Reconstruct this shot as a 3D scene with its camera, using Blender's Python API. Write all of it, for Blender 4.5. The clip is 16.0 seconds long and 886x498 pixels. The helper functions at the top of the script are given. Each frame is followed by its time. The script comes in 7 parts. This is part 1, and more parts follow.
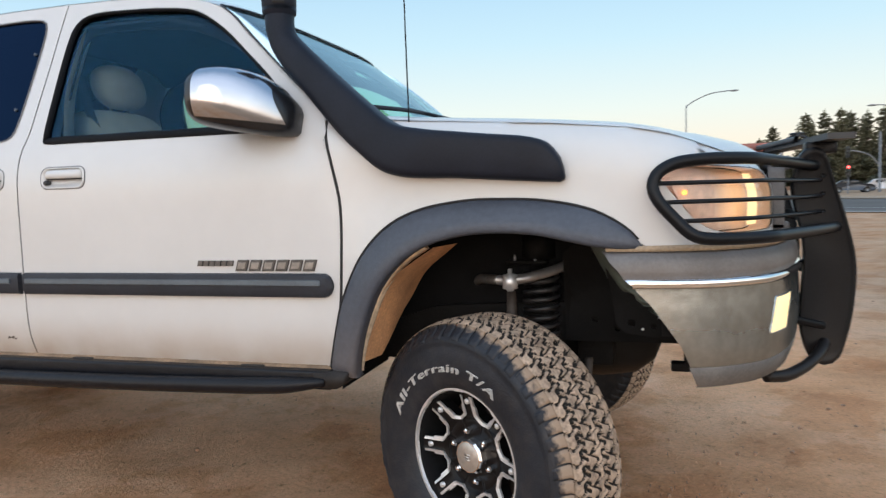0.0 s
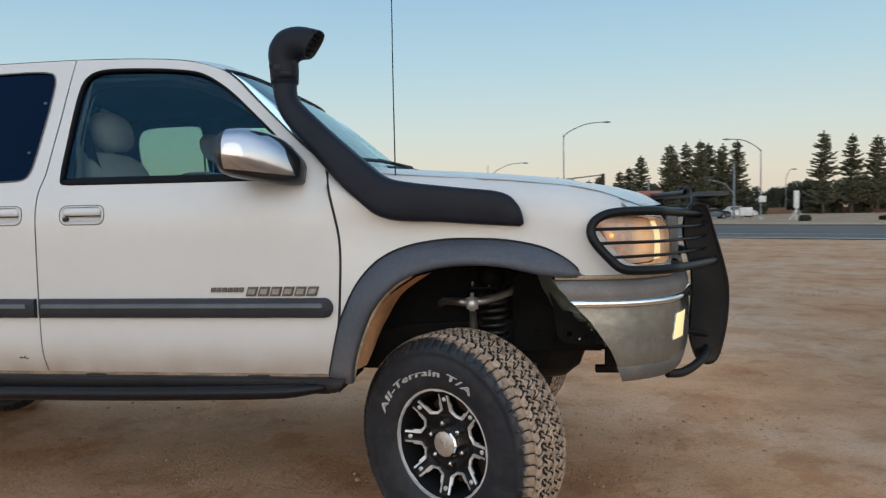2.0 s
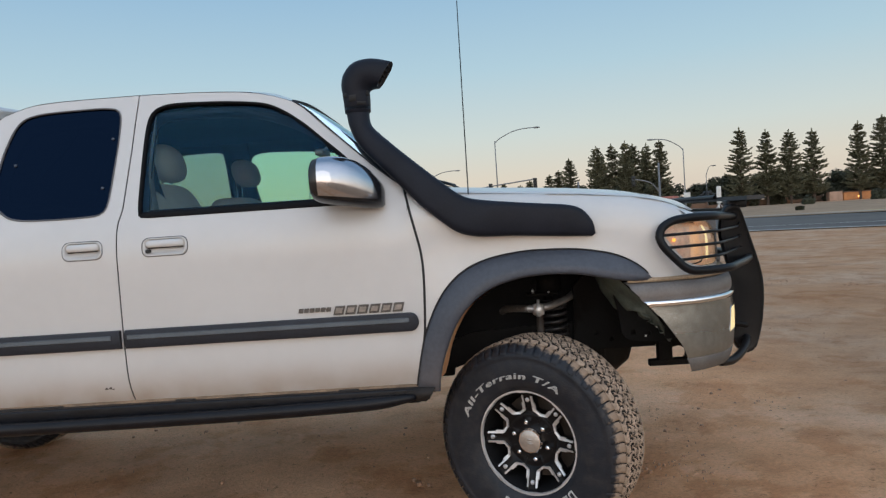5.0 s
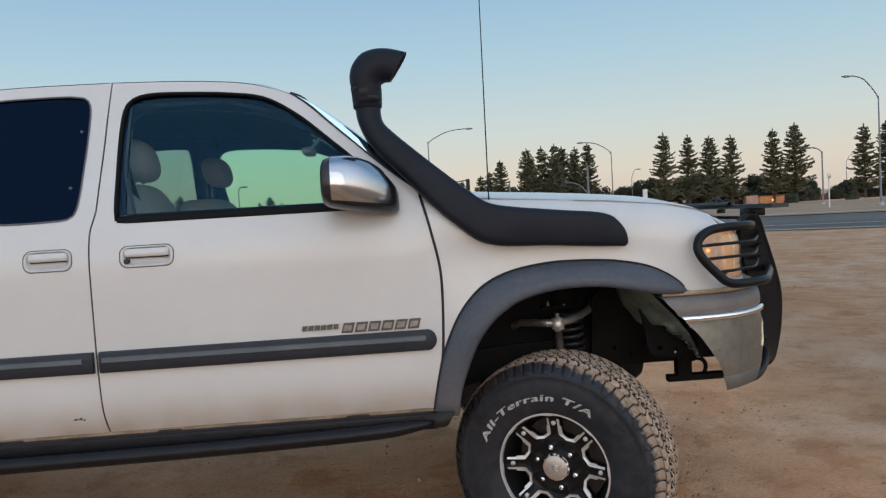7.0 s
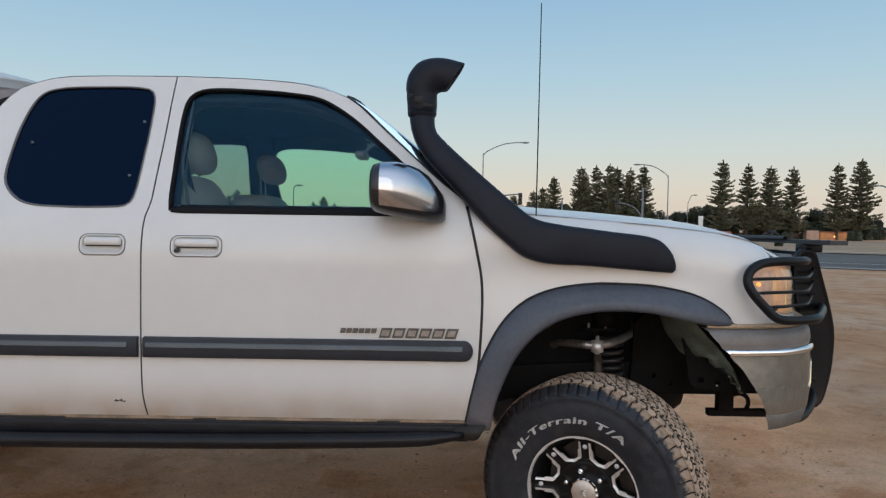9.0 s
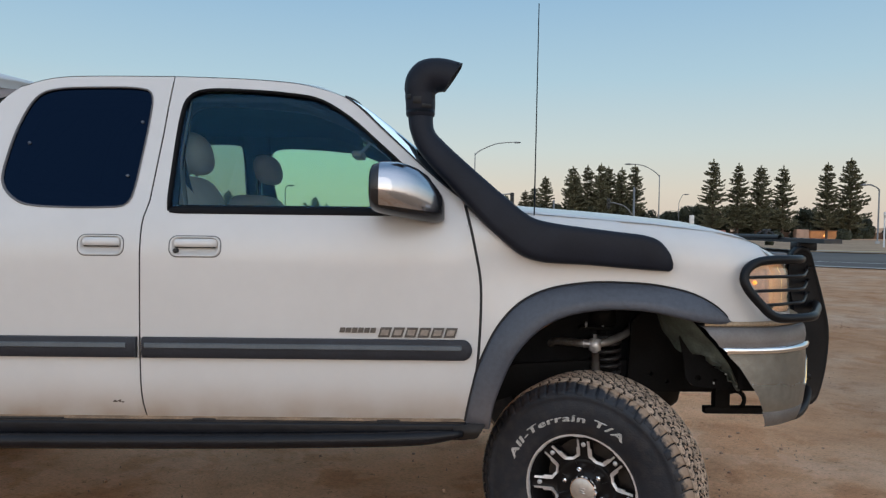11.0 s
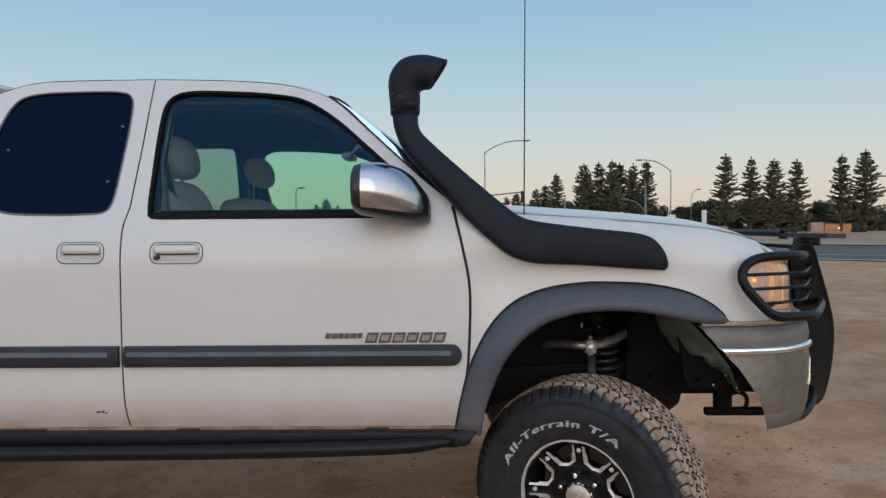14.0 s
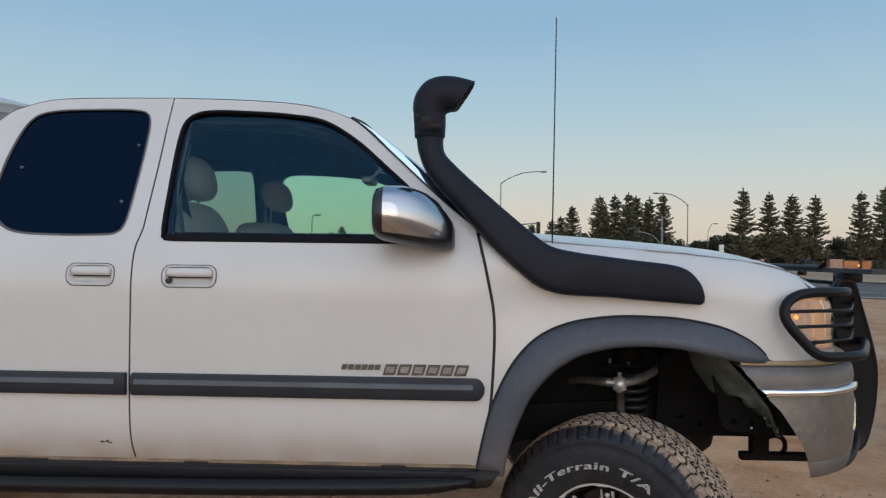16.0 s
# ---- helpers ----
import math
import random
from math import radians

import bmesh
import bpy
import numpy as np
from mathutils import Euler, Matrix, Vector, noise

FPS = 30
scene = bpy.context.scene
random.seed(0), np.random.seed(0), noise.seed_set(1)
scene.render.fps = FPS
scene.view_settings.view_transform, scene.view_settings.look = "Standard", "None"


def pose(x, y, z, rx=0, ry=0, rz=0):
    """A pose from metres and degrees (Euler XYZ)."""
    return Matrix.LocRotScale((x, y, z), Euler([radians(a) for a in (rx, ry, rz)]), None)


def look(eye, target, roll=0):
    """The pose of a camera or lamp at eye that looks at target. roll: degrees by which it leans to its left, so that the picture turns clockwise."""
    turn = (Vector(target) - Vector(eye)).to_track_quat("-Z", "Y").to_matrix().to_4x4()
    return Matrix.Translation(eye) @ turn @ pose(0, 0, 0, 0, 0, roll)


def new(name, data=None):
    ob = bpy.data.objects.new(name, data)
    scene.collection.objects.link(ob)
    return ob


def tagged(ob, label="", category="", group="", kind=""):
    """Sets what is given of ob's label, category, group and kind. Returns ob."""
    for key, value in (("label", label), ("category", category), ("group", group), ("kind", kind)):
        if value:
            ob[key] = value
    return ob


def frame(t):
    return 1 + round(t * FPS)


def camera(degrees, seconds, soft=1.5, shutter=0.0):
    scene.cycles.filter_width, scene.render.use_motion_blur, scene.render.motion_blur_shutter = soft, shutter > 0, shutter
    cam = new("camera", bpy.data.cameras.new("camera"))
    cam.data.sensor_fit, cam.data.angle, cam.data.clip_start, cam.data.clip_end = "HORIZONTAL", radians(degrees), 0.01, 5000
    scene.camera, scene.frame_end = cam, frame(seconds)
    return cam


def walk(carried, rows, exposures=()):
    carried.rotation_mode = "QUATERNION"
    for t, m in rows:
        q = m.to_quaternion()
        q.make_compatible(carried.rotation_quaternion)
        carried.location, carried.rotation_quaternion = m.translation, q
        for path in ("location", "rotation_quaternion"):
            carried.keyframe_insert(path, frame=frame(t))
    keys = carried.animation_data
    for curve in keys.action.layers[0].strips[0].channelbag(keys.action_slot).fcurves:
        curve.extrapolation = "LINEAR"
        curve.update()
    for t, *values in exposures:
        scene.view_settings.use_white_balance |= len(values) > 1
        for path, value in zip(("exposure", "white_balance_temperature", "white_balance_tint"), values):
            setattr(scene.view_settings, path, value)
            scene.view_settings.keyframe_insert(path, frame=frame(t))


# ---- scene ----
cam = camera(62.8, 16.0, soft=1.3, shutter=0.4)
PATH = [
    (0, (0.56, -2.048, 1.217), (-0.01, -0.138, 1.055), -1.8),
    (0.5, (0.527, -2.306, 1.204), (0.09, -0.358, 1.085), -3.0),
    (1, (0.547, -2.52, 1.266), (0.105, -0.58, 1.062), -0.9),
    (1.5, (0.541, -2.637, 1.301), (0.117, -0.688, 1.153), -0.3),
    (2, (0.36, -2.657, 1.297), (0.103, -0.676, 1.187), -1.1),
    (2.5, (0.218, -2.762, 1.324), (0.044, -0.773, 1.204), -2.1),
    (3, (0.21, -2.873, 1.356), (0.034, -0.884, 1.254), -1.8),
    (3.5, (0.129, -2.958, 1.348), (-0.05, -0.968, 1.266), 0.2),
    (4, (-0.059, -3.013, 1.352), (-0.174, -1.018, 1.279), -3.8),
    (4.2, (-0.066, -3.013, 1.344), (-0.185, -1.018, 1.257), -3.4),
    (6.3, (-0.504, -2.664, 1.375), (-0.453, -0.668, 1.274), -4.0),
    (6.5, (-0.523, -2.663, 1.38), (-0.436, -0.667, 1.275), -2.9),
    (7, (-0.525, -2.633, 1.396), (-0.404, -0.639, 1.292), -3.4),
    (7.5, (-0.509, -2.612, 1.403), (-0.401, -0.618, 1.304), -2.8),
    (8, (-0.499, -2.606, 1.402), (-0.436, -0.609, 1.312), -1.3),
    (8.5, (-0.499, -2.613, 1.398), (-0.481, -0.615, 1.315), 0.5),
    (9, (-0.509, -2.628, 1.399), (-0.519, -0.63, 1.326), 0.8),
    (11.5, (-0.535, -2.638, 1.397), (-0.512, -0.64, 1.324), 0.5),
    (12, (-0.531, -2.631, 1.396), (-0.493, -0.633, 1.318), 0.2),
    (12.5, (-0.522, -2.623, 1.393), (-0.466, -0.625, 1.309), -0.2),
    (13, (-0.509, -2.611, 1.394), (-0.464, -0.614, 1.302), -0.3),
    (13.5, (-0.493, -2.59, 1.394), (-0.472, -0.593, 1.297), -0.0),
    (14, (-0.445, -2.562, 1.403), (-0.466, -0.564, 1.329), -0.4),
    (14.5, (-0.402, -2.541, 1.401), (-0.509, -0.544, 1.361), 0.3),
    (15, (-0.414, -2.502, 1.396), (-0.545, -0.506, 1.383), -0.0),
    (15.5, (-0.456, -2.467, 1.395), (-0.549, -0.469, 1.403), 0.3),
    (16, (-0.479, -2.446, 1.395), (-0.54, -0.447, 1.402), 0.7),
]
EXPOSURES = [(0.0, 0.52, 6450, 9), (0.5, 0.25, 6280, 5), (1.0, 0.16, 6300, 5), (2.0, 0.10, 6350, 6), (3.0, 0.06, 6420, 9), (4.0, 0.02, 6400, 9), (7.5, 0.02, 6350, 9), (12.5, -0.02, 6280, 9), (14.5, -0.02, 6320, 9), (16.0, -0.08, 6330, 9)]
walk(cam, [(t, look(eye, target, roll)) for t, eye, target, roll in PATH], EXPOSURES)

# ---- world and light ----
# A clear sky just after sunset: the sun's glow lies low behind the camera, the far side fades from cream at the horizon to blue.
SUN_ELEV, SUN_AZ = 2.0, 172.0   # degrees; azimuth clockwise from +y
world = bpy.data.worlds.new("sky_world")
scene.world = world
world.use_nodes = True
wn, wl = world.node_tree.nodes, world.node_tree.links
sky = wn.new("ShaderNodeTexSky")
sky.sky_type, sky.sun_disc = "NISHITA", False
sky.sun_elevation, sky.sun_rotation = radians(SUN_ELEV), radians(SUN_AZ)
sky.air_density, sky.dust_density, sky.ozone_density = 1.0, 0.5, 2.0


def sky_node(kind, **values):
    nd = wn.new(kind)
    for key, value in values.items():
        nd.inputs[key].default_value = value
    return nd


def sky_ramp(source, stops):
    r = wn.new("ShaderNodeValToRGB")
    while len(r.color_ramp.elements) < len(stops):
        r.color_ramp.elements.new(0.5)
    for e, (p, c) in zip(r.color_ramp.elements, stops):
        e.position, e.color = p, (*c, 1)
    wl.new(source, r.inputs[0])
    return r.outputs["Color"]


way = wn.new("ShaderNodeTexCoord")
split = wn.new("ShaderNodeSeparateXYZ")
wl.new(way.outputs["Generated"], split.inputs[0])
twilight = sky_ramp(split.outputs["Z"], [(0.0, (0.65, 0.555, 0.465)), (0.045, (0.665, 0.61, 0.525)), (0.10, (0.575, 0.625, 0.605)), (0.19, (0.415, 0.565, 0.645)), (0.30, (0.29, 0.46, 0.62)), (0.6, (0.25, 0.39, 0.58)), (1.0, (0.23, 0.36, 0.55))])
toward = wn.new("ShaderNodeVectorMath")
toward.operation = "DOT_PRODUCT"
wl.new(way.outputs["Generated"], toward.inputs[0])
toward.inputs[1].default_value = (math.sin(radians(SUN_AZ)), math.cos(radians(SUN_AZ)), 0.12)
glow_map = sky_node("ShaderNodeMapRange", **{"From Min": -0.3, "From Max": 0.85})
glow_map.interpolation_type = "SMOOTHSTEP"
wl.new(toward.outputs["Value"], glow_map.inputs["Value"])
band = sky_ramp(split.outputs["Z"], [(0.0, (1.06, 0.80, 0.62)), (0.10, (1.02, 0.82, 0.69)), (0.22, (0.88, 0.77, 0.70)), (0.38, (0.74, 0.68, 0.65)), (0.6, (0.66, 0.63, 0.62)), (1.0, (0.60, 0.60, 0.62))])
glow_mix = wn.new("ShaderNodeMix")
glow_mix.data_type, glow_mix.blend_type = "RGBA", "MULTIPLY"
glow_mix.inputs["Factor"].default_value = 1.0
wl.new(band, glow_mix.inputs["A"])
wl.new(glow_map.outputs[0], glow_mix.inputs["B"])
sunset = glow_mix.outputs["Result"]
add_glow = wn.new("ShaderNodeMix")
add_glow.data_type, add_glow.blend_type = "RGBA", "ADD"
add_glow.inputs["Factor"].default_value = 1.0
wl.new(twilight, add_glow.inputs["A"])
wl.new(sunset, add_glow.inputs["B"])
add_sky = wn.new("ShaderNodeMix")
add_sky.data_type, add_sky.blend_type = "RGBA", "ADD"
add_sky.inputs["Factor"].default_value = 0.03
wl.new(add_glow.outputs["Result"], add_sky.inputs["A"])
wl.new(sky.outputs[0], add_sky.inputs["B"])
wl.new(add_sky.outputs["Result"], wn["Background"].inputs[0])
wn["Background"].inputs[1].default_value = 1.0

sun_data = bpy.data.lights.new("sun", "SUN")
sun_data.energy, sun_data.angle, sun_data.color = 0.42, radians(50), (1.0, 0.83, 0.70)
sun = new("sun", sun_data)
_e, _a = radians(9), radians(SUN_AZ)
sun.matrix_world = look((0, 0, 0), (-math.sin(_a) * math.cos(_e), -math.cos(_a) * math.cos(_e), -math.sin(_e)))


# ---- materials ----
def nodes_of(name):
    m = bpy.data.materials.new(name)
    m.use_nodes = True
    return m, m.node_tree.nodes, m.node_tree.links, m.node_tree.nodes["Principled BSDF"]


def make(name, color, rough=0.5, metal=0.0, coat=0.0, var=0.08, scale=6.0, fine=0.0, fine_scale=120.0, spec=0.5,
         dirt=None, dirt_lo=0.0, dirt_hi=0.0, dirt_amount=0.0, bump=0.0, bump_scale=60.0):
    """A surface with large and fine variation, optional road dust that thins out with height, and fine relief."""
    m, n, l, b = nodes_of(name)
    tc = n.new("ShaderNodeTexCoord")
    big = n.new("ShaderNodeTexNoise")
    big.inputs["Scale"].default_value, big.inputs["Detail"].default_value = scale, 6
    l.new(tc.outputs["Object"], big.inputs["Vector"])
    mix = n.new("ShaderNodeMix")
    mix.data_type, mix.blend_type = "RGBA", "MULTIPLY"
    mix.inputs["Factor"].default_value = 1.0
    mix.inputs["A"].default_value = (*color, 1)
    ramp = n.new("ShaderNodeMapRange")
    ramp.inputs["From Min"].default_value, ramp.inputs["From Max"].default_value = 0.3, 0.7
    ramp.inputs["To Min"].default_value, ramp.inputs["To Max"].default_value = 1 - var, 1 + var
    l.new(big.outputs["Fac"], ramp.inputs["Value"])
    l.new(ramp.outputs[0], mix.inputs["B"])
    col = mix.outputs["Result"]
    if fine:
        fn = n.new("ShaderNodeTexNoise")
        fn.inputs["Scale"].default_value, fn.inputs["Detail"].default_value = fine_scale, 3
        l.new(tc.outputs["Object"], fn.inputs["Vector"])
        fr = n.new("ShaderNodeMapRange")
        fr.inputs["From Min"].default_value, fr.inputs["From Max"].default_value = 0.3, 0.7
        fr.inputs["To Min"].default_value, fr.inputs["To Max"].default_value = 1 - fine, 1 + fine
        l.new(fn.outputs["Fac"], fr.inputs["Value"])
        m2 = n.new("ShaderNodeMix")
        m2.data_type, m2.blend_type = "RGBA", "MULTIPLY"
        m2.inputs["Factor"].default_value = 1.0
        l.new(col, m2.inputs["A"])
        l.new(fr.outputs[0], m2.inputs["B"])
        col = m2.outputs["Result"]
    if dirt:
        sep = n.new("ShaderNodeSeparateXYZ")
        geo = n.new("ShaderNodeNewGeometry")
        l.new(geo.outputs["Position"], sep.inputs[0])
        dn = n.new("ShaderNodeTexNoise")
        dn.inputs["Scale"].default_value, dn.inputs["Detail"].default_value = 5.0, 8
        l.new(geo.outputs["Position"], dn.inputs["Vector"])
        hr = n.new("ShaderNodeMapRange")
        hr.interpolation_type = "SMOOTHSTEP"
        hr.inputs["From Min"].default_value, hr.inputs["From Max"].default_value = dirt_hi, dirt_lo
        hr.inputs["To Min"].default_value, hr.inputs["To Max"].default_value = 0.0, dirt_amount
        l.new(sep.outputs["Z"], hr.inputs["Value"])
        mu = n.new("ShaderNodeMath")
        mu.operation = "MULTIPLY"
        mr = n.new("ShaderNodeMapRange")
        mr.inputs["From Min"].default_value, mr.inputs["From Max"].default_value = 0.25, 0.65
        mr.inputs["To Min"].default_value, mr.inputs["To Max"].default_value = 0.45, 1.0
        l.new(dn.outputs["Fac"], mr.inputs["Value"])
        l.new(hr.outputs[0], mu.inputs[0])
        l.new(mr.outputs[0], mu.inputs[1])
        m3 = n.new("ShaderNodeMix")
        m3.data_type = "RGBA"
        l.new(mu.outputs[0], m3.inputs["Factor"])
        l.new(col, m3.inputs["A"])
        m3.inputs["B"].default_value = (*dirt, 1)
        col = m3.outputs["Result"]
        rr = n.new("ShaderNodeMix")
        rr.data_type = "FLOAT"
        l.new(mu.outputs[0], rr.inputs["Factor"])
        rr.inputs["A"].default_value, rr.inputs["B"].default_value = rough, 0.9
        l.new(rr.outputs["Result"], b.inputs["Roughness"])
    else:
        b.inputs["Roughness"].default_value = rough
    l.new(col, b.inputs["Base Color"])
    b.inputs["Metallic"].default_value = metal
    b.inputs["Coat Weight"].default_value = coat
    b.inputs["Coat Roughness"].default_value = 0.12
    b.inputs["Specular IOR Level"].default_value = spec
    if bump:
        bn = n.new("ShaderNodeTexNoise")
        bn.inputs["Scale"].default_value, bn.inputs["Detail"].default_value = bump_scale, 5
        l.new(tc.outputs["Object"], bn.inputs["Vector"])
        bu = n.new("ShaderNodeBump")
        bu.inputs["Strength"].default_value, bu.inputs["Distance"].default_value = bump, 0.01
        l.new(bn.outputs["Fac"], bu.inputs["Height"])
        l.new(bu.outputs[0], b.inputs["Normal"])
    return m


def glass(name, tint, gloss=0.06, rough=0.02, mirror=(0.72, 0.88, 1.0)):
    """A thin tinted pane: lets light through with its tint, and mirrors a little of the surroundings, coloured by
    mirror, more at a glancing angle.
    """
    m = bpy.data.materials.new(name)
    m.use_nodes = True
    n, l = m.node_tree.nodes, m.node_tree.links
    n.remove(n["Principled BSDF"])
    tr, gl, mx, fr = n.new("ShaderNodeBsdfTransparent"), n.new("ShaderNodeBsdfGlossy"), n.new("ShaderNodeMixShader"), n.new("ShaderNodeFresnel")
    tr.inputs[0].default_value = (*tint, 1)
    gl.inputs["Roughness"].default_value = rough
    gl.inputs[0].default_value = (*mirror, 1)
    fr.inputs["IOR"].default_value = 1.0 + gloss * 8
    l.new(fr.outputs[0], mx.inputs[0])
    l.new(tr.outputs[0], mx.inputs[1])
    l.new(gl.outputs[0], mx.inputs[2])
    l.new(mx.outputs[0], n["Material Output"].inputs[0])
    return m


def glow(name, color, strength):
    m, n, l, b = nodes_of(name)
    b.inputs["Base Color"].default_value = (*color, 1)
    b.inputs["Emission Color"].default_value = (*color, 1)
    b.inputs["Emission Strength"].default_value = strength
    return m


DUST = (0.33, 0.235, 0.16)
PAINT = make("white_paint", (0.56, 0.56, 0.555), 0.32, coat=0.5, var=0.03, scale=1.5, fine=0.015, fine_scale=14, dirt=DUST, dirt_lo=0.63, dirt_hi=0.85, dirt_amount=0.95)
GASKET = make("grey_gasket", (0.10, 0.10, 0.105), 0.7, var=0.15)
SEAL = make("window_rubber", (0.006, 0.0065, 0.008), 0.75, spec=0.15, var=0.15, scale=9)
SEAM = make("seam_black", (0.015, 0.015, 0.016), 0.8, var=0.2)
# these blacks lean blue: the sky's reflection is put into their base colours
RUBBER = make("trim_rubber", (0.018, 0.021, 0.029), 0.55, spec=0.35, var=0.15, scale=9, fine=0.15, bump=0.15, bump_scale=180)
TRIM_LIGHT = make("trim_insert", (0.092, 0.113, 0.132), 0.5, var=0.12, scale=9, fine=0.1)
FLARE = make("flare_plastic", (0.050, 0.059, 0.079), 0.46, var=0.12, scale=5, fine=0.12, fine_scale=60, dirt=DUST, dirt_lo=0.62, dirt_hi=0.90, dirt_amount=0.18, bump=0.1, bump_scale=150)
SNORK = make("snorkel_plastic", (0.0105, 0.0130, 0.0205), 0.44, spec=0.16, var=0.15, scale=7, fine=0.1, bump=0.04, bump_scale=260)
BLACK_STEEL = make("black_powdercoat", (0.005, 0.006, 0.008), 0.36, spec=0.2, var=0.2, scale=12, fine=0.15, bump=0.03, bump_scale=220, dirt=DUST, dirt_lo=0.52, dirt_hi=0.8, dirt_amount=0.06)
STEP_RUST = make("rusty_cap", (0.013, 0.0095, 0.008), 0.7, var=0.4, scale=25, fine=0.2)
VALANCE = make("dull_grey_lip", (0.105, 0.098, 0.092), 0.6, var=0.25, scale=8, fine=0.15)
CANOPY_SEAL = make("faded_seal", (0.20, 0.165, 0.15), 0.8, var=0.2, scale=12)
SILL = make("dusty_sill", (0.20, 0.135, 0.085), 0.8, var=0.4, scale=9, fine=0.2)
STEP_STEEL = make("step_black", (0.004, 0.0055, 0.009), 0.34, spec=0.24, var=0.25, scale=10, fine=0.2, bump=0.2, bump_scale=40, dirt=DUST, dirt_lo=0.5, dirt_hi=0.72, dirt_amount=0.025)
CHROME = make("chrome", (0.86, 0.86, 0.87), 0.06, metal=1.0, var=0.03, scale=10)
MIRROR_BLACK = make("mirror_black", (0.012, 0.013, 0.016), 0.24, spec=0.5, var=0.1, scale=8)
CAP_CHROME = make("mirror_cap_chrome", (0.49, 0.51, 0.56), 0.14, metal=1.0, var=0.05, scale=10)
CHROME_DUSTY = make("dusty_chrome", (0.41, 0.45, 0.46), 0.17, metal=1.0, var=0.14, scale=7, fine=0.10, fine_scale=40, dirt=(0.20, 0.195, 0.175), dirt_lo=0.64, dirt_hi=1.05, dirt_amount=0.34, bump=0.05, bump_scale=30)
BUMPER_PAD = make("bumper_pad", (0.115, 0.115, 0.118), 0.42, var=0.2, scale=9, fine=0.12, dirt=DUST, dirt_lo=0.9, dirt_hi=1.1, dirt_amount=0.3)


def tyre_material(name, dust_lo, dust_hi):
    """Black rubber, its blue cast a sky sheen put into the colour; road dust clings to the outer edge in ragged
    patches, more on the leading side.
    """
    m, n, l, b = nodes_of(name)
    tc, sep = n.new("ShaderNodeTexCoord"), n.new("ShaderNodeSeparateXYZ")
    l.new(tc.outputs["Object"], sep.inputs[0])
    def math_(op, a, c):
        q = n.new("ShaderNodeMath")
        q.operation = op
        for k, v in ((0, a), (1, c)):
            if isinstance(v, (int, float)):
                q.inputs[k].default_value = v
            else:
                l.new(v, q.inputs[k])
        return q.outputs[0]
    def noise_(scale, detail):
        q = n.new("ShaderNodeTexNoise")
        q.inputs["Scale"].default_value, q.inputs["Detail"].default_value = scale, detail
        l.new(tc.outputs["Object"], q.inputs["Vector"])
        return q.outputs["Fac"]
    def span(v, a, c, lo=0.0, hi=1.0):
        q = n.new("ShaderNodeMapRange")
        for key, value in (("From Min", a), ("From Max", c), ("To Min", lo), ("To Max", hi)):
            q.inputs[key].default_value = value
        l.new(v, q.inputs["Value"])
        return q.outputs[0]
    def blend(f, a, c):
        q = n.new("ShaderNodeMix")
        q.data_type = "RGBA"
        l.new(f, q.inputs["Factor"])
        for key, v in (("A", a), ("B", c)):
            if isinstance(v, tuple):
                q.inputs[key].default_value = (*v, 1)
            else:
                l.new(v, q.inputs[key])
        return q.outputs["Result"]
    r = math_("SQRT", math_("ADD", math_("MULTIPLY", sep.outputs["X"], sep.outputs["X"]), math_("MULTIPLY", sep.outputs["Z"], sep.outputs["Z"])), 0.0)
    edge = math_("ADD", r, math_("ADD", math_("MULTIPLY", sep.outputs["X"], 0.052), math_("MULTIPLY", noise_(42, 5), 0.044)))
    rubber = blend(span(noise_(7, 6), 0.35, 0.7), (0.0105, 0.0130, 0.0185), (0.021, 0.025, 0.033))
    film = blend(math_("MULTIPLY", span(noise_(24, 6), 0.45, 0.75), 0.08), rubber, (0.24, 0.19, 0.15))
    caked = span(edge, dust_lo, dust_hi)
    l.new(blend(caked, film, (0.30, 0.225, 0.165)), b.inputs["Base Color"])
    l.new(span(caked, 0, 1, 0.5, 0.92), b.inputs["Roughness"])
    b.inputs["Specular IOR Level"].default_value = 0.3
    bu = n.new("ShaderNodeBump")
    bu.inputs["Strength"].default_value, bu.inputs["Distance"].default_value = 0.25, 0.006
    l.new(noise_(130, 4), bu.inputs["Height"])
    l.new(bu.outputs[0], b.inputs["Normal"])
    return m


TYRE = tyre_material("tyre_rubber", 0.62, 0.70)
TYRE_EDGE = tyre_material("dusty_tyre_edge", 0.4165, 0.4285)
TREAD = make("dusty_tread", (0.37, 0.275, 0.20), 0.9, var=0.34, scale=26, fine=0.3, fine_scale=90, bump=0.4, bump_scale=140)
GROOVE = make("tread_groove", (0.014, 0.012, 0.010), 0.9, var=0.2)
LETTER = make("raised_white_letter", (0.42, 0.42, 0.41), 0.75, var=0.2, scale=40, fine=0.2)
RIM_BLACK = make("rim_black", (0.005, 0.005, 0.006), 0.35, spec=0.2, var=0.2)
RIM_CUT = make("machined_aluminium", (0.62, 0.63, 0.65), 0.36, metal=0.6, var=0.12, scale=20, fine=0.06)
COIL = make("spring_black", (0.022, 0.023, 0.026), 0.4, var=0.3, scale=15)
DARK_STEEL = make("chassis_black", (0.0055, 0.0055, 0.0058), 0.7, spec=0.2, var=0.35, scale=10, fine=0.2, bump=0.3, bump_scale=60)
STEEL_GREY = make("bare_steel", (0.36, 0.36, 0.37), 0.38, metal=0.8, var=0.2, scale=20)
ARM_DULL = make("dull_arm", (0.17, 0.165, 0.16), 0.5, metal=0.5, var=0.45, scale=18, fine=0.2)
KNUCKLE = make("rusty_casting", (0.045, 0.037, 0.032), 0.65, var=0.35, scale=22, bump=0.3, bump_scale=90)
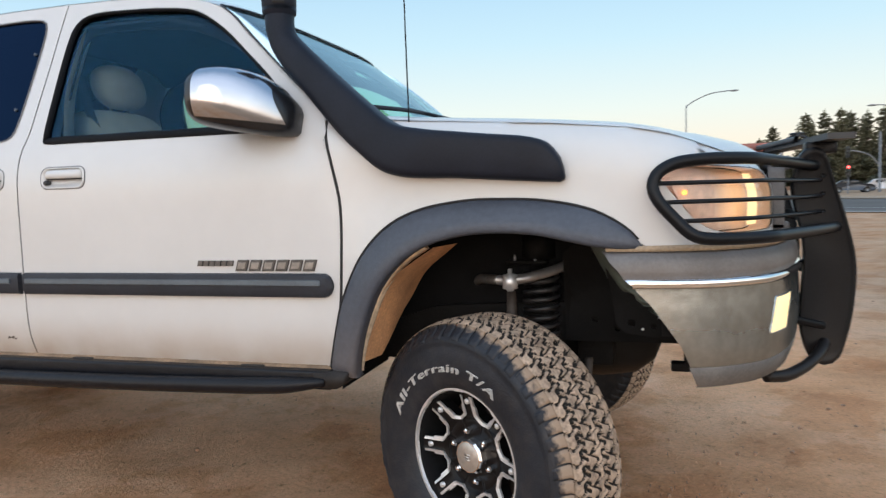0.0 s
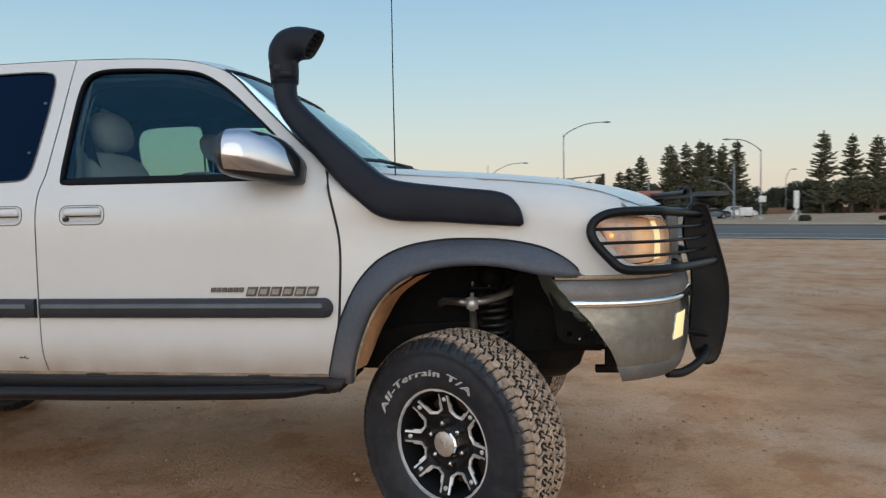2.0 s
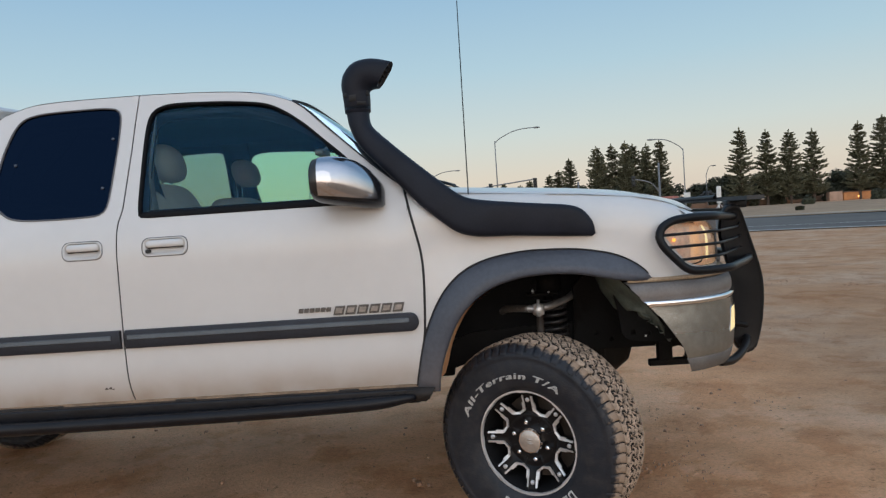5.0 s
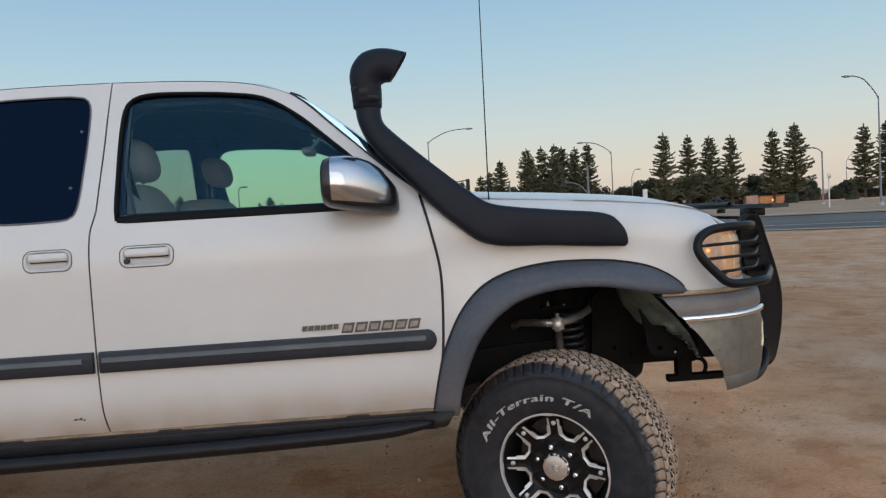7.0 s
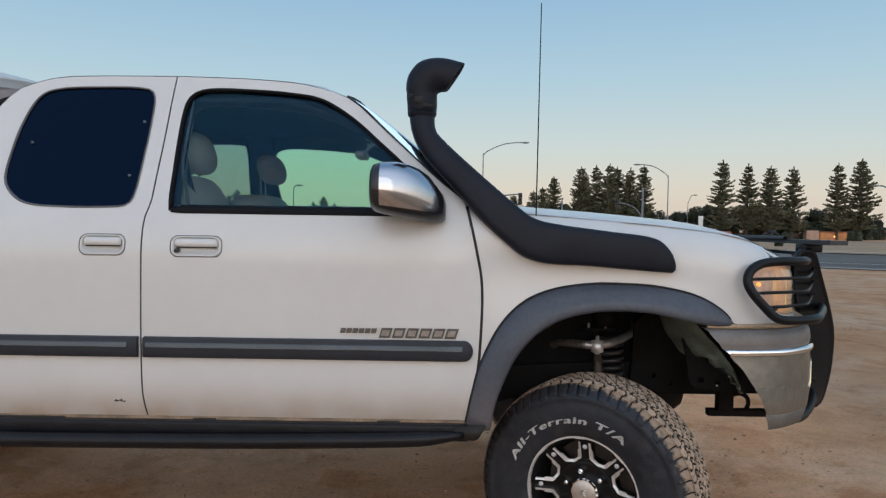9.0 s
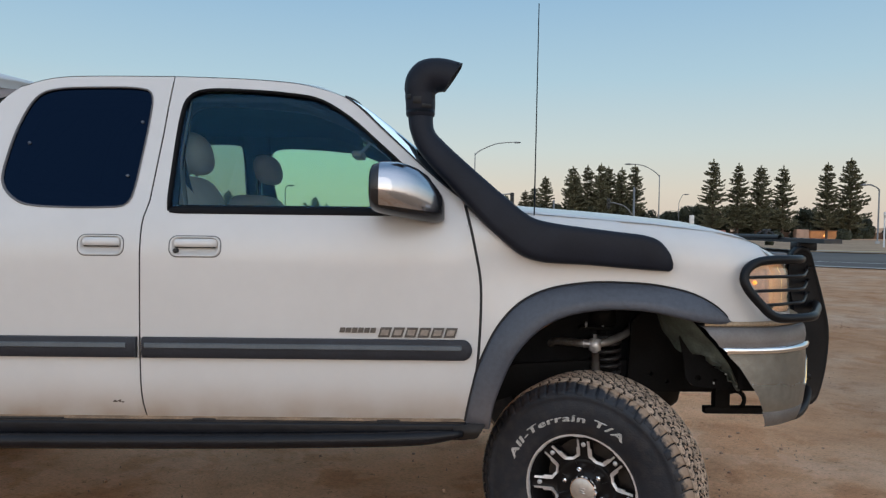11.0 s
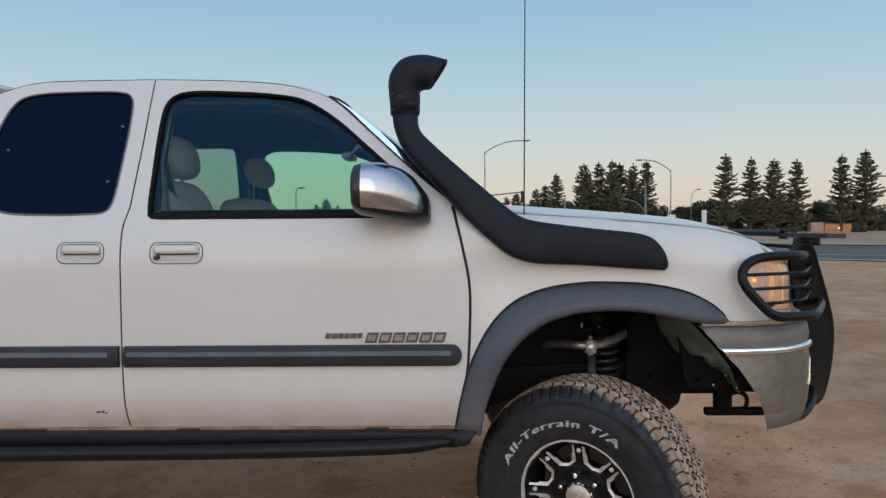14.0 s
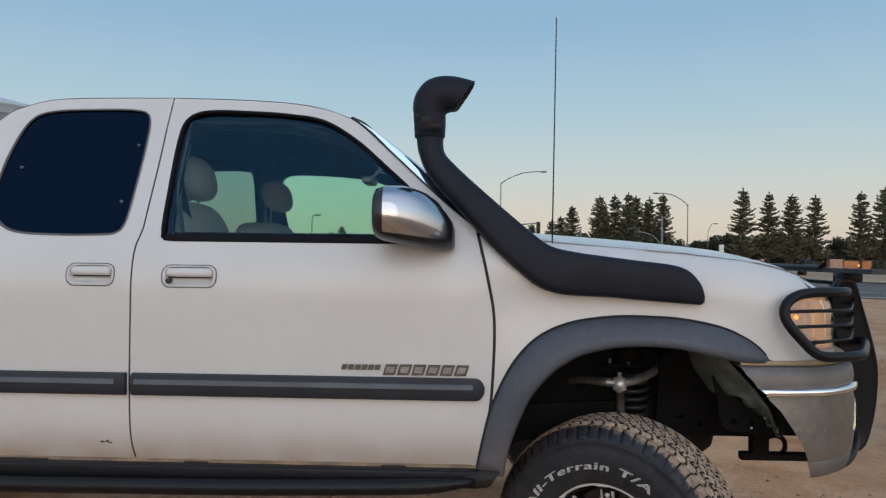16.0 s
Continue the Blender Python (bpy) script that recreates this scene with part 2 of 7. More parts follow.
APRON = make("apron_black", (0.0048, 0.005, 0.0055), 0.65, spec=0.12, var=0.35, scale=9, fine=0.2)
FLANGE = make("cream_flange", (0.60, 0.47, 0.33), 0.7, var=0.3, scale=14, fine=0.25, fine_scale=50)
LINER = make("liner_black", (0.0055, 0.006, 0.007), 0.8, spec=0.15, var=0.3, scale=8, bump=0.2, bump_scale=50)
MUD = make("muddy_liner", (0.60, 0.32, 0.155), 0.85, var=0.25, scale=8, fine=0.15, bump=0.2, bump_scale=50)
FLAP = make("grey_splash_plastic", (0.095, 0.115, 0.10), 0.55, var=0.45, scale=14, fine=0.2)
ROCKER = make("dusty_rocker", (0.36, 0.275, 0.185), 0.75, var=0.35, scale=6, fine=0.2)
FABRIC = make("beige_seat_cloth", (0.47, 0.445, 0.395), 0.95, var=0.12, scale=12, fine=0.1, bump=0.2, bump_scale=300)
CABIN = make("cabin_plastic", (0.045, 0.045, 0.047), 0.7, var=0.1, scale=8)
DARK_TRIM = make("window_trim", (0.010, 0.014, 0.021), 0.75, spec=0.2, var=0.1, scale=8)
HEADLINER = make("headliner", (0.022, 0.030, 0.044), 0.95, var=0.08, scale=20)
# near panes: a dim sky blue is put into the colour of their reflections
GLASS_SIDE = glass("green_side_glass", (0.80, 0.93, 0.89), 0.064, mirror=(0.19, 0.50, 0.80))
GLASS_FAR = glass("green_far_glass", (0.45, 0.77, 0.57), 0.05)
GLASS_DARK = glass("privacy_glass", (0.003, 0.006, 0.012), 0.048, mirror=(0.16, 0.35, 0.76))
GLASS_REAR_FAR = glass("dim_far_glass", (0.26, 0.40, 0.33), 0.05)
GLASS_WIND = glass("windshield_glass", (0.66, 0.86, 0.86), 0.20, mirror=(0.80, 0.95, 0.98))
LENS = glass("clear_lens", (0.9, 0.88, 0.85), 0.06, 0.08)
REFLECTOR = make("lamp_reflector", (0.97, 0.76, 0.67), 0.35, metal=0.2, var=0.06, scale=25)
AMBER = make("amber_reflector", (0.95, 0.71, 0.60), 0.35, var=0.15, scale=40)
GLOW_HEAD = glow("lit_headlamp", (1.0, 0.80, 0.42), 0.75)
GLOW_AMBER = glow("lit_indicator", (1.0, 0.42, 0.08), 1.6)
GLOW_FOG = glow("lit_fog_lamp", (1.0, 0.78, 0.38), 0.5)
RED_CAST = make("red_cast_iron", (0.30, 0.105, 0.075), 0.6, var=0.3, scale=25, bump=0.3, bump_scale=120)
JACK_BAR = make("jack_steel", (0.030, 0.031, 0.033), 0.5, metal=0.2, var=0.25, scale=20)


# ---- geometry helpers ----
BODY_W = 1.90                      # the truck's near flank lies at y = 0, its far one at y = BODY_W


def spline(pts, n, closed=False):
    """n points spread evenly along a Catmull-Rom curve through pts."""
    p = [Vector(q) for q in pts]
    k, out = len(p), []
    spans = k if closed else k - 1
    for i in range(spans):
        if closed:
            a, b, c, d = p[i - 1], p[i], p[(i + 1) % k], p[(i + 2) % k]
        else:
            a, b, c, d = p[max(i - 1, 0)], p[i], p[i + 1], p[min(i + 2, k - 1)]
        for s in range(12):
            t = s / 12
            out.append(0.5 * (2 * b + (c - a) * t + (2 * a - 5 * b + 4 * c - d) * t * t + (3 * b - a - 3 * c + d) * t ** 3))
    out.append(p[0] if closed else p[-1])
    return even(out, n, closed)


def even(pts, n, closed=False):
    """n points at even distances along a broken line."""
    p = [Vector(q) for q in pts]
    cum = [0.0]
    for a, b in zip(p, p[1:]):
        cum.append(cum[-1] + (b - a).length)
    out, j = [], 0
    for i in range(n):
        s = cum[-1] * i / (n if closed else n - 1)
        while j < len(p) - 2 and cum[j + 1] < s:
            j += 1
        f = (s - cum[j]) / max(cum[j + 1] - cum[j], 1e-9)
        out.append(p[j].lerp(p[j + 1], min(f, 1.0)))
    return out


def interp(x, table):
    return float(np.interp(x, [a for a, _ in table], [b for _, b in table]))


def grid(bm, rows, closed=False):
    """Quads between rows of points."""
    vs = [[bm.verts.new(p) for p in row] for row in rows]
    for a, b in zip(vs, vs[1:]):
        for i in range(len(a) if closed else len(a) - 1):
            j = (i + 1) % len(a)
            bm.faces.new((a[i], a[j], b[j], b[i]))
    return vs


def cap(bm, ring):
    bm.faces.new(ring)


def tube(bm, pts, r, seg=12, caps=True):
    """A round bar along pts; r is one radius or one for each point."""
    p = [Vector(q) for q in pts]
    rs = r if isinstance(r, (list, tuple)) else [r] * len(p)
    rows, ref = [], None
    for i, q in enumerate(p):
        t = (p[min(i + 1, len(p) - 1)] - p[max(i - 1, 0)]).normalized()
        if ref is None:
            ref = Vector((0, 0, 1)) if abs(t.z) < 0.9 else Vector((1, 0, 0))
        a = (ref - t * ref.dot(t)).normalized()
        ref, b = a, t.cross(a)
        rows.append([q + rs[i] * (math.cos(k * math.tau / seg) * a + math.sin(k * math.tau / seg) * b) for k in range(seg)])
    vs = grid(bm, rows, True)
    if caps:
        cap(bm, vs[0])
        cap(bm, vs[-1])


def box(bm, x0, x1, y0, y1, z0, z1, bevel=0.0):
    g = bmesh.ops.create_cube(bm, size=1)
    for v in g["verts"]:
        v.co = Vector((x0 + (v.co.x + 0.5) * (x1 - x0), y0 + (v.co.y + 0.5) * (y1 - y0), z0 + (v.co.z + 0.5) * (z1 - z0)))
    if bevel:
        es = list({e for v in g["verts"] for e in v.link_edges})
        bmesh.ops.bevel(bm, geom=es, offset=bevel, segments=2, affect="EDGES", profile=0.6)


def lathe(bm, profile, seg=48, axis_y=True):
    """Turns (radius, along) round the y axis (or z)."""
    rows = []
    for r, a in profile:
        row = []
        for k in range(seg):
            c, s = math.cos(k * math.tau / seg) * r, math.sin(k * math.tau / seg) * r
            row.append((c, a, s) if axis_y else (c, s, a))
        rows.append(row)
    return grid(bm, rows, True)


def inside(x, z, poly):
    hit = False
    for (x1, z1), (x2, z2) in zip(poly, poly[1:] + poly[:1]):
        if (z1 > z) != (z2 > z) and x < (x2 - x1) * (z - z1) / (z2 - z1) + x1:
            hit = not hit
    return hit


def panel(bm, outer, holes, where, step=0.036, flange=0.02, flange_dir=(0, 1, 0)):
    """A sheet with the outline and the holes given in (u, z), laid on the surface where(u, z), with its edges turned in."""
    from mathutils.geometry import delaunay_2d_cdt
    loops = [[tuple(p) for p in outer]] + [[tuple(p) for p in h] for h in holes]
    pts, edges = [], []
    for lp in loops:
        base = len(pts)
        pts += lp
        edges += [(base + i, base + (i + 1) % len(lp)) for i in range(len(lp))]
    border = np.array(pts)
    us, zs = [p[0] for p in outer], [p[1] for p in outer]
    u = min(us) + step / 2
    while u < max(us):
        z = min(zs) + step / 2
        while z < max(zs):
            if inside(u, z, loops[0]) and not any(inside(u, z, h) for h in loops[1:]) and np.hypot(border[:, 0] - u, border[:, 1] - z).min() > step * 0.38:
                pts.append((u, z))
            z += step
        u += step
    vv, _, ff, *_ = delaunay_2d_cdt([Vector(p) for p in pts], edges, [], 0, 1e-6)
    bv = [bm.verts.new(where(p.x, p.y)) for p in vv]
    for f in ff:
        cx, cz = sum(vv[i].x for i in f) / 3, sum(vv[i].y for i in f) / 3
        if inside(cx, cz, loops[0]) and not any(inside(cx, cz, h) for h in loops[1:]):
            face = bm.faces.new([bv[i] for i in f])
    bm.normal_update()
    for f in bm.faces:
        if f.normal.dot(Vector(flange_dir)) > 0:
            f.normal_flip()
    if flange:
        rim = [e for e in bm.edges if e.is_boundary]
        got = bmesh.ops.extrude_edge_only(bm, edges=rim)
        for v in (g for g in got["geom"] if isinstance(g, bmesh.types.BMVert)):
            v.co += Vector(flange_dir) * flange
        for e in rim:
            e.smooth = False
    for v in [v for v in bm.verts if not v.link_faces]:
        bm.verts.remove(v)


def smooth_loop(pts, n):
    return [(p.x, p.y) for p in spline([(a, b, 0) for a, b in pts], n, True)]


def rounded(x0, x1, z0, z1, r, n=6):
    out = []
    for cx, cz, a0 in ((x1 - r, z1 - r, 0), (x0 + r, z1 - r, 90), (x0 + r, z0 + r, 180), (x1 - r, z0 + r, 270)):
        for k in range(n + 1):
            a = radians(a0 + 90 * k / n)
            out.append((cx + r * math.cos(a), cz + r * math.sin(a)))
    return out


def mesh_of(bm, name, mat, smooth=True):
    bm.normal_update()
    me = bpy.data.meshes.new(name)
    bm.to_mesh(me)
    bm.free()
    if smooth:
        me.shade_smooth()
    me.materials.append(mat)
    return me


def part(name, bm, mat, parent, label="", smooth=True):
    """Links a bmesh as one mesh under a thing or a part, its points given in the parent's top-level space."""
    ob = new(name, mesh_of(bm, name, mat, smooth) if isinstance(bm, bmesh.types.BMesh) else bm)
    if parent is not None:
        ob.parent = parent
        root = parent
        chain = Matrix.Identity(4)
        while root is not None:
            chain = root.matrix_basis @ chain if root.parent is None else chain
            root = root.parent
        ob.matrix_parent_inverse = chain.inverted() if parent.parent is None else Matrix.Identity(4)
    return tagged(ob, label=label)


def thing(name, at, label, category, group="", kind=""):
    ob = new(name)
    ob.empty_display_size = 0.2
    ob.matrix_basis = Matrix.Translation(at)
    return tagged(ob, label, category, group, kind)


def mirrored(bm):
    """The same on the truck's other flank."""
    out = bm.copy()
    for v in out.verts:
        v.co.y = BODY_W - v.co.y
    bmesh.ops.reverse_faces(out, faces=out.faces[:])
    return out


def sharpen(bm, degrees=35):
    bm.normal_update()
    for e in bm.edges:
        if len(e.link_faces) == 2 and e.calc_face_angle(0) > radians(degrees):
            e.smooth = False
    return bm


# ---- the truck's skin ----
_plan = spline([(-0.43, 0, 0), (-0.1, -0.008, 0), (0.2, -0.022, 0), (0.4, -0.038, 0), (0.52, -0.045, 0), (0.60, -0.036, 0), (0.67, -0.008, 0),
                (0.73, 0.035, 0), (0.79, 0.10, 0), (0.84, 0.18, 0), (0.88, 0.28, 0), (0.905, 0.40, 0), (0.92, 0.6, 0), (0.925, 0.95, 0)], 160)
_plan_u = [-0.43]
for _p, _q in zip(_plan, _plan[1:]):
    _plan_u.append(_plan_u[-1] + (_q - _p).length)
_plan_x, _plan_y = [p.x for p in _plan], [p.y for p in _plan]
HOOD_EDGE = [(-0.44, 1.472), (-0.17, 1.445), (0.26, 1.412), (0.48, 1.386), (0.62, 1.362), (0.74, 1.335), (0.86, 1.312), (1.0, 1.295), (1.3, 1.285)]
SHOULDER = 0.13


def plan(u):
    """The point of the flank's footprint at u (metres along it; u = x on the doors), and the way inwards."""
    if u <= -0.43:
        return Vector((u, 0, 0)), Vector((0, 1, 0))
    x, y = np.interp(u, _plan_u, _plan_x), np.interp(u, _plan_u, _plan_y)
    d = Vector((np.interp(u + 0.02, _plan_u, _plan_x) - np.interp(u - 0.02, _plan_u, _plan_x), np.interp(u + 0.02, _plan_u, _plan_y) - np.interp(u - 0.02, _plan_u, _plan_y), 0)).normalized()
    return Vector((x, y, 0)), Vector((-d.y, d.x, 0))


def cab_inset(z):
    low = 0.02 * max(0.0, (0.80 - z) / 0.14) ** 2
    if z < 1.25:
        return low
    if z < 1.40:
        return 0.42 * (z - 1.25) ** 2 / 0.30
    return 0.0315 + 0.42 * (z - 1.40)


def skin(u, z, deep=0.0):
    p, n = plan(u)
    if u <= -0.43:
        inset = cab_inset(z)
    else:
        d = (z - interp(u, HOOD_EDGE) + SHOULDER) / SHOULDER
        inset = SHOULDER * (1 - math.sqrt(max(0.0, 1 - d * d))) if d > 0 else 0.0
    if u > -0.43:
        inset += 0.022 * min(max((z - 1.0) / 0.2, 0.0), 1.0) * min((u + 0.43) / 0.15, 1.0) * min(max((0.5 - u) / 0.2, 0.0), 1.0)
    p = p + n * (inset + deep)
    return Vector((p.x, p.y, z))


truck = thing("pickup_truck", (-1.6, BODY_W / 2, 0), "white lifted extended-cab pickup truck with dust along its sills", "pickup truck")

FRONT_WINDOW = smooth_loop([(-1.537, 1.436), (-1.545, 1.60), (-1.543, 1.80), (-1.522, 1.882), (-1.45, 1.914), (-1.29, 1.913), (-1.134, 1.902), (-1.004, 1.878),
                            (-0.880, 1.804), (-0.763, 1.702), (-0.654, 1.601), (-0.552, 1.486), (-0.55, 1.442), (-0.62, 1.433), (-1.0, 1.432), (-1.49, 1.432)], 90)
DOOR_SEAM = [(-0.423, 0.672), (-0.397, 0.82), (-0.384, 0.954), (-0.380, 1.161), (-0.403, 1.303), (-0.442, 1.474)]
REAR_SEAM = [(-1.586, 1.965), (-1.591, 1.85), (-1.594, 1.72), (-1.600, 1.58), (-1.604, 1.483), (-1.606, 1.455), (-1.614, 1.425), (-1.620, 1.387), (-1.620, 1.268), (-1.620, 0.965), (-1.614, 0.76), (-1.598, 0.663)]
ROOF_LINE = [(-0.442, 1.474), (-0.535, 1.546), (-0.630, 1.632), (-0.762, 1.758), (-0.836, 1.832), (-0.908, 1.886), (-1.069, 1.936), (-1.292, 1.957), (-1.586, 1.965)]


def chain(*curves):
    out = []
    for c in curves:
        pts = spline([(a, b, 0) for a, b in c], max(8, int(sum(math.dist(a, b) for a, b in zip(c, c[1:])) / 0.03)))
        out += [(p.x, p.y) for p in pts][:-1]
    return out


def shrink(lp, d):
    """An outline drawn in by d all round."""
    out, k = [], len(lp)
    area = sum(a[0] * b[1] - b[0] * a[1] for a, b in zip(lp, lp[1:] + lp[:1]))
    for i in range(k):
        a, b = Vector(lp[i - 1]), Vector(lp[(i + 1) % k])
        t = (b - a).normalized()
        n = Vector((-t.y, t.x)) * (1 if area > 0 else -1)
        out.append((lp[i][0] + n.x * d, lp[i][1] + n.y * d))
    return out


HANDLE_F, HANDLE_R = rounded(-1.514, -1.326, 1.262, 1.338, 0.028), rounded(-1.846, -1.679, 1.264, 1.340, 0.028)
front_door_loop = chain([(-1.598, 0.663), (-1.0, 0.668), (-0.423, 0.672)], DOOR_SEAM, ROOF_LINE, REAR_SEAM)
CAB_BACK = [(-2.36, 0.66), (-2.365, 1.0), (-2.365, 1.2), (-2.352, 1.45), (-2.315, 1.68), (-2.285, 1.78), (-2.235, 1.865), (-2.185, 1.912)]
rear_door_loop = chain([(-2.36, 0.66), (-2.0, 0.66), (-1.598, 0.663)], REAR_SEAM[::-1], [(-1.586, 1.965), (-1.92, 1.962), (-2.07, 1.950), (-2.185, 1.912)], CAB_BACK[::-1])
REAR_WINDOW = smooth_loop([(-1.702, 1.446), (-1.677, 1.469), (-1.667, 1.520), (-1.662, 1.60), (-1.655, 1.78), (-1.664, 1.886), (-1.72, 1.912), (-1.87, 1.914), (-2.035, 1.905), (-2.112, 1.868), (-2.154, 1.755),
                           (-2.170, 1.625), (-2.166, 1.535), (-2.122, 1.478), (-2.05, 1.446), (-1.90, 1.438), (-1.76, 1.440)], 80)
ARCH = [(0.545, 1.042), (0.40, 1.088), (0.2, 1.11), (0.0, 1.10), (-0.15, 1.04), (-0.25, 0.94), (-0.32, 0.8), (-0.345, 0.664)]
HEADLAMP = smooth_loop([(0.575, 1.250), (0.62, 1.262), (0.80, 1.258), (0.98, 1.25), (1.035, 1.235), (1.045, 1.16), (1.03, 1.086), (0.87, 1.076), (0.74, 1.082), (0.665, 1.112), (0.605, 1.178), (0.570, 1.226)], 60)
fender_loop = chain([(-0.345, 0.664), (-0.38, 0.664), (-0.416, 0.666)], [(x + 0.003, z) for x, z in DOOR_SEAM], [(u, interp(u, HOOD_EDGE)) for u in np.linspace(-0.434, 1.10, 14)],
                    [(1.10, interp(1.10, HOOD_EDGE)), (1.075, 1.262)], [(1.075, 1.262), (1.06, 1.16), (1.06, 1.045)], [(1.06, 1.045), (0.8, 1.04), (0.545, 1.042)], ARCH)


def both_flanks(name, bm, mat, label=""):
    far = mirrored(bm)
    near = part(name, bm, mat, truck, label)
    return near, part(name, far, mat, truck, label)


bm = bmesh.new()
panel(bm, shrink(front_door_loop, 0.003), [FRONT_WINDOW, HANDLE_F], skin)
door_near, door_far = both_flanks("front_door", bm, PAINT, "white front door with a dusty lower edge")
bm = bmesh.new()
panel(bm, shrink(rear_door_loop, 0.003), [REAR_WINDOW, HANDLE_R], skin)
rear_near, rear_far = both_flanks("rear_door", bm, PAINT, "white rear access door with dark privacy glass")
bm = bmesh.new()
panel(bm, shrink(fender_loop, 0.0042), [HEADLAMP], skin, step=0.04)
both_flanks("front_fender", bm, PAINT, "white front fender")

# black backing, nearly flush in the panel gaps, standing in for their deep shade
for y_deep, lp in ((0.003, chain([(x - 0.008, z) for x, z in DOOR_SEAM]) + chain([(x + 0.016, z) for x, z in DOOR_SEAM[::-1]])),
                   (0.004, chain([(x - 0.012, z) for x, z in REAR_SEAM[1:]]) + chain([(x + 0.012, z) for x, z in REAR_SEAM[:0:-1]]))):
    bm = bmesh.new()
    panel(bm, lp, [], lambda u, z: skin(u, z, y_deep), step=0.03, flange=0)
    both_flanks("seam_shade_strip", bm, SEAM)

# door handles: a recessed cup, a paddle and a key lock
for loop_pts, parent, far_parent, lock in ((HANDLE_F, door_near, door_far, True), (HANDLE_R, rear_near, rear_far, False)):
    x0, x1 = min(p[0] for p in loop_pts), max(p[0] for p in loop_pts)
    z0, z1 = min(p[1] for p in loop_pts), max(p[1] for p in loop_pts)
    bm = bmesh.new()
    tube(bm, [skin(x, z, -0.0004) for x, z in loop_pts + loop_pts[:1]], 0.0017, 6, False)
    fbm = mirrored(bm)
    part("gasket", bm, GASKET, parent, "thin dark rubber gasket")
    part("gasket", fbm, GASKET, far_parent)
    bm = bmesh.new()
    rows = []
    for s, dy in ((0.985, 0.002), (0.93, -0.004), (0.86, -0.004), (0.78, 0.004), (0.66, 0.013), (0.4, 0.016), (0.05, 0.016)):
        cx, cz = (x0 + x1) / 2, (z0 + z1) / 2
        rows.append([skin(cx + (x - cx) * (1 - (1 - s) * 0.62), cz + (z - cz) * s, dy) for x, z in loop_pts])
    vs = grid(bm, rows, True)
    cap(bm, vs[-1])
    fbm = mirrored(bm)
    part("handle_cup", bm, PAINT, parent)
    part("handle_cup", fbm, PAINT, far_parent)
    bm = bmesh.new()
    zc = (z0 + z1) / 2
    rows = []
    for k in range(9):
        f = k / 8
        x = x0 + 0.016 + f * (x1 - x0 - 0.032)
        bow = -0.008 + 0.010 * (2 * f - 1) ** 4
        ring = [(x, bow + 0.010, zc + 0.030), (x, bow + 0.000, zc + 0.026), (x, bow - 0.003, zc + 0.012), (x, bow, zc + 0.002), (x, bow + 0.004, zc - 0.002), (x, bow + 0.012, zc + 0.001)]
        rows.append([Vector((a, cab_inset(c) + b, c)) for a, b, c in ring])
    vs = grid(bm, rows, True)
    cap(bm, vs[0])
    cap(bm, vs[-1])
    fbm = mirrored(bm)
    part("handle_paddle", bm, PAINT, parent)
    # a black bar stands in for the shade under the paddle
    bm = bmesh.new()
    box(bm, x0 + 0.022, x1 - 0.022, cab_inset(zc) + 0.002, cab_inset(zc) + 0.012, zc - 0.006, zc - 0.0005, 0.001)
    part("grip_shade", bm, SEAM, parent)
    part("handle_paddle", fbm, PAINT, far_parent)
    if lock:
        bm = bmesh.new()
        c = Vector((-1.490, -0.004, 1.284))
        tube(bm, [c + Vector((0, 0.02, 0)), c, c + Vector((0, -0.002, 0))], [0.0085, 0.0085, 0.007], 16)
        part("key_lock", bm, JACK_BAR, parent, "round key lock")

# window glass, seals, and the belt seal under the front window
def pane(loop_pts, mat, parent, far_mat, far_parent, deep, name="window_pane", label=""):
    b = bmesh.new()
    panel(b, loop_pts, [], lambda u, z: skin(u, z, deep), step=0.2, flange=0)
    fb = mirrored(b)
    for bb, mm, pp in ((b, mat, parent), (fb, far_mat, far_parent)):
        ob = part(name, bb, mm, pp, label)
        ob.visible_shadow = False


grown = shrink(FRONT_WINDOW, -0.004)
pane(grown, GLASS_SIDE, door_near, GLASS_FAR, door_far, 0.016, label="pale green window glass")
pane(shrink(REAR_WINDOW, -0.004), GLASS_DARK, rear_near, GLASS_REAR_FAR, rear_far, 0.004, label="dark tinted privacy glass")
for loop_pts, w, deep, parent, far_parent in ((FRONT_WINDOW, 0.012, 0.004, door_near, door_far), (REAR_WINDOW, 0.004, 0.001, rear_near, rear_far)):
    bm = bmesh.new()
    inner = shrink(loop_pts, w)
    outer = shrink(loop_pts, -0.003)
    mid = shrink(loop_pts, w * 0.5)
    rows = [[skin(u, z, deep - 0.003) for u, z in outer], [skin(u, z, deep - 0.006) for u, z in mid], [skin(u, z, deep + 0.002) for u, z in inner], [skin(u, z, deep + 0.014) for u, z in inner]]
    vs = grid(bm, rows, True)
    fbm = mirrored(bm)
    part("window_seal", bm, SEAL if w > 0.01 else GASKET, parent, "rubber window seal")
    part("window_seal", fbm, RUBBER, far_parent)
bm = bmesh.new()
rows = []
for k in range(25):
    u = -1.526 + k * (1.526 - 0.600) / 24
    h = 0.012 if 0 < k < 24 else 0.008
    rows.append([skin(u, 1.436 + h, 0.008), skin(u, 1.434 + h * 0.7, -0.004), skin(u, 1.430 - h * 0.5, -0.006), skin(u, 1.429 - h, 0.002)])
vs = grid(bm, rows, True)
cap(bm, vs[0])
cap(bm, vs[-1])
fbm = mirrored(bm)
part("belt_seal", bm, SEAL, door_near)
part("belt_seal", fbm, RUBBER, door_far)

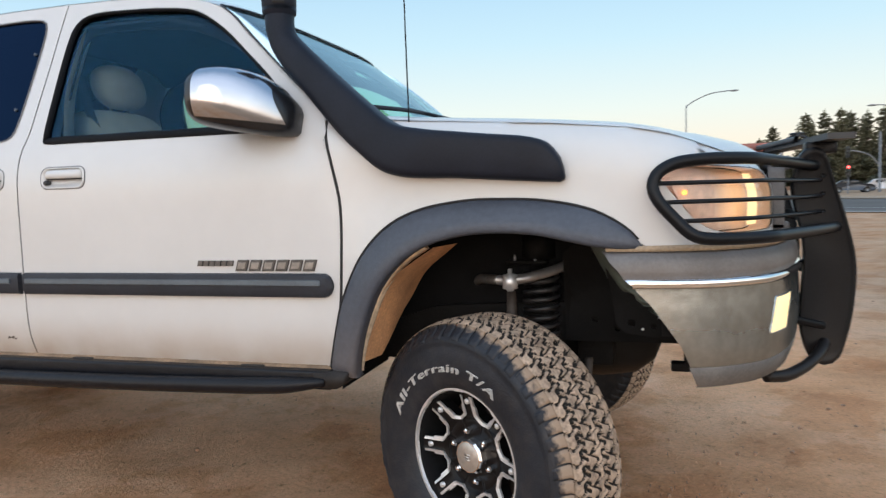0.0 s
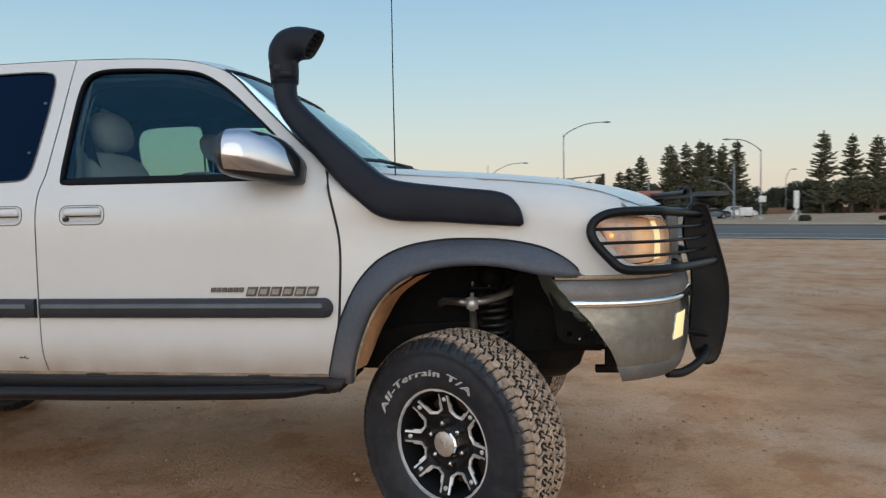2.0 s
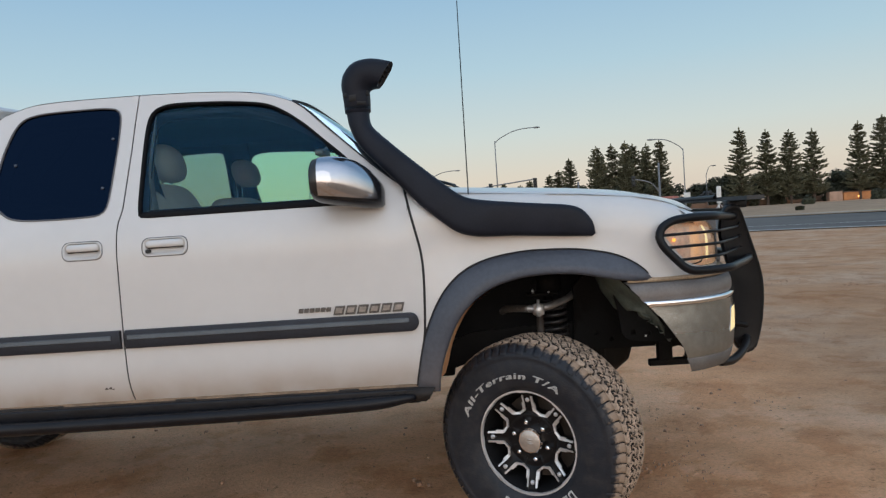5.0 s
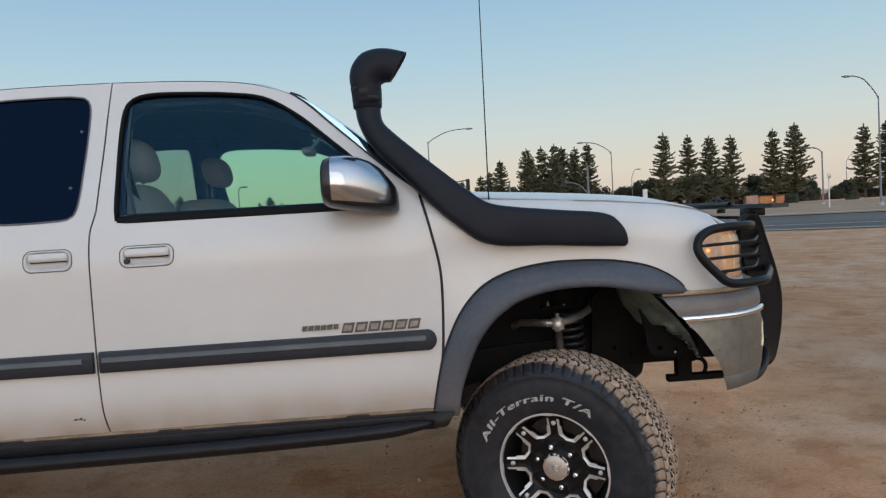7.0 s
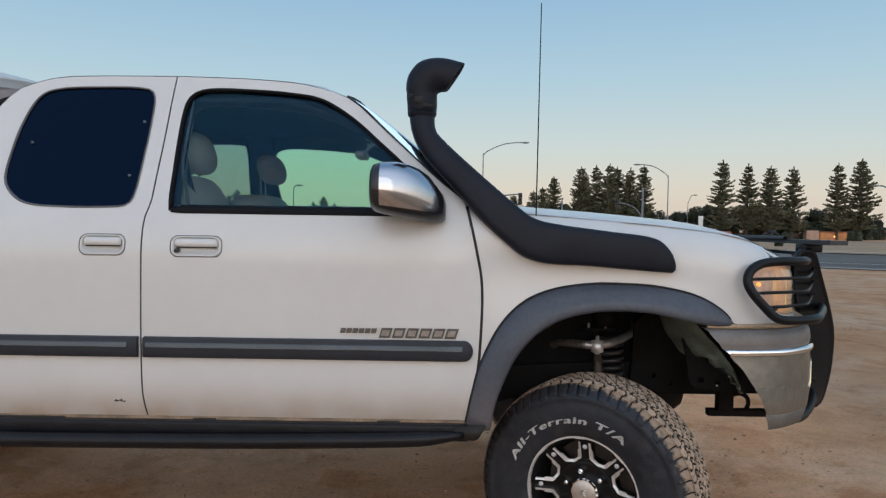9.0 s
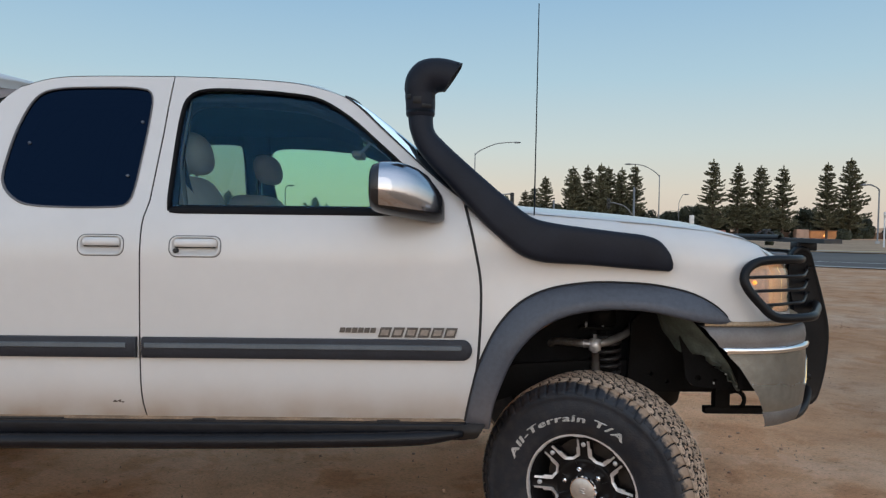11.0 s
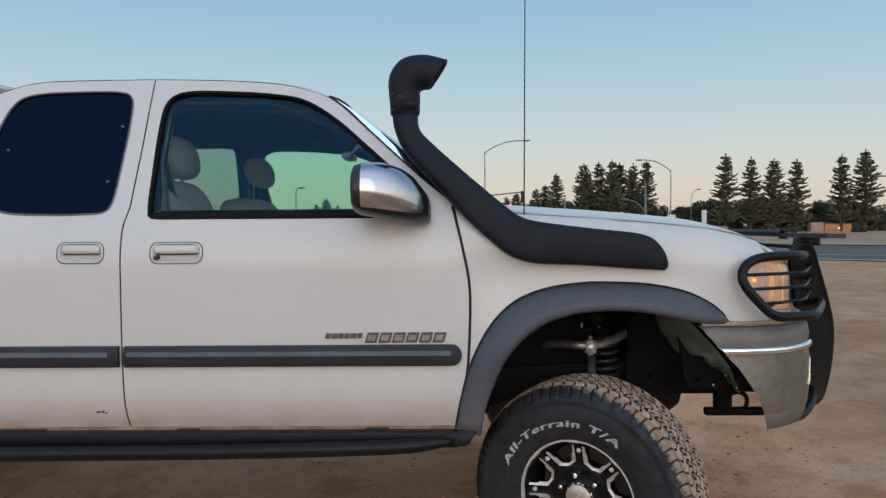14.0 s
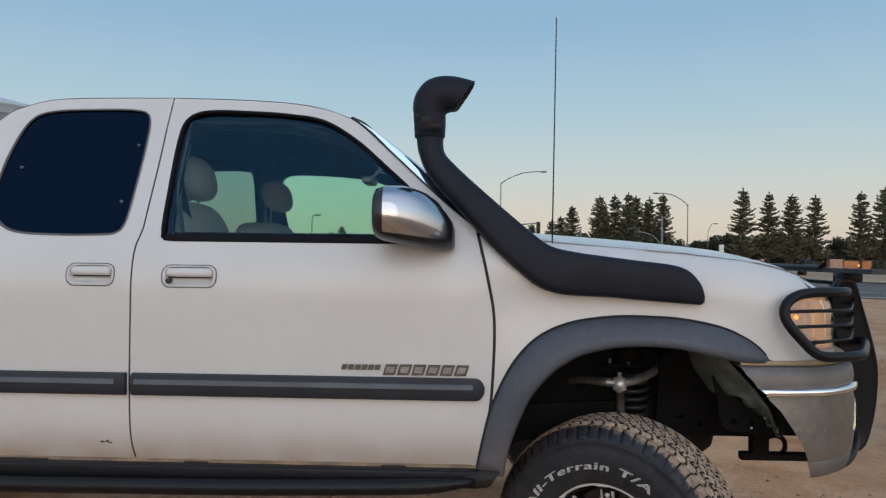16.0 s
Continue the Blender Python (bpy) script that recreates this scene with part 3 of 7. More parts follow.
# side mouldings with a paler inlaid strip
def moulding(x0, x1, round_front, parent, far_parent):
    for name, z0, z1, proud, mat in (("side_moulding", 0.893, 0.970, 0.020, RUBBER), ("moulding_insert", 0.929, 0.952, 0.0245, TRIM_LIGHT)):
        b = bmesh.new()
        rows = []
        xa, xb = (x0, x1) if name == "side_moulding" else (x0 + 0.012, x1 - 0.035)
        for f in [k / 24 * 0.965 for k in range(25)] + [0.975, 0.982, 0.988, 0.993, 0.997, 1.0]:
            x = xa + f * (xb - xa)
            e = min(1.0, max(0.0, (xb - x) / ((z1 - z0) * 0.42))) if round_front else 1.0
            s = math.sqrt(max(0.04, 1 - (1 - e) ** 2))
            zc, h = (z0 + z1) / 2, (z1 - z0) / 2 * s
            q = proud * (0.5 + 0.5 * s)
            rows.append([Vector((x, 0.004, zc + h)), Vector((x, -q * 0.75, zc + h * 0.95)), Vector((x, -q, zc + h * 0.72)), Vector((x, -q, zc + h * 0.1)),
                         Vector((x, -q, zc - h * 0.6)), Vector((x, -q * 0.7, zc - h * 0.95)), Vector((x, 0.004, zc - h))])
        v = grid(b, rows)
        cap(b, v[0][::-1])
        cap(b, v[-1])
        sharpen(b, 30)
        fb = mirrored(b)
        part(name, b, mat, parent, "dark rubber side moulding" if name == "side_moulding" else "paler grey strip")
        part(name, fb, mat, far_parent)


moulding(-1.607, -0.408, True, door_near, door_far)
moulding(-2.35, -1.628, False, rear_near, rear_far)

# raised badge: maker and model lettering as plain slanted blocks
def badge(x, z, w, h, slant, rim, parent, mat, up=0.0):
    b = bmesh.new()
    o = [(x, z), (x + w, z), (x + w + slant, z + h), (x + slant, z + h)]
    cx, cz = sum(p[0] for p in o) / 4, sum(p[1] for p in o) / 4
    i = [(cx + (a - cx) * (1 - 0.5 * rim / w), cz + (c - cz) * (1 - 0.5 * rim / h)) for a, c in o]
    rows = [[(a, 0.002, c) for a, c in o], [(a, -0.005 - up * 2, c) for a, c in o], [(a, -0.007 - up, c) for a, c in i]]
    v = grid(b, rows, True)
    cap(b, v[-1])
    part("badge_block", b, mat, parent, "", False)


BADGE_FACE = make("badge_inlay", (0.30, 0.28, 0.26), 0.35, metal=0.6, var=0.2, scale=60)
BADGE = make("grey_chrome_badge", (0.11, 0.105, 0.10), 0.35, metal=0.6, var=0.25, scale=60)
for k in range(6):
    x_ = -0.752 + k * 0.0480
    badge(x_, 0.977, 0.0405, 0.036, 0.011, 0.006, door_near, BADGE)
    badge(x_ + 0.0085, 0.9845, 0.0270, 0.0205, 0.0065, 0.004, door_near, BADGE_FACE, 0.0012)
for k in range(6):
    badge(-0.893 + k * 0.0225, 0.993, 0.0185, 0.018, 0.004, 0.0035, door_near, BADGE)
for k in range(3):
    badge(-2.262 + k * 0.024, 1.452, 0.019, 0.022, 0.004, 0.004, rear_near, BADGE)

# pale hinge and latch bolts behind the privacy glass, paint chips low on the rear door
PALE = make("pale_bolt", (0.060, 0.078, 0.105), 0.5, var=0.1)
for u, z in ((-2.098, 1.683), (-1.683, 1.772), (-1.703, 1.559)):
    bm = bmesh.new()
    c = skin(u, z, 0.0)
    tube(bm, [c + Vector((0, 0.004, 0)), c + Vector((0, -0.0015, 0)), c + Vector((0, -0.003, 0))], [0.0062, 0.0062, 0.005], 8)
    part("glass_bolt", bm, PALE, rear_near)
CHIP = make("bare_chip", (0.09, 0.07, 0.06), 0.8, var=0.3)
for u, z, w, h in ((-1.712, 0.731, 0.012, 0.004), (-1.694, 0.732, 0.010, 0.005), (-1.683, 0.727, 0.008, 0.003)):
    bm = bmesh.new()
    lp = [(u + w * math.cos(a) * (0.6 + 0.4 * math.sin(3 * a + u * 90)) , z + h * math.sin(a)) for a in np.linspace(0, math.tau, 11)[:-1]]
    v = grid(bm, [[skin(a, c_, 0.001) for a, c_ in lp], [skin(a, c_, -0.0012) for a, c_ in lp]], True)
    cap(bm, v[-1])
    part("paint_chip", bm, CHIP, rear_near)

# roof, windscreen, pillars and cab back
bm = bmesh.new()
edge = [skin(u, z) for u, z in chain(ROOF_LINE[5:], [(-1.586, 1.965), (-1.92, 1.962), (-2.07, 1.950), (-2.185, 1.912)]) + [(-2.185, 1.912)]]
edge = even(edge, 36)
rows = []
for p in edge:
    row = []
    for k in range(25):
        f = k / 24
        y = p.y + f * (BODY_W - 2 * p.y)
        c = 1 - (2 * f - 1) ** 2
        lift = 0.022 * (1 - (1 - min(1, 4 * min(f, 1 - f))) ** 2) + 0.022 * c
        front = max(0.0, (p.x + 1.05) / 0.15)
        row.append((p.x + 0.030 * (1 - (2 * f - 1) ** 6) * min(1, max(0, (p.x + 1.5) / 0.6)), y, p.z + lift * (1 - 0.72 * min(front, 1))))
    rows.append(row)
grid(bm, rows)
roof_front = [Vector(v) for v in rows[0]]
part("roof", bm, PAINT, truck, "white cab roof")
bm = bmesh.new()
lower = [Vector((-0.40 + 0.075 * (1 - (2 * k / 24 - 1) ** 8), 0.135 + k / 24 * (BODY_W - 0.27), 1.455 + 0.010 * (1 - (2 * k / 24 - 1) ** 2))) for k in range(25)]
upper = [p + Vector((0.003, 0, -0.004)) for p in roof_front]
rows = [[a.lerp(b, f) + Vector((0.006, 0, 0.008)) * math.sin(math.pi * f) for a, b in zip(lower, upper)] for f in np.linspace(0, 1, 12)]
grid(bm, rows)
ob = part("windscreen", bm, GLASS_WIND, truck, "green-tinted windscreen")
ob.visible_shadow = False
for flip in (False, True):
    bm = bmesh.new()
    rim = [skin(u, z) for u, z in chain(ROOF_LINE[:6]) + [ROOF_LINE[5]]]
    rim = even(rim, 20)
    inner = [lower[0].lerp(upper[0], k / 19) + Vector((0.006, 0, 0.008)) * math.sin(math.pi * k / 19) for k in range(20)]
    ledge = [r.lerp(i, 0.10) + Vector((0.002, 0, 0.002)) for r, i in zip(rim, inner)]
    grid(bm, [[r + Vector((0, 0.012, -0.01)) for r in rim], rim, ledge, [r.lerp(i, 0.16) + Vector((-0.008, 0.004, -0.014)) for r, i in zip(rim, inner)]])
    if flip:
        bm, old = mirrored(bm), bm
        old.free()
    pillar = part("windscreen_pillar", bm, PAINT, truck)
    bm = bmesh.new()
    tube(bm, ledge, 0.0042, 8)
    if flip:
        bm, old = mirrored(bm), bm
        old.free()
    part("windscreen_seal", bm, RUBBER, pillar)
    bm = bmesh.new()
    arch_ = [math.sin(math.pi * min(1.0, 0.10 + k / 19 * 0.9)) ** 0.6 for k in range(20)]
    grid(bm, [[l.lerp(i, f) + Vector((0.019, -0.006, 0.019)) * (math.sin(math.pi * f ** 0.7 * 0.8) * a) for l, i, a in zip(ledge, inner, arch_)] for f in np.linspace(0, 1, 7)])
    if flip:
        bm, old = mirrored(bm), bm
        old.free()
    ob = part("windscreen_edge", bm, GLASS_WIND, pillar, "curved side edge of the windscreen")
    ob.visible_shadow = False
bm = bmesh.new()
tube(bm, [p + Vector((0.004, 0, 0.002)) for p in roof_front], 0.004, 8)
part("windscreen_header_seal", bm, RUBBER, truck)
back = [skin(u, z) for u, z in chain(CAB_BACK) + [CAB_BACK[-1]]]
bm = bmesh.new()
rows = []
for p in even(back, 18):
    def crown(f):
        return 0.022 * (1 - (1 - min(1, 4 * min(f, 1 - f))) ** 2) + 0.022 * (1 - (2 * f - 1) ** 2)
    rise = min(1.0, max(0.0, (p.z - 1.62) / 0.29)) ** 2
    rows.append([(p.x - 0.03 * (1 - (2 * k / 16 - 1) ** 6) * (1 - rise), p.y + k / 16 * (BODY_W - 2 * p.y), p.z + crown(k / 16) * rise) for k in range(17)])
low_rows, top_rows = [r for r in rows if r[0][2] < 1.46], [r for r in rows if r[0][2] > 1.86]
grid(bm, low_rows)
grid(bm, top_rows)
for sl in (slice(0, 4), slice(13, 17)):
    grid(bm, [r[sl] for r in [low_rows[-1]] + [q for q in rows if 1.46 <= q[0][2] <= 1.86] + [top_rows[0]]])
back_wall = part("cab_back_panel", bm, PAINT, truck)
bm = bmesh.new()
grid(bm, [[Vector(r[k]) + Vector((0.006, 0, 0)) for k in range(3, 14)] for r in [low_rows[-1]] + [q for q in rows if 1.46 <= q[0][2] <= 1.86] + [top_rows[0]]])
ob = part("rear_glass", bm, GLASS_DARK, back_wall)
ob.visible_shadow = False

# bonnet, cowl and front panel
bm = bmesh.new()
us = list(np.linspace(-0.37, 1.10, 34))
rows = []
for u in us:
    f = (u + 0.37) / 1.47
    a = skin(u, interp(u, HOOD_EDGE), -0.0012)
    c = Vector((-0.26 + 1.20 * f, BODY_W / 2, interp(f, [(0, 1.468), (0.3, 1.453), (0.55, 1.430), (0.8, 1.392), (0.92, 1.355), (1.0, 1.30)])))
    row = [skin(u, interp(u, HOOD_EDGE) - 0.012, -0.0012)]
    for k in range(29):
        v = k / 14
        w = v if v <= 1 else 2 - v
        q = a.lerp(c, w)
        e = 1 - (1 - w) ** 2.2
        q.x, q.z = a.x + (c.x - a.x) * e, a.z + (c.z - a.z) * e
        q.z += 0.012 * math.exp(-((w - 0.28) / 0.12) ** 2) * (1 - f)
        if v > 1:
            q.y = BODY_W - q.y
        row.append(q)
    row.append(Vector((row[0].x, BODY_W - row[0].y, row[0].z)))
    rows.append(row)
grid(bm, rows)
part("bonnet", sharpen(bm, 40), PAINT, truck, "white bonnet")
bm = bmesh.new()
grid(bm, [[p + Vector((-0.02, 0, -0.005)) for p in lower], [p + Vector((0.06, 0, -0.012)) for p in lower], [p + Vector((0.16, 0, -0.02)) for p in lower]])
part("cowl", bm, RUBBER, truck, "black plastic cowl")
for y0, y1 in ((0.35, 0.82), (0.95, 1.45)):
    bm = bmesh.new()
    base = Vector((-0.22, y1, 1.482))
    tube(bm, spline([base, (-0.27, y1 - 0.12, 1.505), (-0.345, (y0 + y1) / 2, 1.525)], 8), 0.007, 8)
    arm = part("wiper_arm", bm, BLACK_STEEL, truck)
    bm = bmesh.new()
    tube(bm, spline([(-0.24, y1 + 0.03, 1.50), (-0.325, (y0 + y1) / 2, 1.517), (-0.40, y0, 1.515)], 10), 0.008, 6)
    part("wiper_blade", bm, RUBBER, arm)

# head lamps: reflector bowl, indicator, bulb and clear lens
def headlamp(flip):
    def put(name, b, mat, parent, label=""):
        if flip:
            b, o = mirrored(b), b
            o.free()
        return part(name, b, mat, parent, label)
    b = bmesh.new()
    panel(b, shrink(HEADLAMP, 0.002), [], lambda u, z: skin(u, z, 0.055 + 0.03 * math.sin((u - 0.57) * 6.6)), step=0.05, flange=0)
    edge_in = [skin(u, z, 0.058) for u, z in shrink(HEADLAMP, 0.002)]
    grid(b, [[skin(u, z, 0.004) for u, z in shrink(HEADLAMP, 0.002)], edge_in], True)
    bowl = put("headlamp", b, REFLECTOR, truck, "lit headlamp with a clear lens and an amber indicator")
    b = bmesh.new()
    panel(b, [(0.60, 1.232), (0.76, 1.238), (0.76, 1.10), (0.69, 1.108), (0.615, 1.19)], [], lambda u, z: skin(u, z, 0.040), step=0.05, flange=0)
    put("indicator_reflector", b, AMBER, bowl)
    b = bmesh.new()
    bmesh.ops.create_uvsphere(b, u_segments=12, v_segments=8, radius=0.0075, matrix=Matrix.Translation(skin(0.645, 1.190, 0.034)))
    put("indicator_bulb", b, GLOW_AMBER, bowl, "glowing amber bulb")
    b = bmesh.new()
    rows_ = []
    for k in range(6):
        u = 0.90 + 0.016 * k
        rows_.append([skin(u + 0.01 * math.sin(j / 6 * math.pi), 1.092 + j / 6 * 0.145, 0.030) for j in range(7)])
    grid(b, rows_)
    put("headlamp_beam", b, GLOW_HEAD, bowl, "glowing yellow lamp")
    b = bmesh.new()
    panel(b, shrink(HEADLAMP, 0.001), [], lambda u, z: skin(u, z, 0.001), step=0.06, flange=0)
    ob_ = put("lens", b, LENS, bowl, "clear lens")
    ob_.visible_shadow = False


headlamp(False)
headlamp(True)

# grille
bm = bmesh.new()
for z0, z1 in ((1.055, 1.085), (1.245, 1.285)):
    box(bm, 0.89, 0.955, 0.44, BODY_W - 0.44, z0, z1, 0.01)
for y in (0.44, BODY_W - 0.47):
    box(bm, 0.89, 0.94, y, y + 0.014, 1.06, 1.28, 0.004)
grille = part("grille", bm, BUMPER_PAD, truck, "grey grille surround")
for k in range(4):
    bm = bmesh.new()
    box(bm, 0.885, 0.935, 0.47, BODY_W - 0.47, 1.102 + k * 0.037, 1.117 + k * 0.037, 0.005)
    part("grille_bar", bm, RUBBER, grille)
bm = bmesh.new()
box(bm, 0.80, 0.86, 0.40, BODY_W - 0.40, 1.03, 1.28)
part("radiator", bm, DARK_STEEL, truck)

# ---- bumper ----
_bp = spline([(0.36, -0.072, 0), (0.48, -0.080, 0), (0.58, -0.076, 0), (0.69, -0.052, 0), (0.78, 0.003, 0), (0.84, 0.060, 0), (0.885, 0.135, 0), (0.916, 0.21, 0), (0.948, 0.31, 0), (0.99, 0.5, 0), (1.015, 0.75, 0), (1.02, 0.95, 0)], 120)


def bumper_strip(levels, rear, hole=None):
    """levels: (height, way outwards); rear(z): the plan's x at which the strip begins."""
    b = bmesh.new()
    rows_ = []
    for z, out in levels:
        first = min(range(len(_bp)), key=lambda i: abs(_bp[i].x - rear(z)) + (0 if i < 70 else 9))
        pts = even(_bp[first:], 110)
        row = []
        for i, p in enumerate(pts):
            t = (pts[min(i + 1, 109)] - pts[max(i - 1, 0)]).normalized()
            row.append(Vector((p.x + t.y * out, p.y - t.x * out, z)))
        row += [Vector((p.x, BODY_W - p.y, p.z)) for p in row[-2::-1]]
        rows_.append(row)
    grid(b, rows_)
    if hole:
        x0, x1, z0, z1 = hole
        mids = [(f, f.calc_center_median()) for f in b.faces]
        bmesh.ops.delete(b, geom=[f for f, c in mids if x0 < c.x < x1 and z0 < c.z < z1 and abs(c.y - BODY_W / 2) > 0.6], context="FACES")
    return b


def rear_line(z):
    return interp(z, [(0.66, 0.662), (0.70, 0.648), (0.75, 0.630), (0.815, 0.598), (0.885, 0.548), (0.952, 0.487), (1.0, 0.44), (1.04, 0.41)])


bumper = part("front_bumper", bumper_strip([(0.945, 0.0), (0.93, 0.0), (0.893, 0.003), (0.84, 0.004), (0.787, 0.002), (0.735, -0.004), (0.728, -0.008)], rear_line, (0.868, 0.900, 0.815, 0.882)), CHROME_DUSTY, truck, "dusty chrome front bumper")
part("bumper_top", bumper_strip([(1.036, -0.075), (1.036, -0.03), (1.028, -0.012), (1.01, -0.004), (0.985, 0.0), (0.966, -0.003), (0.963, -0.014)], rear_line), BUMPER_PAD, bumper, "grey top pad")
part("bumper_bead", bumper_strip([(0.968, -0.012), (0.966, 0.005), (0.958, 0.012), (0.947, 0.011), (0.940, 0.003), (0.939, -0.01)], rear_line), CHROME, bumper, "bright chrome bead")
part("bumper_valance", bumper_strip([(0.729, -0.009), (0.724, -0.006), (0.70, -0.012), (0.674, -0.022), (0.669, -0.030)], rear_line), VALANCE, bumper, "dull lower lip")
part("bumper_gap_strip", bumper_strip([(1.052, -0.06), (1.052, -0.024), (1.037, -0.022), (1.037, -0.06)], lambda z: 0.42), ROCKER, bumper, "tan dusty filler strip over the bumper")
bm = bmesh.new()
rows = [[Vector((p.x, p.y, z)) for p in [q + Vector((-0.06, 0.06, 0)) for q in even(_bp[22:], 30)]] for z in (0.80, 1.0)]
grid(bm, [r + [Vector((p.x, BODY_W - p.y, p.z)) for p in r[-2::-1]] for r in rows])
part("bumper_backing", bm, DARK_STEEL, bumper)
for flip in (False, True):
    def lamp_ring(x0, x1, z0, z1, out, n=10):
        """A closed outline on the bumper's face between two x and two heights, pushed outwards by out."""
        def at_(x, z):
            y = interp(x, [(p.x, p.y) for p in _bp[30:]])
            t = Vector((0.03, interp(x + 0.015, [(p.x, p.y) for p in _bp[30:]]) - interp(x - 0.015, [(p.x, p.y) for p in _bp[30:]]))).normalized()
            return Vector((x + t.y * out, y - t.x * out, z))
        lean = 0.010
        return ([at_(x0 - lean + (x1 - x0) * k / n, z0) for k in range(n)] + [at_(x1 - lean + 2 * lean * k / n, z0 + (z1 - z0) * k / n) for k in range(n)]
                + [at_(x1 + lean - (x1 - x0) * k / n, z1) for k in range(n)] + [at_(x0 + lean - 2 * lean * k / n, z1 - (z1 - z0) * k / n) for k in range(n)])
    bm = bmesh.new()
    grid(bm, [lamp_ring(0.852, 0.914, 0.798, 0.900, 0.000), lamp_ring(0.853, 0.913, 0.799, 0.899, 0.0048), lamp_ring(0.855, 0.911, 0.801, 0.897, 0.0055), lamp_ring(0.857, 0.909, 0.803, 0.895, 0.0030)], True)
    frame_bm = mirrored(bm) if flip else bm
    if flip:
        bm.free()
    surround = part("fog_lamp", frame_bm, CHROME_DUSTY, bumper, "small square fog lamp")
    bm = bmesh.new()
    v = grid(bm, [lamp_ring(0.856, 0.910, 0.802, 0.896, 0.0034), lamp_ring(0.863, 0.903, 0.812, 0.886, 0.0058)], True)
    cap(bm, v[-1])
    if flip:
        bm, old = mirrored(bm), bm
        old.free()
    part("fog_lens", bm, GLOW_FOG, surround, "lit yellow lens")

# ---- wheel-arch flares ----
def flare(dx, label):
    out_c = spline([(x + dx, z, 0) for x, z in ((-0.434, 0.655), (-0.407, 0.79), (-0.378, 0.893), (-0.314, 1.022), (-0.229, 1.111), (-0.122, 1.160), (0.016, 1.183), (0.135, 1.185),
                                                (0.253, 1.178), (0.370, 1.155), (0.445, 1.121), (0.493, 1.084), (0.521, 1.048))], 56)
    in_c = spline([(x + dx, z, 0) for x, z in ((-0.340, 0.640), (-0.329, 0.72), (-0.303, 0.805), (-0.254, 0.915), (-0.185, 0.997), (-0.105, 1.049), (-0.001, 1.079), (0.104, 1.089),
                                               (0.222, 1.084), (0.318, 1.066), (0.39, 1.051), (0.45, 1.044), (0.517, 1.041))], 56)
    b = bmesh.new()
    rows_ = []
    for i, (o, n) in enumerate(zip(out_c, in_c)):
        f = i / 55
        e = min(1.0, (1 - f) / 0.16) ** 0.7
        base = skin(o.x, o.y).y + 0.004 if dx == 0 else 0.012
        bulge = 0.058 * e * (0.45 + 0.55 * min(1.0, f / 0.35))
        row = []
        for w, off in ((0, 0.008), (0.02, -0.006), (0.08, -0.016), (0.3, -0.35 * bulge - 0.012), (0.6, -0.72 * bulge - 0.010), (0.88, -bulge - 0.004), (0.97, -bulge + 0.002), (1.0, -bulge + 0.012)):
            p = o.lerp(n, w)
            row.append(Vector((p.x, base + off, p.y)))
        d = (n - o).normalized()
        row.append(Vector((n.x - d.x * 0.004, base + 0.03, n.y - d.y * 0.004)))
        rows_.append(row)
    v = grid(b, rows_)
    cap(b, v[0])
    near, far = both_flanks("wheel_arch_flare", b, FLARE, label)
    b = bmesh.new()
    tube(b, [r[0] + Vector((0, -0.012, 0.001)) for r in rows_[:-1]], 0.0042, 6)
    fb = mirrored(b)
    part("flare_gasket", b, SEAM, near, "thin black edge seal")
    part("flare_gasket", fb, SEAM, far)


flare(0.0, "dark grey plastic wheel-arch flare")
flare(-3.17, "dark grey plastic wheel-arch flare")

# ---- wheel housings, chassis and suspension ----
for dx, name in ((0.0, "front_liner"), (-3.17, "rear_liner")):
    bm = bmesh.new()
    arc = [(-0.40 + dx, 0.60), (-0.39 + dx, 0.74), (-0.345 + dx, 0.90), (-0.25 + dx, 1.03), (-0.12 + dx, 1.11), (0.02 + dx, 1.14), (0.2 + dx, 1.14), (0.36 + dx, 1.10), (0.46 + dx, 1.05), (0.50 + dx, 0.98)]
    pts = spline([(a, b, 0) for a, b in arc], 30)
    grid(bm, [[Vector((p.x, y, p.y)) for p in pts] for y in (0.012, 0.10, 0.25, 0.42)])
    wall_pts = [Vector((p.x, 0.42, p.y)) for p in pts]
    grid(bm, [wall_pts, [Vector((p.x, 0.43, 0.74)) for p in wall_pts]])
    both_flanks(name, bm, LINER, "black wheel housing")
bm = bmesh.new()
pts = spline([(-0.338, 0.68, 0), (-0.314, 0.78, 0), (-0.280, 0.86, 0), (-0.215, 0.955, 0), (-0.085, 1.045, 0)], 14)
rows = []
for i, p in enumerate(pts):
    d = interp(i / 13, [(0, 0.16), (0.4, 0.31), (0.8, 0.29), (1, 0.2)])
    rows.append([Vector((p.x - 0.006 + 0.030 * min(1.0, max(0.0, y - 0.04) / 0.16), y, p.y)) for y in np.linspace(0.03, d, 8)])
grid(bm, rows)
part("muddy_liner_patch", bm, MUD, truck, "liner caked with brown mud")
bm = bmesh.new()
pts = spline([(-0.345, 0.655, 0), (-0.330, 0.73, 0), (-0.303, 0.805, 0), (-0.254, 0.912, 0), (-0.188, 0.990, 0), (-0.11, 1.042, 0)], 20)
rows = []
for i, p in enumerate(pts):
    k = max(0.0, 1 - i / 19) ** 0.5
    d = (pts[min(i + 1, 19)] - pts[max(i - 1, 0)]).normalized()
    nx_, nz_ = d.y, -d.x
    rows.append([Vector((p.x + nx_ * o, y, p.y + nz_ * o)) for y, o in ((0.016, -0.014), (0.020, -0.004), (0.034, -0.001), (0.044, 0.001), (0.048, 0.002 + 0.003 * k), (0.052, -0.010))])
grid(bm, rows)
part("arch_flange", bm, FLANGE, truck, "cream painted wing flange stained with rust")

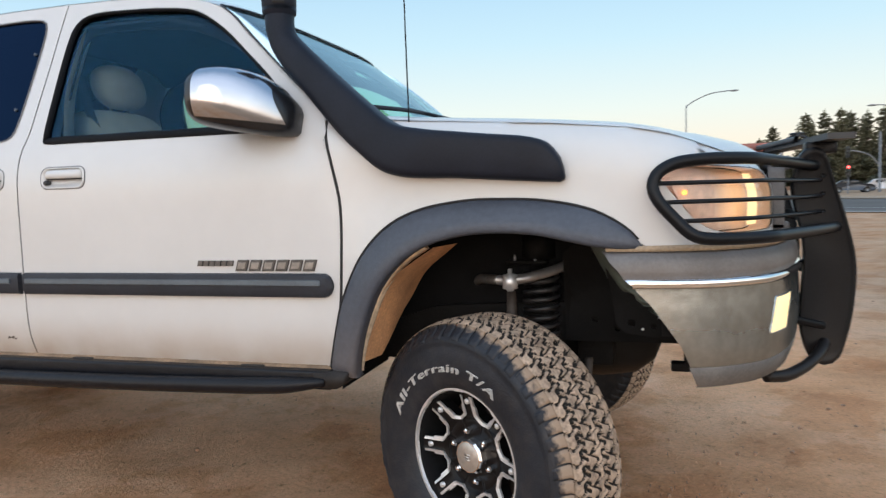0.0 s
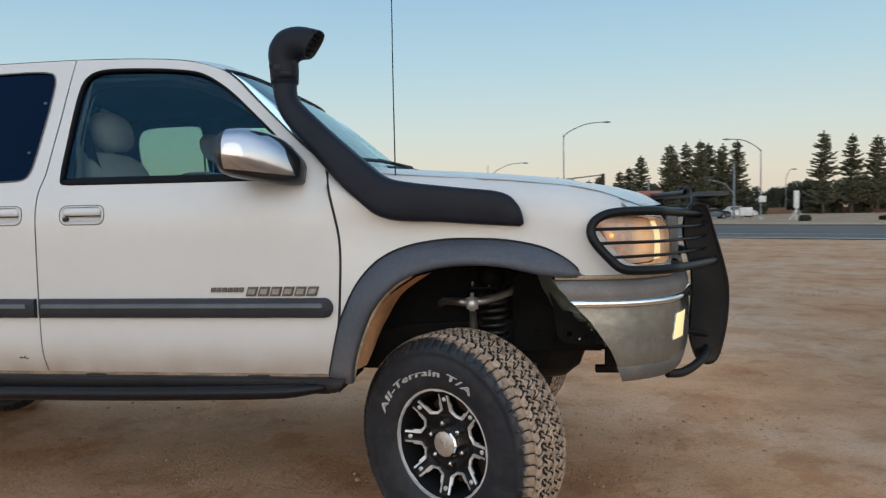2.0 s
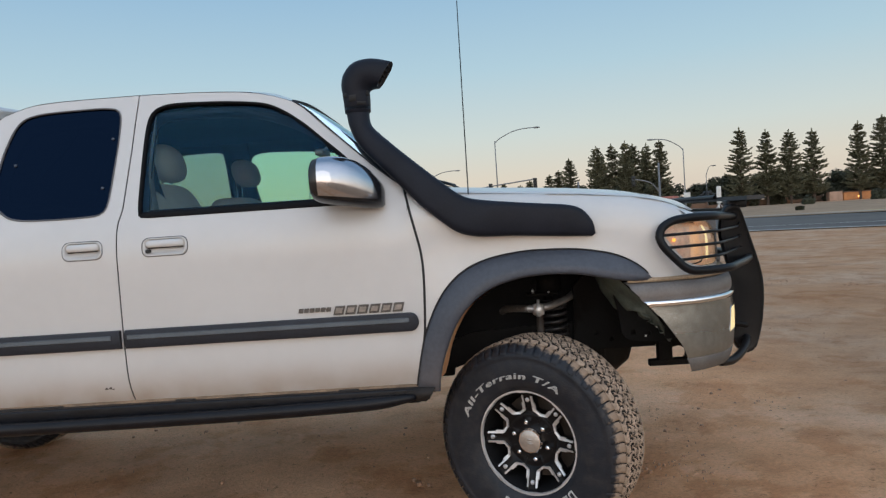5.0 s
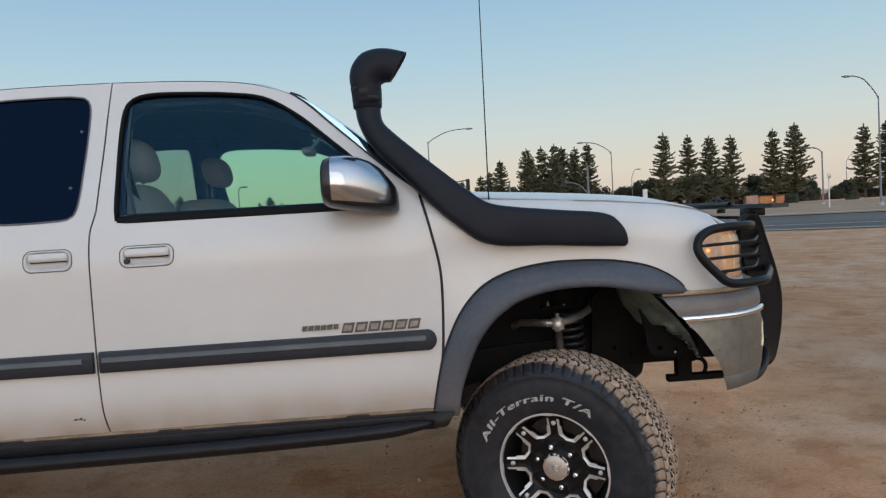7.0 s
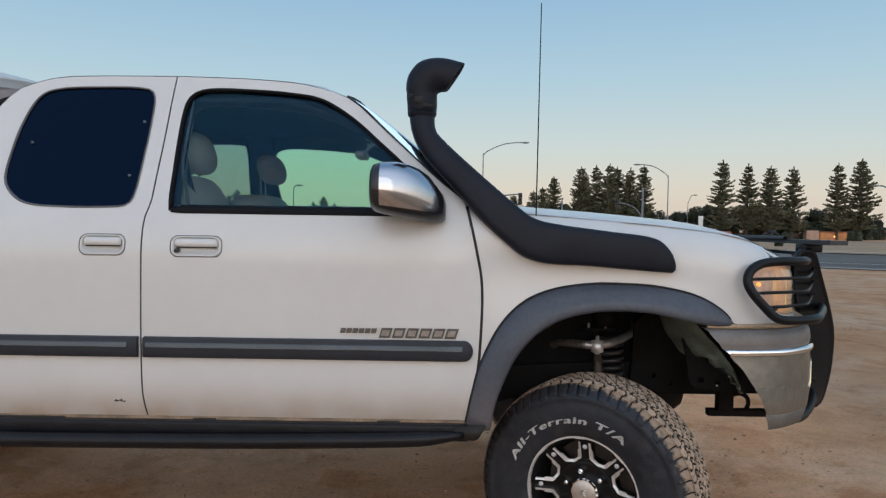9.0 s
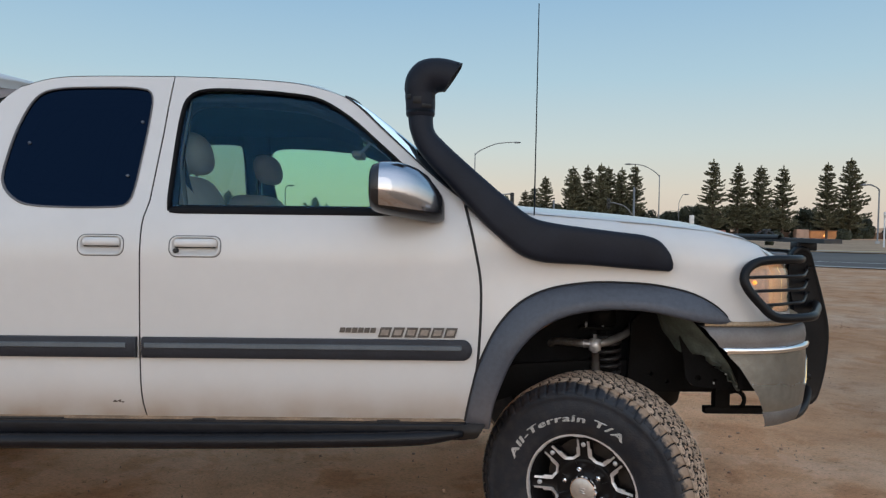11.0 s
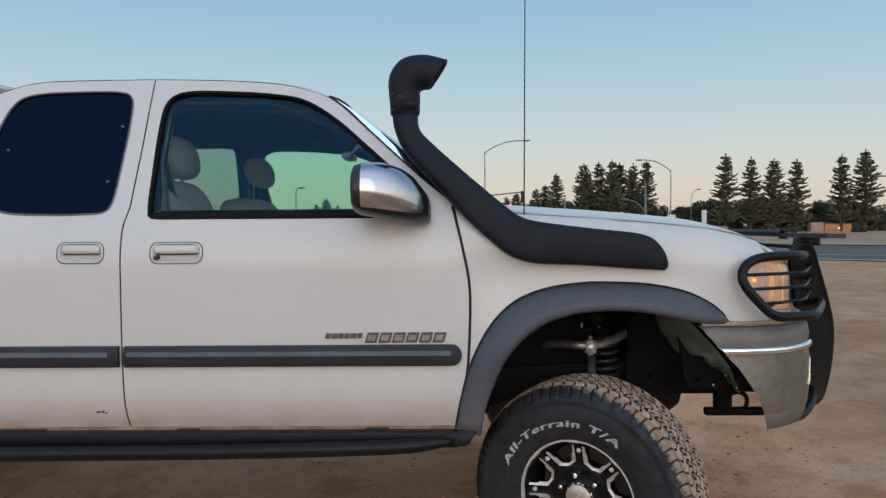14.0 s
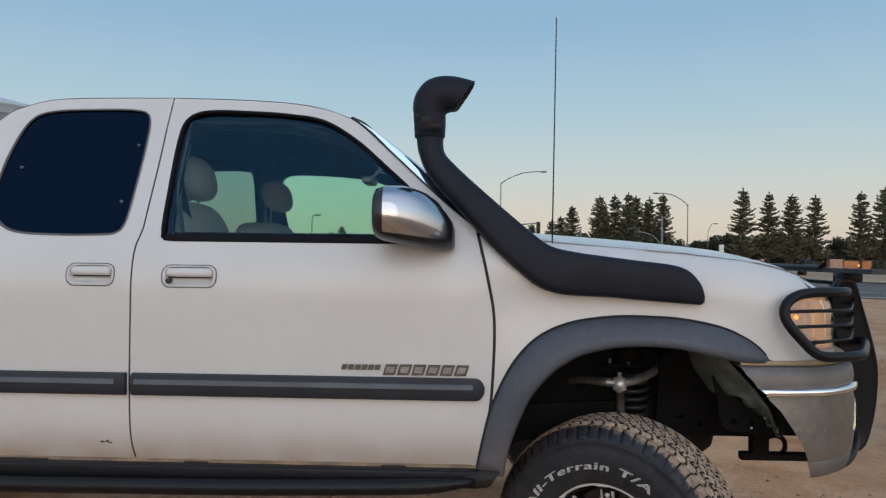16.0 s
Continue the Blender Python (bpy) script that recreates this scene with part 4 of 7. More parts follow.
SKID = make("skid_black", (0.010, 0.010, 0.010), 0.6, spec=0.2, var=0.3, scale=9, dirt=DUST, dirt_lo=0.48, dirt_hi=0.60, dirt_amount=0.35, bump=0.2, bump_scale=40)
bm = bmesh.new()
for y in (0.40, BODY_W - 0.50):
    rows = []
    for x, z in ((-4.6, 0.70), (-3.7, 0.74), (-3.3, 0.86), (-2.9, 0.74), (-2.2, 0.62), (-0.7, 0.62), (-0.45, 0.66), (-0.2, 0.74), (0.15, 0.76), (0.45, 0.762), (0.60, 0.765), (0.92, 0.765)):
        h = 0.065
        rows.append([(x, y, z - h), (x, y + 0.10, z - h), (x, y + 0.10, z + h), (x, y, z + h)])
    v = grid(bm, rows, True)
    cap(bm, v[0])
    cap(bm, v[-1])
for x, z in ((-2.0, 0.60), (-1.0, 0.60), (-0.35, 0.60), (0.35, 0.60), (0.85, 0.715)):
    box(bm, x - 0.06, x + 0.06, 0.45, BODY_W - 0.45, z, z + 0.10, 0.01)
chassis = part("chassis_frame", sharpen(bm), DARK_STEEL, truck, "black chassis frame")
bm = bmesh.new()
box(bm, -2.34, -0.48, 0.10, BODY_W - 0.10, 0.70, 0.76)
box(bm, -0.50, -0.42, 0.08, BODY_W - 0.08, 0.70, 1.42)
part("cab_floor", bm, DARK_STEEL, truck)
bm = bmesh.new()
box(bm, -0.35, 0.55, 0.62, 1.28, 0.62, 1.20, 0.06)
part("engine", bm, DARK_STEEL, truck)
bm = bmesh.new()
tube(bm, [(-0.6, 0.95, 0.66), (-3.1, 0.95, 0.50)], 0.04, 12)
part("drive_shaft", bm, DARK_STEEL, chassis)
bm = bmesh.new()
rows = []
for x, z0, z1, s in ((-0.05, 0.56, 0.72, 0.8), (0.02, 0.525, 0.74, 0.94), (0.18, 0.508, 0.76, 1.0), (0.36, 0.505, 0.76, 1.0), (0.48, 0.522, 0.75, 0.98), (0.545, 0.575, 0.74, 0.94), (0.57, 0.64, 0.72, 0.85)):
    row = []
    for k in range(28):
        a = k * math.tau / 28
        ca, sa = math.cos(a), math.sin(a)
        row.append(Vector((x, 0.95 + 0.40 * s * math.copysign(abs(ca) ** 0.5, ca), (z0 + z1) / 2 + (z1 - z0) / 2 * math.copysign(abs(sa) ** 0.5, sa))))
    rows.append(row)
v = grid(bm, rows, True)
cap(bm, v[0])
cap(bm, v[-1])
part("skid_plate", bm, SKID, chassis, "black skid plate with a dusty lower edge")
bm = bmesh.new()
tube(bm, [(-3.18, 0.25, 0.413), (-3.18, 0.8, 0.413), (-3.18, 0.9, 0.413), (-3.18, 1.0, 0.413), (-3.18, 1.1, 0.413), (-3.18, 1.65, 0.413)], [0.045, 0.05, 0.13, 0.13, 0.05, 0.045], 16)
part("rear_axle", bm, DARK_STEEL, truck)
bm = bmesh.new()
bmesh.ops.create_uvsphere(bm, u_segments=20, v_segments=12, radius=0.15, matrix=Matrix.Translation((0.12, 0.88, 0.50)) @ Matrix.Diagonal((1.1, 1.3, 0.85, 1)))
tube(bm, [(0.05, 0.30, 0.43), (0.05, 0.75, 0.49)], 0.035, 12)
tube(bm, [(0.05, 1.10, 0.49), (0.05, 1.60, 0.43)], 0.035, 12)
part("front_differential", bm, DARK_STEEL, chassis)
for flip in (False, True):
    def put(name, b, mat, parent, label=""):
        if flip:
            b, o = mirrored(b), b
            o.free()
        return part(name, b, mat, parent, label)
    bm = bmesh.new()
    tube(bm, spline([(0.055, 0.268, 0.917), (0.095, 0.256, 0.918), (0.16, 0.278, 0.926), (0.245, 0.345, 0.948), (0.285, 0.40, 0.972), (0.292, 0.46, 0.985)], 18), 0.0165, 10)
    arm = put("upper_control_arm", bm, STEEL_GREY, truck, "grey tubular control arm")
    bm = bmesh.new()
    tube(bm, spline([(-0.115, 0.53, 0.822), (-0.075, 0.49, 0.862), (-0.04, 0.40, 0.902), (0.01, 0.31, 0.915), (0.06, 0.266, 0.917)], 16), 0.0165, 10)
    put("rear_leg", bm, ARM_DULL, arm, "darker rear leg of the arm")
    bm = bmesh.new()
    tube(bm, [(0.097, 0.254, 0.878), (0.097, 0.254, 0.888), (0.097, 0.254, 0.892), (0.097, 0.254, 0.936), (0.097, 0.254, 0.940), (0.097, 0.254, 0.956)], [0.010, 0.012, 0.025, 0.025, 0.008, 0.007], 16)
    put("ball_joint_cup", bm, RIM_CUT, arm, "bright ball joint cup")
    bm = bmesh.new()
    tube(bm, spline([(0.100, 0.256, 0.882), (0.097, 0.24, 0.74), (0.06, 0.20, 0.58), (0.02, 0.18, 0.42)], 10), [0.015, 0.017, 0.019, 0.021, 0.024, 0.028, 0.034, 0.042, 0.05, 0.06], 12)
    put("steering_knuckle", bm, KNUCKLE, arm, "rusty dark cast knuckle")
    bm = bmesh.new()
    helix = [Vector((0.175 + 0.056 * math.cos(a), 0.40 + 0.056 * math.sin(a), 0.60 + 0.34 * a / (11 * math.tau))) for a in np.linspace(0, 11 * math.tau, 230)]
    tube(bm, helix, 0.0098, 6)
    spring = put("coil_spring", bm, COIL, truck, "black coil spring")
    bm = bmesh.new()
    tube(bm, [(0.16, 0.42, 0.50), (0.16, 0.42, 0.72), (0.16, 0.42, 0.73), (0.16, 0.42, 1.02)], [0.036, 0.036, 0.02, 0.02], 14)
    tube(bm, [(0.165, 0.44, 0.965), (0.165, 0.44, 0.975), (0.165, 0.44, 1.05), (0.165, 0.44, 1.055)], [0.02, 0.06, 0.06, 0.02], 18)
    put("shock_absorber", bm, DARK_STEEL, spring)
    bm = bmesh.new()
    box(bm, 0.06, 0.20, 0.38, 0.48, 0.955, 0.970, 0.006)
    put("spring_perch", bm, DARK_STEEL, spring)
    for sx, sy in ((0.088, 0.388), (0.158, 0.386)):
        bm = bmesh.new()
        tube(bm, [(sx, sy, 0.968), (sx, sy, 0.982), (sx, sy, 0.990)], [0.0055, 0.0055, 0.003], 6)
        put("bolt", bm, RIM_CUT, spring, "bright bolt end")
    bm = bmesh.new()
    tube(bm, [(-0.15, 0.52, 0.50), (0.02, 0.22, 0.36)], 0.03, 10)
    tube(bm, [(0.30, 0.52, 0.50), (0.02, 0.22, 0.36)], 0.03, 10)
    put("lower_control_arm", bm, DARK_STEEL, truck)
    bm = bmesh.new()
    tube(bm, [(0.20, 0.75, 0.60), (0.16, 0.20, 0.48)], 0.014, 8)
    put("tie_rod", bm, DARK_STEEL, truck)
    # the torn splash guard ahead of the wheel, and the frame horn with its hook
    bm = bmesh.new()
    ridge = spline([(0.355, 0.32, 1.045), (0.368, 0.30, 1.005), (0.388, 0.28, 0.955), (0.412, 0.25, 0.915), (0.440, 0.20, 0.880), (0.470, 0.17, 0.850), (0.515, 0.15, 0.830), (0.56, 0.14, 0.810), (0.61, 0.12, 0.775)], 22)
    far_e = spline([(0.405, 0.03, 1.045), (0.430, 0.035, 1.02), (0.465, 0.04, 0.985), (0.505, 0.05, 0.945), (0.540, 0.06, 0.90), (0.565, 0.07, 0.87), (0.585, 0.075, 0.84), (0.605, 0.085, 0.81), (0.625, 0.095, 0.775)], 22)
    rows = []
    for i, (a, b) in enumerate(zip(ridge, far_e)):
        g = i / 21
        fold = 0.006 + 0.022 * max(0.0, g - 0.45)
        torn = min(1.0, max(0.0, (g - 0.42) / 0.16))
        a = a.lerp(b, torn * (0.62 + 0.22 * math.sin(i * 2.4)))
        rows.append([a.lerp(b, f) + Vector((-0.022 * math.sin(math.pi * f) * (1 - 0.5 * g), fold * math.sin(f * 11 + i * 0.5), fold * 0.8 * math.sin(i * 1.3 + f * 6) * (1 - f))) for f in np.linspace(0, 1, 12)])
    grid(bm, rows)
    guard_flap = put("splash_guard", bm, FLAP, truck, "torn grey-green plastic splash guard")
    for fx, fy, fz in ((0.515, 0.085, 0.80), (0.560, 0.085, 0.835), (0.60, 0.08, 0.79)):
        bm = bmesh.new()
        box(bm, fx - 0.004, fx + 0.003, fy, fy + 0.004, fz - 0.003, fz + 0.004, 0.001)
        put("push_clip", bm, LETTER, guard_flap, "pale plastic clip")
    # the black plate that closes the end of the bumper
    bm = bmesh.new()
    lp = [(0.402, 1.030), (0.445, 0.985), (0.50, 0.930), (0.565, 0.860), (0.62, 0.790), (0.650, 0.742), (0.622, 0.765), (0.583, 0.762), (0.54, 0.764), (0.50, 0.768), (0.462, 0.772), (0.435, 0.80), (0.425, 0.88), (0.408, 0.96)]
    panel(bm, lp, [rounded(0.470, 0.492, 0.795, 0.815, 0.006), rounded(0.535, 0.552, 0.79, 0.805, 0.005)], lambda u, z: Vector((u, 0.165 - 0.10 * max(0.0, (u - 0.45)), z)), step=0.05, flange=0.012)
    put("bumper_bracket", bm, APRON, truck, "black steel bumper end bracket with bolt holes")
    bm = bmesh.new()
    box(bm, 0.596, 0.86, 0.39, 0.43, 0.603, 0.633, 0.006)
    box(bm, 0.637, 0.700, 0.385, 0.435, 0.630, 0.73, 0.004)
    hook = put("tow_bracket", bm, DARK_STEEL, chassis, "black tow bracket")
    bm = bmesh.new()
    tube(bm, spline([(0.70, 0.41, 0.690), (0.735, 0.41, 0.697), (0.762, 0.41, 0.683), (0.770, 0.41, 0.657), (0.760, 0.41, 0.632), (0.735, 0.41, 0.622), (0.705, 0.41, 0.624)], 20), 0.0095, 8)
    put("tow_hook", bm, DARK_STEEL, hook)
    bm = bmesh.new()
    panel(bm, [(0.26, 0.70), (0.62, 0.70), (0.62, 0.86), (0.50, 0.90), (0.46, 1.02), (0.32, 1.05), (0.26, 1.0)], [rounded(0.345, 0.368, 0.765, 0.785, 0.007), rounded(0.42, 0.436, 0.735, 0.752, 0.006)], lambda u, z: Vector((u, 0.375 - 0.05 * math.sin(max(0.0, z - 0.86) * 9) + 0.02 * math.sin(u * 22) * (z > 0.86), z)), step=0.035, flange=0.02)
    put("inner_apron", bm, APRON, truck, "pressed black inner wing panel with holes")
    bm = bmesh.new()
    tube(bm, [(0.335, 0.30, 0.50), (0.335, 0.30, 0.53), (0.34, 0.305, 0.60), (0.34, 0.305, 0.66)], [0.016, 0.011, 0.010, 0.014], 8)
    put("stabiliser_link", bm, KNUCKLE, truck, "rusty stabiliser link")

# ---- running board and sill ----
for flip in (False, True):
    def put(name, b, mat, parent, label=""):
        if flip:
            b, o = mirrored(b), b
            o.free()
        return part(name, b, mat, parent, label)
    bm = bmesh.new()
    rows = [[Vector((x, y, z)) for y, z in ((0.03, 0.678), (0.008, 0.672), (0.004, 0.655), (0.03, 0.632), (0.10, 0.62))] for x in np.linspace(-2.36, -0.36, 30)]
    grid(bm, rows)
    sill = put("sill", bm, SILL, truck, "dusty tan sill")
    for k, (x, w) in enumerate(((-2.36, 0.46), (-1.43, 0.085), (-0.755, 0.085))):
        bm = bmesh.new()
        box(bm, x, x + w, -0.002, 0.03, 0.658, 0.670, 0.004)
        put("sill_clip", bm, STEP_RUST, sill)
    bm = bmesh.new()
    path = spline([(-2.55, 0.20, 0.64), (-2.50, 0.02, 0.612), (-2.36, -0.05, 0.600), (-1.4, -0.055, 0.603), (-0.80, -0.052, 0.613), (-0.58, -0.044, 0.620), (-0.50, -0.036, 0.626), (-0.44, -0.026, 0.632)], 60)
    tube(bm, path, [0.027 * min(1.0, 0.55 + 0.45 * min(1.0, (-0.44 - p.x) / 0.14)) for p in path], 16)
    board = put("running_board", bm, STEP_STEEL, truck, "scuffed black tubular side step")
    bm = bmesh.new()
    box(bm, -2.38, -0.42, -0.030, 0.06, 0.606, 0.665, 0.008)
    put("step_plate", bm, STEP_STEEL, board)
    bm = bmesh.new()
    ends = [[Vector((x, y, z)) for x, z in ((-0.475, 0.616), (-0.40, 0.613), (-0.385, 0.620), (-0.358, 0.664), (-0.365, 0.668), (-0.475, 0.660))] for y in (-0.036, 0.09)]
    vs = grid(bm, ends, True)
    cap(bm, vs[0][::-1])
    cap(bm, vs[-1])
    bmesh.ops.recalc_face_normals(bm, faces=bm.faces[:])
    put("step_end_cap", bm, STEP_RUST, board, "rust-brown end cap")
    for x in (-2.1, -1.35, -0.6):
        bm = bmesh.new()
        box(bm, x - 0.03, x + 0.03, 0.0, 0.42, 0.60, 0.63, 0.005)
        put("step_bracket", bm, DARK_STEEL, board)

# ---- load bed and canopy ----
bm = bmesh.new()
lp = chain([(-4.62, 0.68), (-3.56, 0.68)], [(-3.56, 0.68), (-3.52, 0.80), (-3.42, 0.95), (-3.28, 1.06), (-3.1, 1.11), (-2.92, 1.10), (-2.78, 1.06), (-2.68, 1.0), (-2.62, 0.86), (-2.60, 0.68)],
           [(-2.60, 0.68), (-2.40, 0.68)], [(-2.40, 0.68), (-2.40, 1.38)], [(-2.40, 1.38), (-4.62, 1.38)], [(-4.62, 1.38), (-4.62, 0.68)])
panel(bm, lp, [], lambda u, z: Vector((u, cab_inset(min(z, 1.2)), z)), step=0.09)
both_flanks("bed_side", bm, PAINT, "white load-bed side")
bm = bmesh.new()
box(bm, -4.64, -4.60, 0.04, BODY_W - 0.04, 0.74, 1.38, 0.01)
box(bm, -2.44, -2.41, 0.04, BODY_W - 0.04, 0.74, 1.38, 0.01)
box(bm, -4.60, -2.42, 0.05, BODY_W - 0.05, 0.86, 0.89)
part("bed_floor", bm, PAINT, truck)
bm = bmesh.new()
box(bm, -4.75, -4.64, 0.05, BODY_W - 0.05, 0.66, 0.82, 0.03)
part("rear_bumper", bm, CHROME_DUSTY, truck)
bm = bmesh.new()
half = spline([(0.045, 1.40, 0), (0.075, 1.55, 0), (0.125, 1.72, 0), (0.175, 1.84, 0), (0.225, 1.91, 0), (0.31, 1.962, 0), (0.45, 1.990, 0), (0.68, 2.004, 0), (0.95, 2.008, 0)], 17)
section = [(p.x, p.y) for p in half] + [(BODY_W - p.x, p.y) for p in half[-2::-1]]
rows = []
for x, drop, slip in ((-4.62, 0.06, 0.0), (-4.5, 0.0, 0.0), (-3.5, -0.035, 0.0), (-2.86, -0.03, 0.0), (-2.62, -0.012, 0.25), (-2.50, 0.005, 0.55), (-2.41, 0.026, 0.85), (-2.365, 0.050, 1.0)):
    row = []
    for y, zz in section:
        up = (zz - 1.40) / 0.61
        inward = 0.05 * max(0.0, slip - 0.5) * (1 if y < 0.95 else -1) * (1 - abs(y - 0.95) / 0.95 < 0.8)
        row.append((x - slip * (0.34 * (1 - up) + 0.17 * (abs(y - 0.95) / 0.9) ** 3), y + inward, zz - (drop - 0.045) * up))
    rows.append(row)
vs = grid(bm, rows)
cap(bm, vs[0])
cap(bm, vs[-1])
canopy = part("bed_canopy", bm, PAINT, truck, "white fibreglass bed canopy")
bm = bmesh.new()
ring_ = [Vector((p[0], 0.95 + (p[1] - 0.95) * 0.93, p[2] - 0.05)) for p in rows[-1]]
grid(bm, [[p + Vector((dx, 0, dz)) for p in ring_] for dx, dz in ((-0.03, 0.02), (0.02, 0.0), (0.04, 0.012), (0.07, 0.0), (0.10, 0.012), (0.14, -0.01))])
part("canopy_seal", bm, CANOPY_SEAL, canopy, "faded brown rubber seal")


# ---- snorkel ----
def loft(b, upper_c, lower_c, n, centre_y, half_y, power, caps=(True, True)):
    """Sections between two edge curves in (x, z), each a rounded box round centre_y(f), half_y(f) deep, of the given roundness."""
    u, l = spline([(x, z, 0) for x, z in upper_c], n), spline([(x, z, 0) for x, z in lower_c], n)
    rows_ = []
    for i in range(n):
        f = i / (n - 1)
        c, h = (u[i] + l[i]) / 2, (u[i] - l[i]) / 2
        cy, hy, pw = centre_y(f), half_y(f), power(f)
        row = []
        for k in range(24):
            a = k * math.tau / 24
            ca, sa = math.cos(a), math.sin(a)
            p = c + h * math.copysign(abs(ca) ** (2 / pw), ca)
            row.append(Vector((p.x, cy + hy * math.copysign(abs(sa) ** (2 / pw), sa), p.y)))
        rows_.append(row)
    v = grid(b, rows_, True)
    if caps[0]:
        cap(b, v[0])
    if caps[1]:
        cap(b, v[-1])
    return rows_


bm = bmesh.new()
loft(bm, [(0.3135, 1.243), (0.3105, 1.268), (0.298, 1.302), (0.262, 1.342), (0.205, 1.361), (0.10, 1.373), (0.0, 1.385), (-0.10, 1.398), (-0.194, 1.420), (-0.275, 1.480), (-0.415, 1.602), (-0.52, 1.70), (-0.556, 1.745), (-0.560, 1.805)],
     [(0.3135, 1.238), (0.306, 1.2285), (0.28, 1.2300), (0.22, 1.233), (0.12, 1.240), (0.0, 1.249), (-0.09, 1.252), (-0.165, 1.258), (-0.235, 1.281), (-0.30, 1.332), (-0.376, 1.400), (-0.496, 1.531), (-0.605, 1.651), (-0.645, 1.735), (-0.655, 1.805)], 64,
     lambda f: interp(f, [(0, 0.02), (0.4, 0.015), (0.55, 0.03), (0.8, 0.07), (1, 0.105)]),
     lambda f: interp(f, [(0, 0.045), (0.012, 0.058), (0.04, 0.066), (0.45, 0.066), (0.6, 0.058), (0.85, 0.050), (1, 0.047)]),
     lambda f: interp(f, [(0, 6.0), (0.55, 5.0), (0.8, 3.0), (0.92, 2.1), (1, 2.0)]))
snorkel = part("snorkel", sharpen(bm, 50), SNORK, truck, "matt black plastic air intake snorkel")
bm = bmesh.new()
tube(bm, [(-0.608, 0.105, 1.792), (-0.608, 0.105, 1.797), (-0.608, 0.105, 1.845), (-0.610, 0.105, 1.875)], [0.050, 0.0535, 0.056, 0.057], 24, False)
part("snorkel_collar", bm, SNORK, snorkel)
bm = bmesh.new()
tube(bm, [(-0.608, 0.105, 1.806), (-0.608, 0.105, 1.818)], 0.0545, 24)
part("hose_clamp", bm, BLACK_STEEL, snorkel)
# black patches on the collar stand in for the dark inside its slots
for k, a in enumerate((-2.4, -1.75, -1.1, -0.5)):
    bm = bmesh.new()
    zc, hh, wa = ((1.862, 0.010, 0.20), (1.848, 0.014, 0.26), (1.828, 0.007, 0.34), (1.868, 0.012, 0.16))[k]
    rows = [[Vector((-0.609 + r * math.cos(a + f), 0.105 + r * math.sin(a + f), zc + h)) for f in np.linspace(-wa, wa, 7)] for r, h in ((0.0535, -hh), (0.0575, -hh * 0.9), (0.0578, 0.0), (0.0575, hh * 0.9), (0.0535, hh))]
    grid(bm, rows)
    part("slot_shade_patch", bm, SEAM, snorkel)
bm = bmesh.new()
head_rows = loft(bm, [(-0.662, 1.862), (-0.669, 1.900), (-0.660, 1.948), (-0.625, 1.992), (-0.577, 2.009), (-0.52, 2.008), (-0.452, 1.990)],
                 [(-0.556, 1.862), (-0.554, 1.872), (-0.549, 1.880), (-0.543, 1.884), (-0.536, 1.887), (-0.529, 1.888), (-0.519, 1.890)], 30,
                 lambda f: 0.105, lambda f: interp(f, [(0, 0.052), (0.5, 0.058), (1, 0.066)]), lambda f: interp(f, [(0, 2.0), (0.5, 2.2), (1, 2.9)]), (False, False))
head = part("intake_head", bm, SNORK, snorkel, "forward-facing air ram head")
bm = bmesh.new()
rim = [Vector(p) for p in head_rows[-1]]
mid = sum(rim, Vector()) / len(rim)
back = [p.lerp(mid, 0.12) + Vector((-0.035, 0, 0.01)) for p in rim]
grid(bm, [rim, [p.lerp(mid, 0.08) for p in rim], back], True)
v = [bm.verts.new(p) for p in back]
bm.faces.new(v)
part("intake_mouth", bm, SEAM, head)
for k in range(5):
    bm = bmesh.new()
    f = (k + 1) / 6
    a, b = Vector((-0.452, 0, 1.998)).lerp(Vector((-0.527, 0, 1.896)), f), 0.058
    tube(bm, [(a.x - 0.006, 0.105 - b, a.z), (a.x - 0.006, 0.105 + b, a.z)], 0.003, 6)
    part("grille_slat", bm, SNORK, head)
for z, x in ((1.60, -0.50), (1.69, -0.585)):
    bm = bmesh.new()
    box(bm, x - 0.03, x + 0.01, 0.08, 0.16, z - 0.01, z + 0.012, 0.004)
    part("pillar_bracket", bm, BLACK_STEEL, snorkel)

# ---- door mirrors ----
def mirror_sections(grow):
    rows_ = []
    for x, cz, hz, cy, hy in ((-0.772, 1.513, 0.070, -0.075, 0.112), (-0.765, 1.513, 0.084, -0.075, 0.126), (-0.745, 1.512, 0.092, -0.074, 0.133), (-0.715, 1.509, 0.096, -0.072, 0.134),
                              (-0.68, 1.505, 0.099, -0.066, 0.130), (-0.645, 1.4985, 0.0985, -0.055, 0.120), (-0.61, 1.489, 0.095, -0.038, 0.106), (-0.575, 1.4745, 0.0855, -0.014, 0.090), (-0.545, 1.4575, 0.0685, 0.010, 0.075),
                              (-0.524, 1.4455, 0.0525, 0.026, 0.058), (-0.514, 1.4375, 0.0325, 0.035, 0.04)):
        row = []
        for k in range(32):
            a = k * math.tau / 32
            ca, sa = math.cos(a), math.sin(a)
            row.append(Vector((x, cy + (hy + grow) * math.copysign(abs(ca) ** 0.72, ca), cz + (hz + grow) * math.copysign(abs(sa) ** 0.72, sa) * (1.0 if sa > 0 else 0.91))))
        rows_.append(row)
    return rows_


